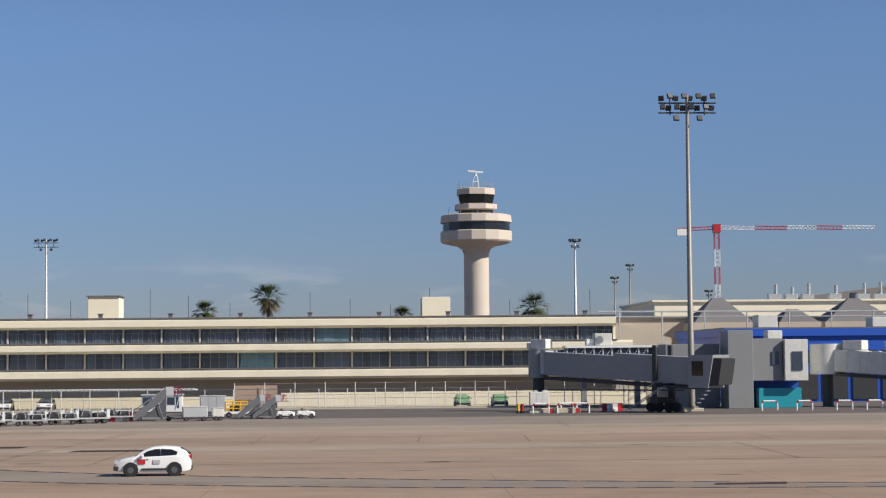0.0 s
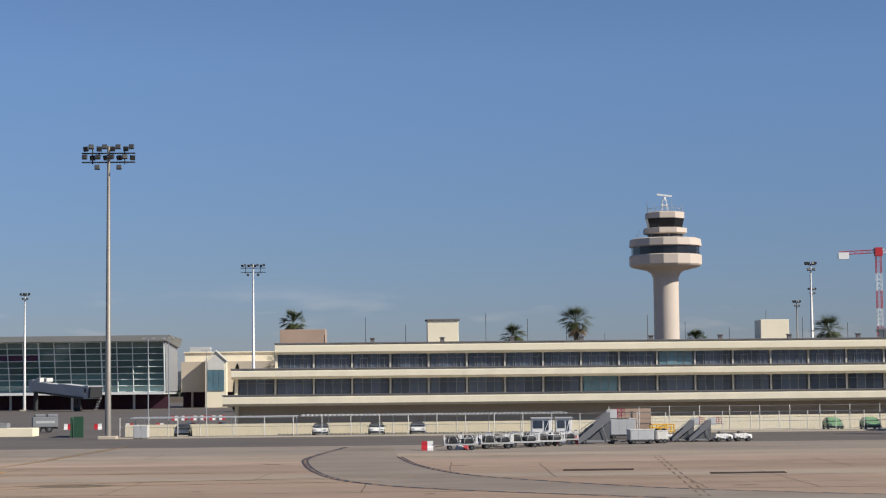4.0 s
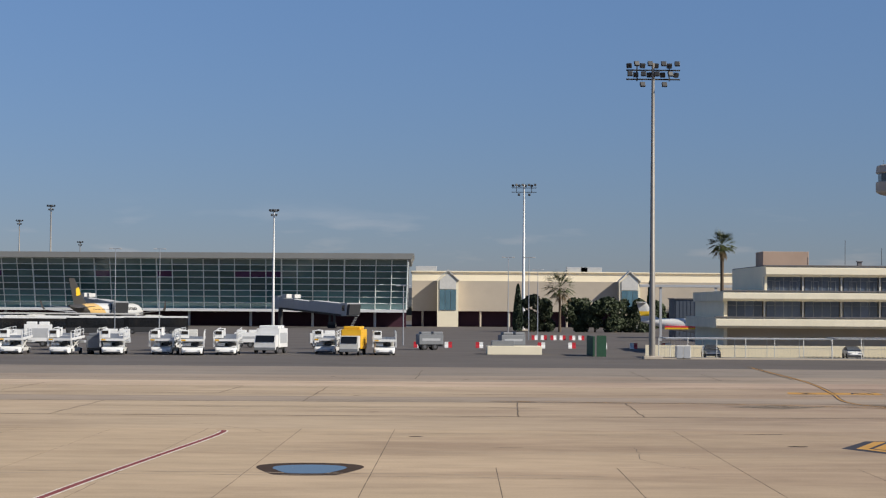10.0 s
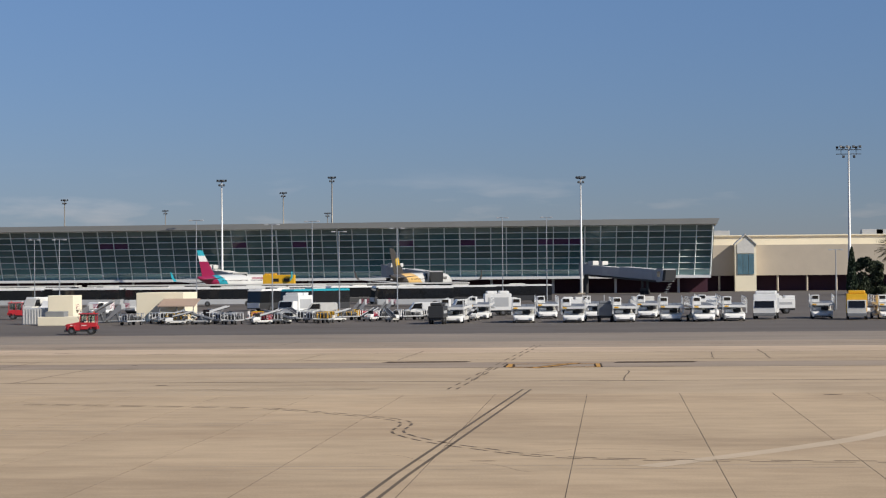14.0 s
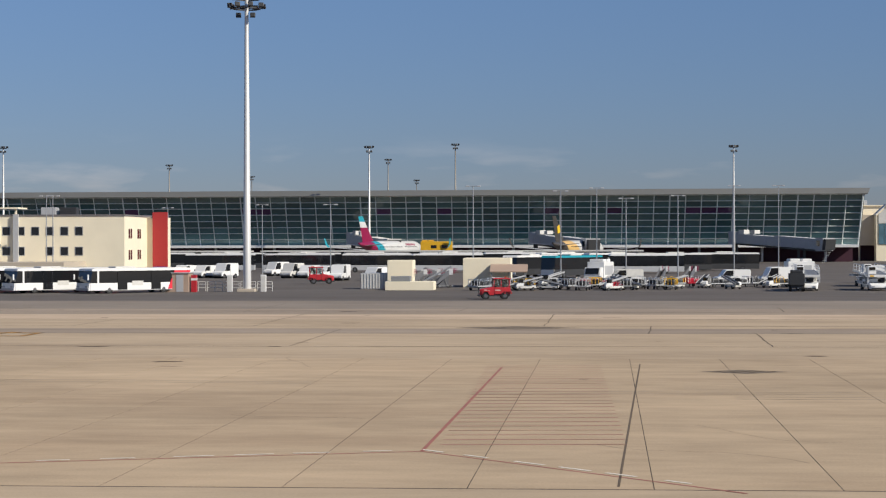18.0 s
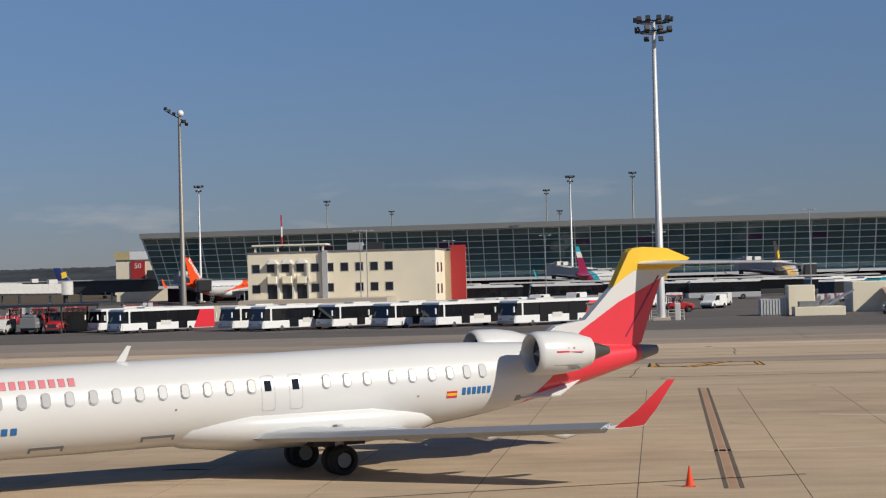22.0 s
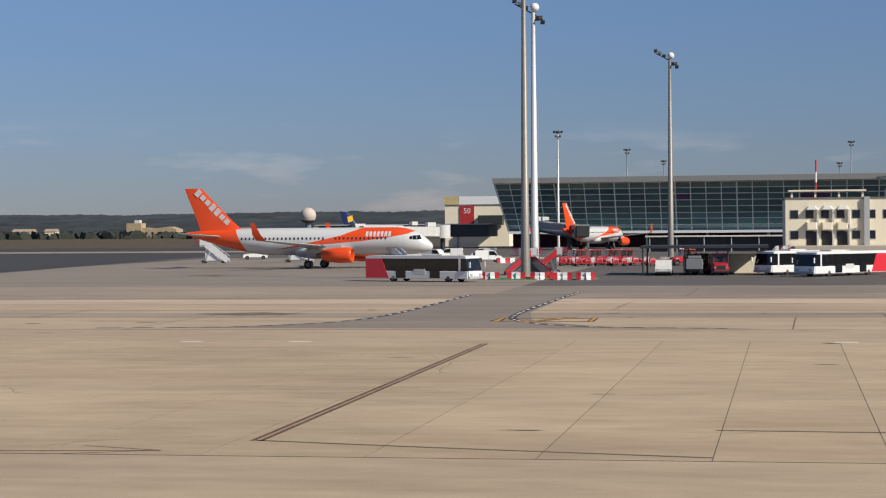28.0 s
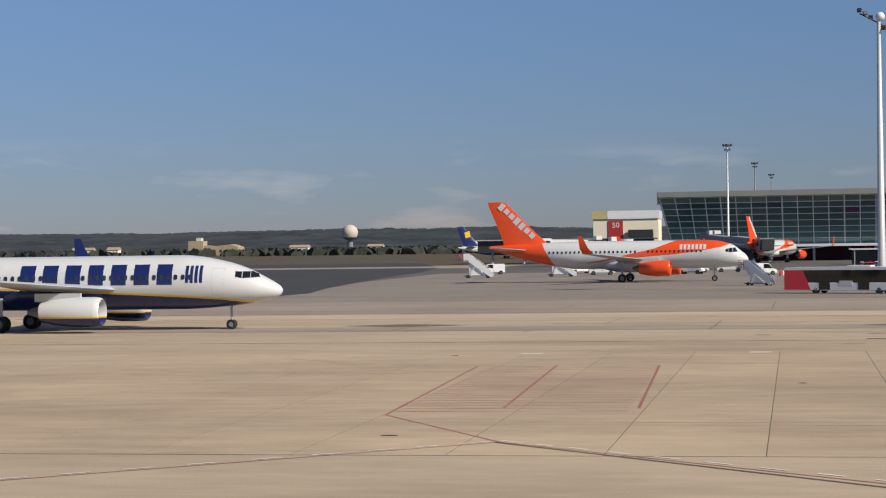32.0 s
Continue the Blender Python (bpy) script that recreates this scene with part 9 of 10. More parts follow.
for i, (x, y) in enumerate(((-306.6, 177.4), (-305.6, 177.2), (-303.6, 176.0), (-302.6, 175.8), (-301.0, 175.6), (-300.0, 175.6), (-298.6, 175.4), (-297.5, 175.3), (-296.0, 174.9), (-295.0, 174.8), (-299.2, 177.6), (-303.2, 178.6))):
    block_barrier(x, y, (i * 23) % 30 - 10, i % 2 == 0)
for i, (x, y) in enumerate(((-36.4, 139.4), (-33.4, 140.6), (-24.0, 151.0), (-22.8, 151.2))):
    block_barrier(x, y, (i * 31) % 40, i % 2 == 0)
for i in range(14):
    block_barrier(-317 + i * 0.75, 272 + i * 0.38, 26, i % 2 == 0)
for i in range(9):
    block_barrier(-96 + i * 4.2, 236 + (i % 2) * 0.6, 2, i % 2 == 0)
for i in range(6):
    block_barrier(-76 + i * 1.6, 300 + (i % 2) * 0.6, 2, i % 2 == 0)
for i in range(2):
    block_barrier(24.2 + i * 1.1, 167.5, -2, i % 2 == 0)
t = thing("painted_island", pose(-300, 177.5, 0), "green painted traffic island at a mast foot", "island")
part("slab", B(-6.0, 5.5, -2.2, 2.2, 0, 0.1, bev=0.03), M_GREEN, t)

# slim lamp posts and camera poles along the stands
for x, y, h in ((-189.0, 246, 13.5), (-176.5, 236, 12.5), (-171.5, 240, 13.0), (-167.5, 238, 11.5), (-160.0, 244, 12.0), (-228.0, 300, 12.0), (-244.5, 300, 11.5), (-147.0, 300, 15.0), (-139.5, 300, 15.0), (-254.3, 258, 12.6), (-253.3, 258, 12.6),
                (-98.0, 250, 8.5), (-80.5, 300, 14.0), (-77.0, 300, 14.0), (-73.5, 330, 12.5), (-210.0, 250, 11.0)):
    t = thing("lamp_post", pose(x, y, 0), "slim grey lamp post on the apron", "lamp post", "slim lamp posts")
    part("pole", R((0, 0, 0), (0, 0, h), 0.10, 0.06, n=8), M_STEEL, t)
    part("arm", R((-0.8, 0, h), (0.8, 0, h), 0.05, n=6), M_STEEL, t)
    for s in (-0.8, 0.8):
        part("lamp", B(s - 0.25, s + 0.25, -0.15, 0.15, h - 0.1, h + 0.08, bev=0.03), M_LGREY, t)

# slate store and pipe gantry between the hall and the offices
t = thing("slate_store", None, "plain slate-blue steel store behind the offices", "shed")
part("wall", B(-48.7, -40.7, 325, 333, 0, 7.2, bev=0.05), M_STORE, t)
part("roof", B(-48.9, -40.5, 324.8, 333.2, 7.203, 7.4), M_ROOFG, t)
for k in range(12):
    part("rib", B(-48.5 + k * 0.68, -48.42 + k * 0.68, 324.94, 324.997, 0, 7.2), M_STORE, t)
t = thing("pipe_gantry", None, "long grey pipe gantry on slim posts", "gantry")
part("beam", B(-58.2, -35.5, 299.6, 300.4, 9.1, 9.55, bev=0.04), M_LGREY, t)
for x in (-54.6, -45.2, -37.0):
    part("post", B(x - 0.2, x + 0.2, 299.8, 300.2, 0, 9.1), M_LGREY, t)

# turboprop behind the offices: only its tail and rear body show
t = thing("turboprop", pose(-45.5, 303, 0, 0, 0, 176), "white turboprop with a red and orange T-tail behind shrubs", "airplane", "airliners")
part("fuselage", L([[(x, 1.3 * k * math.cos(i * math.tau / 20), 2.5 + dz + 1.3 * k * math.sin(i * math.tau / 20)) for i in range(20)] for x, k, dz in ((-12, 0.1, -0.5), (-10.5, 0.7, -0.2), (-8, 1, 0), (2, 1, 0), (7, 0.75, 0.35), (12, 0.2, 0.9))]), M_FUS, t, smooth=50)
part("stripe", B(-9, 8, 1.02, 1.33, 2.25, 2.5), M_REDF, t)
part("stripe", B(-9, 8, 1.02, 1.325, 1.95, 2.245), M_GOLD, t)
part("tail_fin", fin_plate([(3.2, 8.0, 3.9), (4.2, 9.6, 2.5)], 0.05), M_FUS, t)
part("tail_fin", fin_plate([(4.2, 9.6, 2.5), (5.0, 10.2, 2.1)], 0.05), M_GOLD, t)
part("tail_fin", fin_plate([(5.0, 10.2, 2.1), (6.6, 11.1, 1.7)], 0.05), M_FUS, t)
for s in (-1, 1):
    part("tailplane", wing_plate([(0, 11.0, 1.9, 6.5), (3.6, 11.6, 1.1, 6.5)], 0.05, s), M_FUS, t)
    part("wing", wing_plate([(0.8, -3.5, 2.6, 3.9), (13, -2.9, 1.5, 4.1)], 0.06, s), M_FUS, t)
    part("engine", R((-5.5, s * 4, 3.5), (-1.0, s * 4, 3.6), 0.55, 0.35, n=14), M_FUS, t, smooth=40)
    wheel_set("main_gear", t, -2.0, s * 2.0, 0.4, 0.15, 2.0)
wheel_set("nose_gear", t, -9.5, 0, 0.3, 0.12, 1.8)


# ---- farther masts ----
for x, y, h in ((74.7, 500, 27.5), (79.1, 500, 31.0), (101.4, 500, 23.6), (-239.4, 664, 35.3), (-311.5, 796, 33.8), (-237.6, 778, 31.4)):
    mast(x, y, h, 'small', r=0.38, label="distant grey floodlight mast behind the terminal")

# ---- paint on the pavement ----
P_YEL = mat("taxiway_yellow", (0.52, 0.275, 0.055), 0.75, vary=0.18, scale=0.6, fine=5.0)
P_BLK = mat("taxiway_black", (0.035, 0.035, 0.045), 0.8, vary=0.25, scale=0.6, fine=5.0)
P_WHT = mat("worn_white_line", (0.72, 0.66, 0.56), 0.8, vary=0.25, scale=0.6, fine=5.0)
P_RED = mat("worn_red_line", (0.34, 0.13, 0.10), 0.8, vary=0.3, scale=0.6, fine=5.0)
P_TAN = mat("orange_worn_line", (0.40, 0.24, 0.14), 0.75, vary=0.2, scale=0.6, fine=5.0)
P_REDD = mat("dark_red_line", (0.24, 0.055, 0.05), 0.75, vary=0.25, scale=0.6, fine=5.0)
P_PINK = mat("faded_red_hatch", (0.42, 0.208, 0.158), 0.8, vary=0.2, scale=0.6, fine=5.0)
P_BRN = mat("worn_dark_line", (0.13, 0.095, 0.06), 0.8, vary=0.3, scale=0.6, fine=5.0)
P_OIL = mat("oil_stain", (0.060, 0.042, 0.032), 0.95, spec=0.1, vary=0.4, scale=0.4, fine=3.0)
P_SCUFF = mat("scuffed_brown_patch", (0.20, 0.155, 0.105), 0.8, vary=0.4, scale=0.5, fine=3.0)
P_TYRE = mat("tyre_rubber_mark", (0.36, 0.285, 0.20), 0.85, vary=0.25, scale=0.5, fine=5.0)
P_PALE = mat("tyre_scrub", (0.51, 0.405, 0.285), 0.85, vary=0.2, scale=0.3, fine=3.0)
Z0 = 0.0085


def poly(bm, pts, z=Z0):
    bm.faces.new([bm.verts.new((x, y, z)) for x, y in pts])
    return bm


def strip(bm, pts, w, z=Z0):
    """A painted band along a line of points."""
    P = [Vector((x, y, 0)) for x, y in pts]
    side = []
    for i, p in enumerate(P):
        d = (P[min(i + 1, len(P) - 1)] - P[max(i - 1, 0)]).normalized()
        n = Vector((-d.y, d.x, 0)) * w / 2
        side.append((p + n, p - n))
    for (a, b), (c, d) in zip(side, side[1:]):
        bm.faces.new([bm.verts.new((v.x, v.y, z)) for v in (a, b, d, c)])
    return bm


def curve(pts, n=8):
    """A smooth line through the points."""
    P = [Vector((x, y)) for x, y in pts]
    out = []
    for i in range(len(P) - 1):
        p0, p1, p2, p3 = P[max(i - 1, 0)], P[i], P[i + 1], P[min(i + 2, len(P) - 1)]
        for k in range(n):
            t = k / n
            out.append(0.5 * ((2 * p1) + (p2 - p0) * t + (2 * p0 - 5 * p1 + 4 * p2 - p3) * t * t + (3 * p1 - p0 - 3 * p2 + p3) * t ** 3))
    out.append(P[-1])
    return [(v.x, v.y) for v in out]


def marking(label, *layers):
    """layers: (mesh, material) from the lowest up."""
    t = thing("ground_marking", None, label, "marking", "painted markings")
    for i, (bm, mm) in enumerate(layers):
        part("paint", bm, mm, t)
    return t


def edged(pts, w, label, core=P_YEL):
    c = curve(pts) if len(pts) > 2 else pts
    return marking(label, (strip(bmesh.new(), c, w), P_BLK), (strip(bmesh.new(), c, w * 0.48, Z0 + 0.004), core))


def dashed(bm, pts, w, on, off, z=Z0):
    c = curve(pts, 24)
    run, seg, pen = 0.0, [c[0]], True
    for a, b in zip(c, c[1:]):
        d = math.dist(a, b)
        run += d
        if pen:
            seg.append(b)
        if run > (on if pen else off):
            if pen and len(seg) > 1:
                strip(bm, seg, w, z)
            run, pen, seg = 0.0, not pen, [b]
    return bm


# direction boards: tip of an arrow, rows of figures
t = marking("yellow taxiway direction board with black figures and arrow tip",
            (poly(bmesh.new(), [(-77.4, 60.6), (-68.0, 60.7), (-69.0, 52.4), (-77.8, 52.7), (-79.4, 56.3)]), P_BLK),
            (poly(bmesh.new(), [(-77.1, 60.3), (-68.3, 60.4), (-69.3, 52.7), (-77.4, 53.0), (-78.8, 56.3)], Z0 + 0.004), P_YEL),
            (strip(bmesh.new(), [(-71.6, 60.3), (-72.2, 52.8)], 0.22, Z0 + 0.008), P_BLK),
            (strip(bmesh.new(), [(-76.5, 60.2), (-78.2, 56.3), (-76.9, 53.0)], 0.18, Z0 + 0.008), P_BLK))
for ch, x, y, s in (("1", -75.5, 58.8, 3.0), ("1", -74.2, 58.8, 3.0), ("8", -72.7, 58.8, 3.0), ("2", -70.8, 58.8, 3.0), ("5", -69.2, 58.8, 3.0), ("TO", -74.4, 56.4, 1.7), ("TO", -70.4, 56.4, 1.6),
                    ("1", -76.2, 54.2, 3.0), ("1", -74.8, 54.2, 3.0), ("4", -73.2, 54.2, 3.0), ("2", -71.6, 54.2, 3.0), ("3", -70.7, 54.2, 3.0), ("B", -69.8, 54.2, 3.0)):
    letters(ch, s, P_BLK, t, pose(x, y, Z0 + 0.010), "figure", 0.0, 0.55 if ch != "TO" else 0.5)
t = marking("yellow taxiway board with black letters and arrows",
            (poly(bmesh.new(), [(-74.6, 51.6), (-60.9, 51.3), (-61.2, 47.4), (-74.9, 48.1)]), P_BLK),
            (poly(bmesh.new(), [(-73.9, 51.4), (-67.5, 51.3), (-67.9, 47.9), (-74.2, 48.4)], Z0 + 0.004), P_YEL),
            (poly(bmesh.new(), [(-66.2, 51.3), (-61.3, 51.2), (-61.6, 47.6), (-66.6, 47.8)], Z0 + 0.004), P_YEL))
for ch, x in (("L", -70.3), ("F", -68.9), ("L", -65.6), ("E", -64.4)):
    letters(ch, 2.9, P_BLK, t, pose(x, 49.7, Z0 + 0.010), "letter", 0.0, 0.6)
for x in (-72.9, -62.4):
    part("arrow", poly(poly(bmesh.new(), [(x - 0.12, 48.6), (x + 0.12, 48.6), (x + 0.12, 50.2), (x - 0.12, 50.2)], Z0 + 0.010), [(x - 0.5, 49.9), (x + 0.5, 49.9), (x, 51.1)], Z0 + 0.010), P_BLK, t)
bars = bmesh.new()
for r, (n, y) in enumerate(((3, 37.7), (5, 37.0), (3, 36.3), (4, 35.6))):
    w = 4.0 / n
    for k in range(n):
        xa = -77.2 + k * w + 0.1 + 0.15 * (r % 2)
        poly(bars, [(xa, y), (xa + w - 0.25, y), (xa + w - 0.25, y + 0.35), (xa, y + 0.35)], Z0 + 0.008)
marking("yellow taxiway board with rows of dark bars",
        (poly(bmesh.new(), [(-77.6, 38.7), (-72.0, 38.7), (-72.7, 34.5), (-78.3, 34.4)]), P_BLK),
        (poly(bmesh.new(), [(-77.1, 38.6), (-72.7, 38.6), (-73.4, 34.6), (-77.8, 34.6)], Z0 + 0.004), P_YEL), (bars, P_BRN))
t = marking("small yellow board with black signs at a taxi line", (poly(bmesh.new(), [(-71.6, 106.5), (-65.5, 106.3), (-65.9, 103.6), (-72.0, 103.8)]), P_YEL))
for ch, x in (("Z", -70.6), ("A1", -66.9)):
    letters(ch, 2.4, P_BLK, t, pose(x, 105.0, Z0 + 0.008), "letter", 0.0, 0.7)

edged([(-65.5, 76), (-71.0, 14)], 0.50, "yellow taxi centre line edged in black")
for pts, w in (([(-65.5, 76), (-67.5, 83), (-70.5, 92), (-69.2, 103)], 0.5), ([(-65.5, 76), (-66.6, 82), (-70, 87.0), (-78, 90.5), (-92, 92.5)], 0.4), ([(-65.5, 76), (-64.0, 83), (-60, 88), (-50, 91.5), (-38, 93.5)], 0.4),
               ([(-65.5, 76), (-64.3, 80), (-61, 84), (-54, 86.8), (-40, 88.0)], 0.4), ([(-68.3, 44), (-67.8, 39.5), (-66, 36.6), (-62, 33.6), (-54, 30)], 0.4), ([(-69.0, 104), (-66.5, 125), (-64.7, 158)], 0.5)):
    edged(pts, w * 0.68, "thin curved taxi lead-in line")
marking("dark blue-black painted stop bar", (poly(bmesh.new(), [(-66.5, 33.0), (-48, 32.6), (-48.2, 30.6), (-66.9, 31.0)]), P_BLK), (strip(bmesh.new(), [(-66.9, 29.6), (-48, 29.2)], 0.5), P_WHT))

# road edges marked with black and white blocks, and the older asphalt between them
ROAD_OUT = [(-43.6, 150), (-45.9, 126), (-45.6, 113), (-44.2, 99), (-42.2, 89), (-38.3, 81), (-31.6, 74), (-24.2, 68), (-14.0, 62), (0.0, 57.0), (18.0, 54.0), (40.0, 53.0)]
ROAD_IN = [(-38.9, 126), (-37.6, 109), (-35.0, 95.6), (-31.2, 87.5), (-25.8, 79), (-21.4, 74.5), (-13.0, 68.5), (0.0, 62.5), (18.0, 57.0), (40.0, 53.4)]
G_ROAD = ground_mat("road_asphalt", (0.245, 0.205, 0.165), streak=0.08, blotch=0.25)
rd = bmesh.new()
ro, ri = curve([(-43.0, 153.9)] + ROAD_OUT[1:]), curve([(-39.4, 153.9)] + ROAD_IN)
for k in range(48):
    a, b, c, d = (p[min(int(len(p) * f), len(p) - 1)] for p, f in ((ro, k / 48), (ro, (k + 1) / 48), (ri, (k + 1) / 48), (ri, k / 48)))
    poly(rd, [a, b, c, d], 0.0065)
rb = bmesh.new()
for a, b in zip(((-301.6, 133), (-301.7, 98), (-303.2, 86), (-308, 80)), ((-301.7, 98), (-303.2, 86), (-308, 80), (-316, 78.4))):
    poly(rb, [a, b, (-594.7 - b[0], b[1]), (-594.7 - a[0], a[1])], 0.0065)
tagged(new("road", mesh_of("road", rb, G_ROAD)), "worn grey asphalt road mouth by the bus park", "road", kind="structure")
tagged(new("road", mesh_of("road", rd, G_ROAD)), "worn grey asphalt road curving across the apron", "road", kind="structure")
for pts, lb in ((ROAD_OUT, "chequered road edge line curving across the apron"), (ROAD_IN, "chequered road edge line curving across the apron"),
                ([(-293.0, 136), (-293.6, 98), (-292.2, 86), (-287.5, 80), (-280, 78.4)], "chequered road edge line by the bus park"), ([(-301.6, 134), (-301.7, 98), (-303.2, 86), (-308, 80), (-316, 78.4)], "chequered road edge line by the bus park")):
    marking(lb, (strip(bmesh.new(), curve(pts), 0.5), P_BLK), (dashed(bmesh.new(), pts, 0.2, 0.5, 0.9, Z0 + 0.004), P_TAN if lb.endswith("apron") else P_WHT))


def beside(pts, d):
    """The line shifted sideways by d."""
    out = []
    for k, p in enumerate(pts):
        a, b = Vector(pts[max(k - 1, 0)]), Vector(pts[min(k + 1, len(pts) - 1)])
        u = (b - a).normalized()
        out.append((p[0] - u.y * d, p[1] + u.x * d))
    return out


for pts in ([(-138.5, 125), (-141.9, 69)], [(-148.8, 58), (-142.8, 51.5), (-142.1, 45.3), (-139.2, 39.8), (-134.8, 36.2), (-121.6, 35.0), (-112, 35.4)], [(-160, 61), (-148.8, 58)], [(-19.2, 122), (-24.3, 69)]):
    marking("worn dashed dark guide line", (dashed(bmesh.new(), beside(pts, 0.21), 0.11, 0.8, 0.3), P_BRN), (dashed(bmesh.new(), beside(pts, -0.21), 0.11, 0.8, 0.3), P_BRN))
for pts in ([(-138.2, 70), (-140.9, 32), (-141.9, 14)], [(-212.9, 67), (-214.1, 26.4)], [(-291.5, 64.5), (-292.0, 22.8)], [(-64.2, 164), (-66.6, 128)]):
    d = 0.2 if pts[0][0] > -250 else 0.13
    marking("double dark-edged stand line", (strip(bmesh.new(), beside(pts, d), 0.12), P_BRN), (strip(bmesh.new(), beside(pts, -d), 0.12), P_BRN), *([(strip(bmesh.new(), pts, 0.2), P_TAN)] if pts[0][0] < -200 else []))
for pts, w in (([(-271.5, 26), (-266, 22.2), (-259.5, 17.6)], 0.28), ([(-265.9, 23.8), (-261.5, 26.9)], 0.22), ([(-299.1, 19.9), (-293.9, 20.5)], 0.12), ([(-292, 22.9), (-286.6, 21.6), (-280, 20.2)], 0.18), ([(-329.7, 22.8), (-323.4, 17.0), (-317.5, 11.6)], 0.17), ([(-280.0, 26.4), (-271.5, 26)], 0.2),
               ([(-244, 15.5), (-226, 24.5), (-212, 29.5)], 0.16), ([(-237, 20.5), (-230, 24)], 0.22), ([(-82.2, 36.8), (-78.3, 37)], 0.2)):
    marking("thin dark painted line", (strip(bmesh.new(), curve(pts), w), P_BRN))
marking("thin dark arrow head", (strip(strip(bmesh.new(), [(-293.9, 20.5), (-296.2, 21.3)], 0.08), [(-293.9, 20.5), (-296.2, 19.6)], 0.08), P_BRN))

# red bordered equipment areas
def red_area(outline, dashes, hatch=None, label="red-bordered equipment area"):
    hb = bmesh.new()
    layers = [(strip(bmesh.new(), outline, 0.11), P_RED)]
    if dashes:
        db = bmesh.new()
        for a, b in zip(dashes, dashes[1:]):
            dashed(db, [a, b], 0.13, 0.6, 0.5, Z0 + 0.004)
        layers.append((db, P_WHT))
    if hatch:
        x0, x1, y0, y1, n = hatch
        for k in range(n):
            y = y0 + (y1 - y0) * (k + 0.5) / n
            strip(hb, [(x0, y), (x1, y + 0.35)], 0.12, Z0 + 0.002)
        layers.append((hb, P_PINK))
    marking(label, *layers)


red_area([(-258.3, 61.2), (-258.45, 30.0), (-252.8, 25.1), (-247.1, 31.2), (-247.2, 60.9)], [(-257.9, 61), (-258.0, 30.4), (-252.8, 25.6), (-247.5, 31.4), (-247.6, 60.6)], label="red and white dashed equipment area")
marking("thick red stand line", (strip(bmesh.new(), [(-252.7, 24.6), (-253.6, 14)], 0.3), P_RED))
red_area([(-180.3, 27), (-179.2, 60.5)], None, (-179.9, -174.8, 28, 62, 26), "faded red hatched area")
marking("thin dark crack beside a hatched area", (strip(bmesh.new(), [(-173.0, 62.9), (-175.3, 20)], 0.06), P_BRN))
red_area([(-192, 23.5), (-180.3, 27), (-172.5, 19)], [(-190, 24.4), (-180.3, 27.4), (-173, 20)], label="red and white dashed line")
red_area([(-329.6, 22.9), (-334.5, 31.3), (-334.9, 55.8)], None, (-334.4, -326.6, 32, 56, 22), "faded red hatched area")
red_area([(-331.3, 56.3), (-330.9, 33.9)], None, label="red line in a hatched area")
red_area([(-326.6, 56.0), (-326.3, 33.8)], None, label="red line in a hatched area")
red_area([(-344, 11.0), (-329.6, 22.9), (-316.5, 11.5)], [(-343, 12.2), (-329.6, 23.3), (-316.5, 12.1)], label="red and white dashed line")
marking("red lead-in line with white edges", (strip(bmesh.new(), curve([(-105.2, 65.3), (-105.0, 62), (-107.0, 39), (-108.6, 14)]), 0.40), P_WHT), (strip(bmesh.new(), curve([(-105.2, 65.3), (-105.0, 62), (-107.0, 39), (-108.6, 14)]), 0.24, Z0 + 0.004), P_REDD))
for x0, x1, y, w in ((-147.9, -142.6, 98.4, 1.4), (-133.4, -128.5, 96.8, 1.4), (-28.6, -24.0, 99.8, 2.3), (-20.1, -15.4, 93.6, 2.2), (1.2, 2.4, 77, 0.7), (12.8, 16.0, 56.8, 1.0)):
    marking("dark rubber-stained panel in the concrete", (poly(bmesh.new(), [(x0, y - w / 2), (x1, y - w / 2), (x1 + 0.3, y + w / 2), (x0 + 0.3, y + w / 2)]), P_OIL))
for cx, cy, w, h in ((-261.4, 27.6, 1.7, 1.25), (-179.4, 98.6, 4.2, 2.2), (-311.4, 96.0, 4.0, 2.4), (-346.3, 99.6, 4.4, 2.6), (-76.0, 87.6, 2.9, 2.0), (-57.8, 86.9, 3.0, 2.2), (-67.5, 90.0, 4.0, 1.6), (-168.8, 58.0, 1.9, 1.3)):
    pts = [(cx - w, cy), (cx, cy + h), (cx + w, cy), (cx, cy - h)]
    st = bmesh.new()
    for k in range(5):
        f = -0.6 + 0.3 * k
        strip(st, [(cx + f * w - 0.3 * w * (1 - abs(f)), cy - h * 0.5 * (1 - abs(f))), (cx + f * w + 0.3 * w * (1 - abs(f)), cy + h * 0.5 * (1 - abs(f)))], 0.12, Z0 + 0.004)
    marking("dark diamond patch with scored lines", (poly(bmesh.new(), pts), P_SCUFF), (st, P_OIL))
for x0, x1, y0, y1 in ((-214.7, -208.6, 87.3, 91.2), (-293.8, -288.1, 86.0, 89.8), (-139.7, -134.4, 91.1, 95.0)):
    ring = [(x0, y0), (x1, y0), (x1, y1), (x0, y1), (x0, y0)]
    mid = [((x0 + x1) / 2 - 1.2, y0 - 1), ((x0 + x1) / 2 + 1.4, y1 + 1)]
    marking("worn yellow outlined box", (strip(strip(bmesh.new(), ring, 0.8), mid, 0.8, Z0 + 0.002), P_OIL), (strip(strip(bmesh.new(), ring, 0.4, Z0 + 0.004), mid, 0.4, Z0 + 0.006), P_YEL))
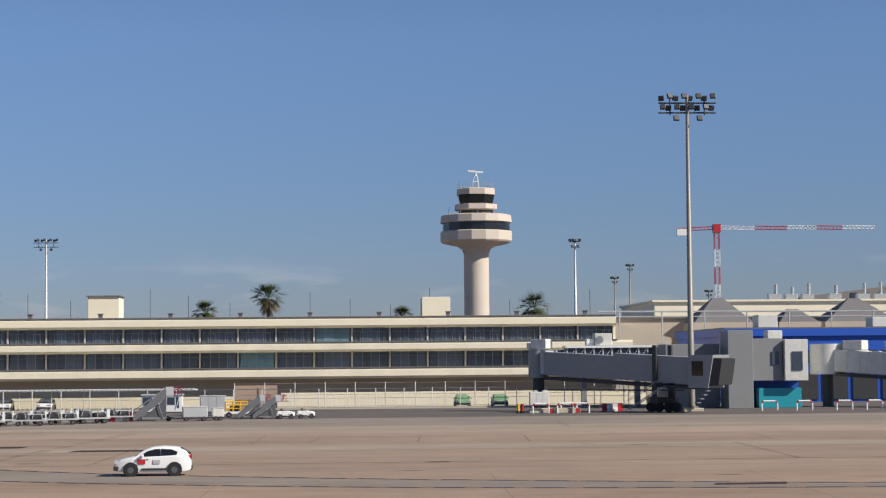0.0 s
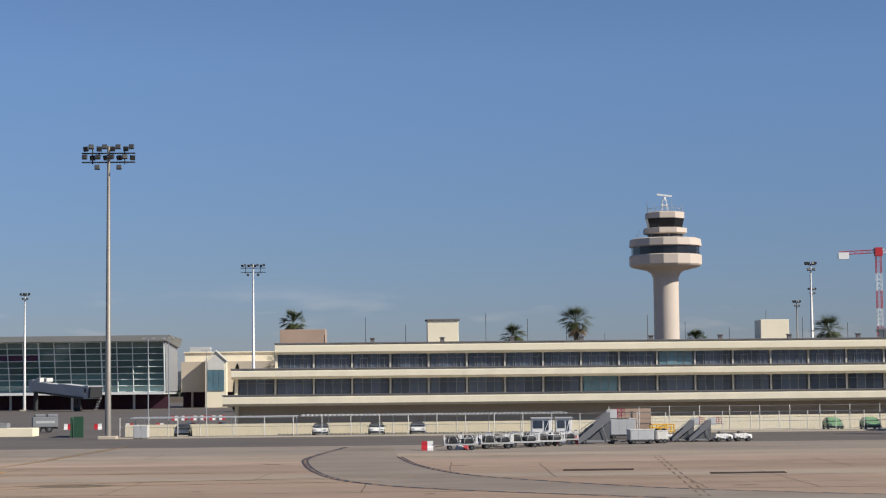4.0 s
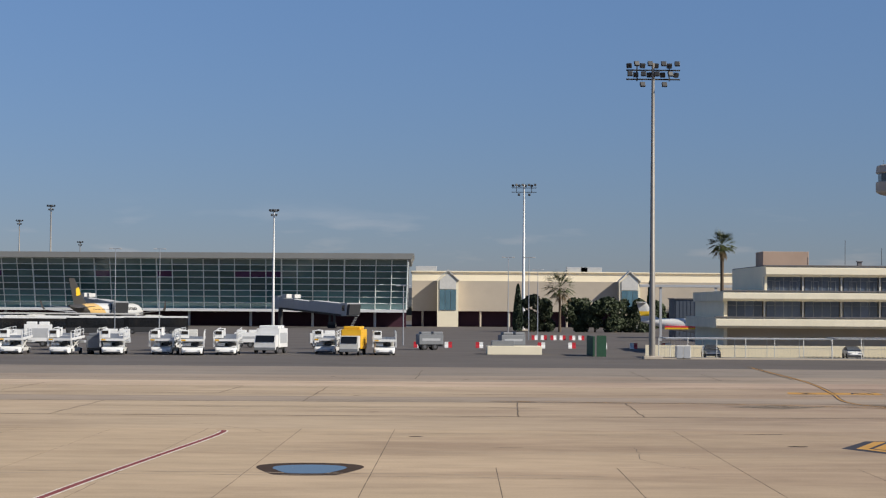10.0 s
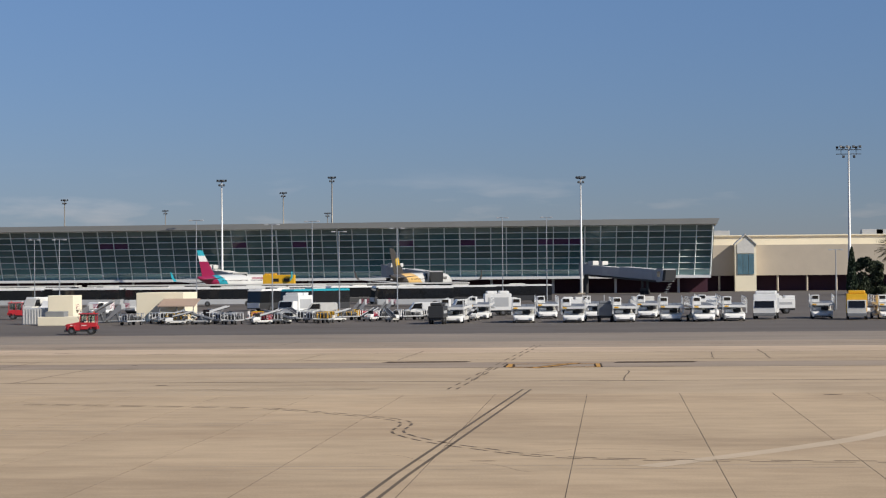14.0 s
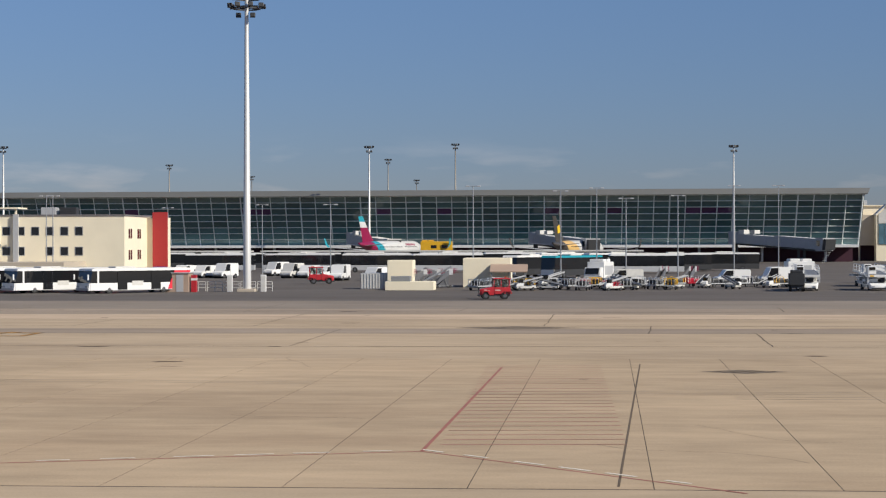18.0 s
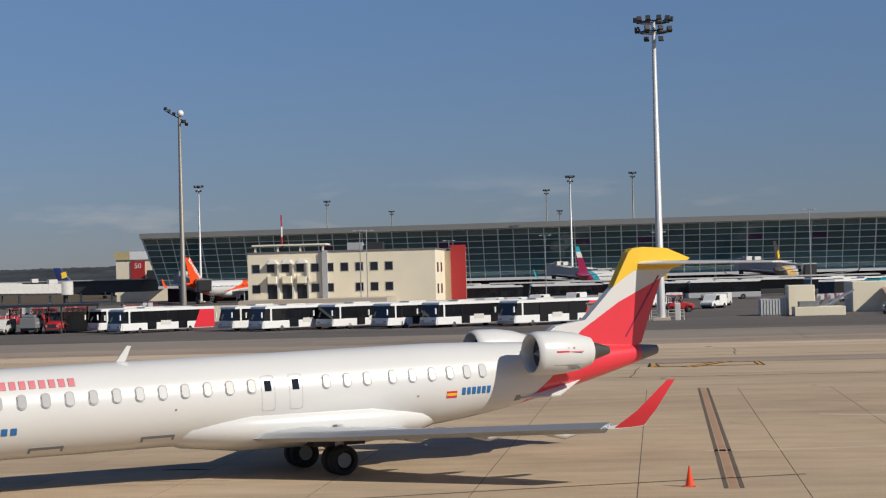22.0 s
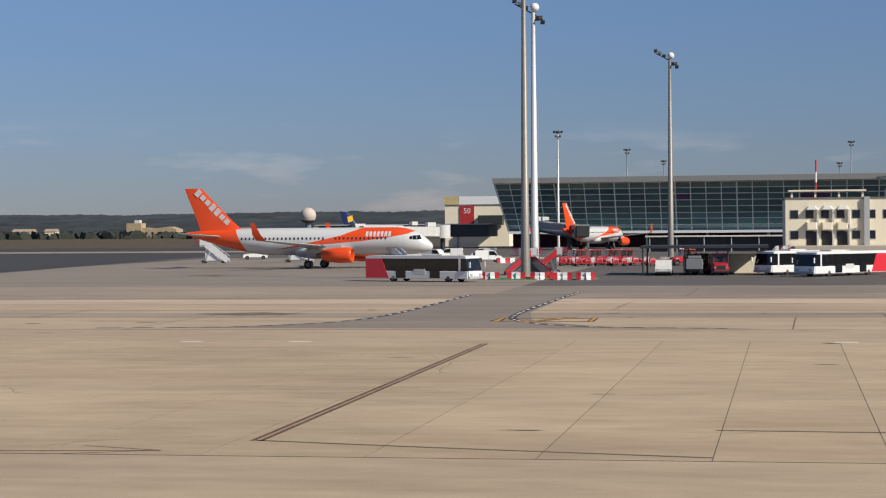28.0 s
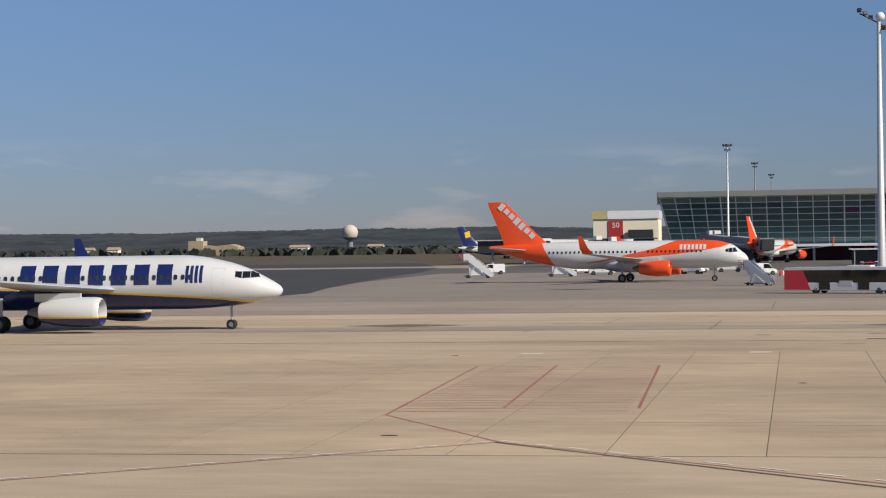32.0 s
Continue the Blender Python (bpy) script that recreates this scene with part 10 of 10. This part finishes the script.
# broad pale tyre scrubs
for pts, w in (([(-260.6, 60.4), (-261.1, 32.2)], 0.5), ([(-209.4, 50.1), (-203.2, 47.2), (-200.3, 43.4), (-200.6, 40.4), (-205.5, 38.0), (-210.7, 36.6), (-214.3, 36.5)], 0.5), ([(-244, 60), (-245.5, 36)], 0.8), ([(-120, 58), (-126, 44), (-134, 34)], 0.8)):
    marking("pale curved tyre scrub on concrete", (strip(bmesh.new(), curve(pts), w), P_PALE))
# stray white blocks along the edge of the taxi lane
wb = bmesh.new()
for x, y in ((-264.1, 66.1), (-274.3, 66.1), (-271.5, 65.5), (-253.1, 65.5), (-243.0, 65.8), (-301.0, 66.0), (-306.5, 65.6), (-322.0, 66.0), (-333.5, 65.7)):
    poly(wb, [(x - 0.6, y - 0.3), (x + 0.5, y - 0.3), (x + 0.6, y + 0.3), (x - 0.5, y + 0.3)])
marking("worn white blocks along a taxi lane edge", (wb, P_WHT))
# a shallow pool of water
pud = bmesh.new()
poly(pud, [(-100.1 + 1.2 * math.cos(a) * (1 + 0.15 * math.sin(3 * a)), 45.6 + 2.0 * math.sin(a) * (1 + 0.12 * math.cos(2 * a))) for a in [i * math.tau / 36 for i in range(36)]])
wat = mat("standing_water", (0.03, 0.03, 0.028), 0.03, vary=0.1, spec=0.8)
tagged(new("puddle", mesh_of("puddle", pud, wat)), "shallow puddle on the concrete reflecting the sky", "puddle")
rim = bmesh.new()
poly(rim, [(-100.1 + 1.75 * math.cos(a) * (1 + 0.15 * math.sin(3 * a)), 45.6 + 3.0 * math.sin(a) * (1 + 0.15 * math.cos(2 * a))) for a in [i * math.tau / 36 for i in range(36)]], 0.0065)
marking("damp dark rim round a puddle", (rim, P_OIL))

# long joints in the pavement beyond the slabs
lj = thing("pavement_joints", None, "dark sealed joints across the taxi lane", "joint", kind="structure")
for y, w, sl in ((77.0, 0.22, 0.0), (91.2, 0.16, 0.0), (101.0, 0.14, 0.002), (126.0, 0.2, -0.02), (112.0, 0.12, 0.0)):
    part("joint", strip(bmesh.new(), [(-382, y + sl * 190), (-190, y), (60, y + sl * -250 * 0 + (0 if sl >= 0 else 0))], w, 0.006), P_BRN, lj)
rj = random.Random(3)
for i in range(64):
    x = -345 + i * 6.2 + rj.uniform(-1.5, 1.5)
    y0 = rj.choice((77, 91, 101, 126))
    ln = rj.choice((10, 14, 20))
    part("joint", strip(bmesh.new(), [(x + 0.6 * k / 8 + rj.uniform(-0.07, 0.07), y0 + ln * k / 8) for k in range(9)], 0.07, 0.006), P_BRN, lj)

# wandering cracks, drips and tyre arcs
ck = thing("surface_cracks", None, "fine wandering cracks and dark drips in the concrete", "cracks", kind="structure")
for i in range(46):
    x, y = rj.uniform(-345, 20), rj.uniform(22, 66)
    a = rj.choice((0.05, 0.1, 1.45, 3.0, 2.6))
    pts = [(x, y)]
    for k in range(rj.randint(5, 14)):
        a += rj.uniform(-0.45, 0.45)
        pts.append((pts[-1][0] + 0.5 * math.cos(a), pts[-1][1] + 0.9 * math.sin(a)))
    part("crack", strip(bmesh.new(), pts, rj.uniform(0.02, 0.045), 0.0055), P_BRN, ck)
drips, marks = bmesh.new(), bmesh.new()
for i in range(110):
    x, y = rj.uniform(-345, 20), rj.uniform(22, 130)
    w, h = rj.uniform(0.15, 0.9), rj.uniform(0.08, 0.3)
    poly(drips, [(x + w * math.cos(q * math.tau / 11) * rj.uniform(0.7, 1.2), y + h * math.sin(q * math.tau / 11) * rj.uniform(0.7, 1.2)) for q in range(11)], 0.0058)
tagged(part("drips", drips, P_OIL, ck, "dark oil drips"), kind="stuff")
for i in range(26):
    x, y = rj.uniform(-345, 20), rj.uniform(24, 112)
    ln, bend = rj.uniform(8, 30), rj.uniform(-1.5, 1.5)
    for o in (0.0, 0.9):
        strip(marks, [(x + ln * k / 10, y + o + bend * (k / 10) ** 2) for k in range(11)], 0.13, 0.0061 + 0.0001 * i)
tagged(part("tyre_marks", marks, P_TYRE, ck, "faint curved tyre marks"), kind="stuff")

# dark runway beyond the apron, with a curved near edge and a pale far strip
rw = bmesh.new()
poly(rw, [(-1150, 150), (-420, 158), (-383.4, 171.4), (-376.0, 176), (-374.8, 192), (-378.5, 218.5), (-382.6, 262), (-386.4, 304), (-389.1, 352), (-398, 430), (-1150, 440)], 0.007)
tagged(new("runway", mesh_of("runway", rw, G_RUN)), "dark asphalt runway with a curved edge", "runway", kind="structure")
rw = bmesh.new()
poly(rw, [(-1150, 470), (-404, 462), (-425, 560), (-1150, 600)], 0.007)
tagged(new("runway", mesh_of("runway", rw, G_RUN)), "far dark asphalt strip beyond a pale line", "runway", kind="structure")

# ---- concrete slabs of the near taxi lane ----
pav = thing("pavement", None, "beige concrete taxi lane laid in long slabs", "pavement", kind="structure")
SW, GAP, LEAN = 4.22, 0.024, 0.025
for first, count, y0, y1, wide in ((0, 61, 19.6, 66.6, 1), (61, 38, 19.6, 46.6, 1), (61, 13, 46.6, 66.6, 3)):
    k0, dx, w = y1 - y0 - GAP, LEAN * (y1 - y0 - GAP), SW * wide - GAP
    proto = None
    for i in range(count):
        at = pose(-355.96 + SW * (first + wide * i) + LEAN * (y0 - 19.6), y0, 0)
        if proto is None:
            q = L([[(0, 0, z), (w, 0, z), (w + dx, k0, z), (dx, k0, z)] for z in (0, 0.004)])
            proto = part("slab", q, G_SLAB, pav, m=at)
        else:
            again(proto, at)
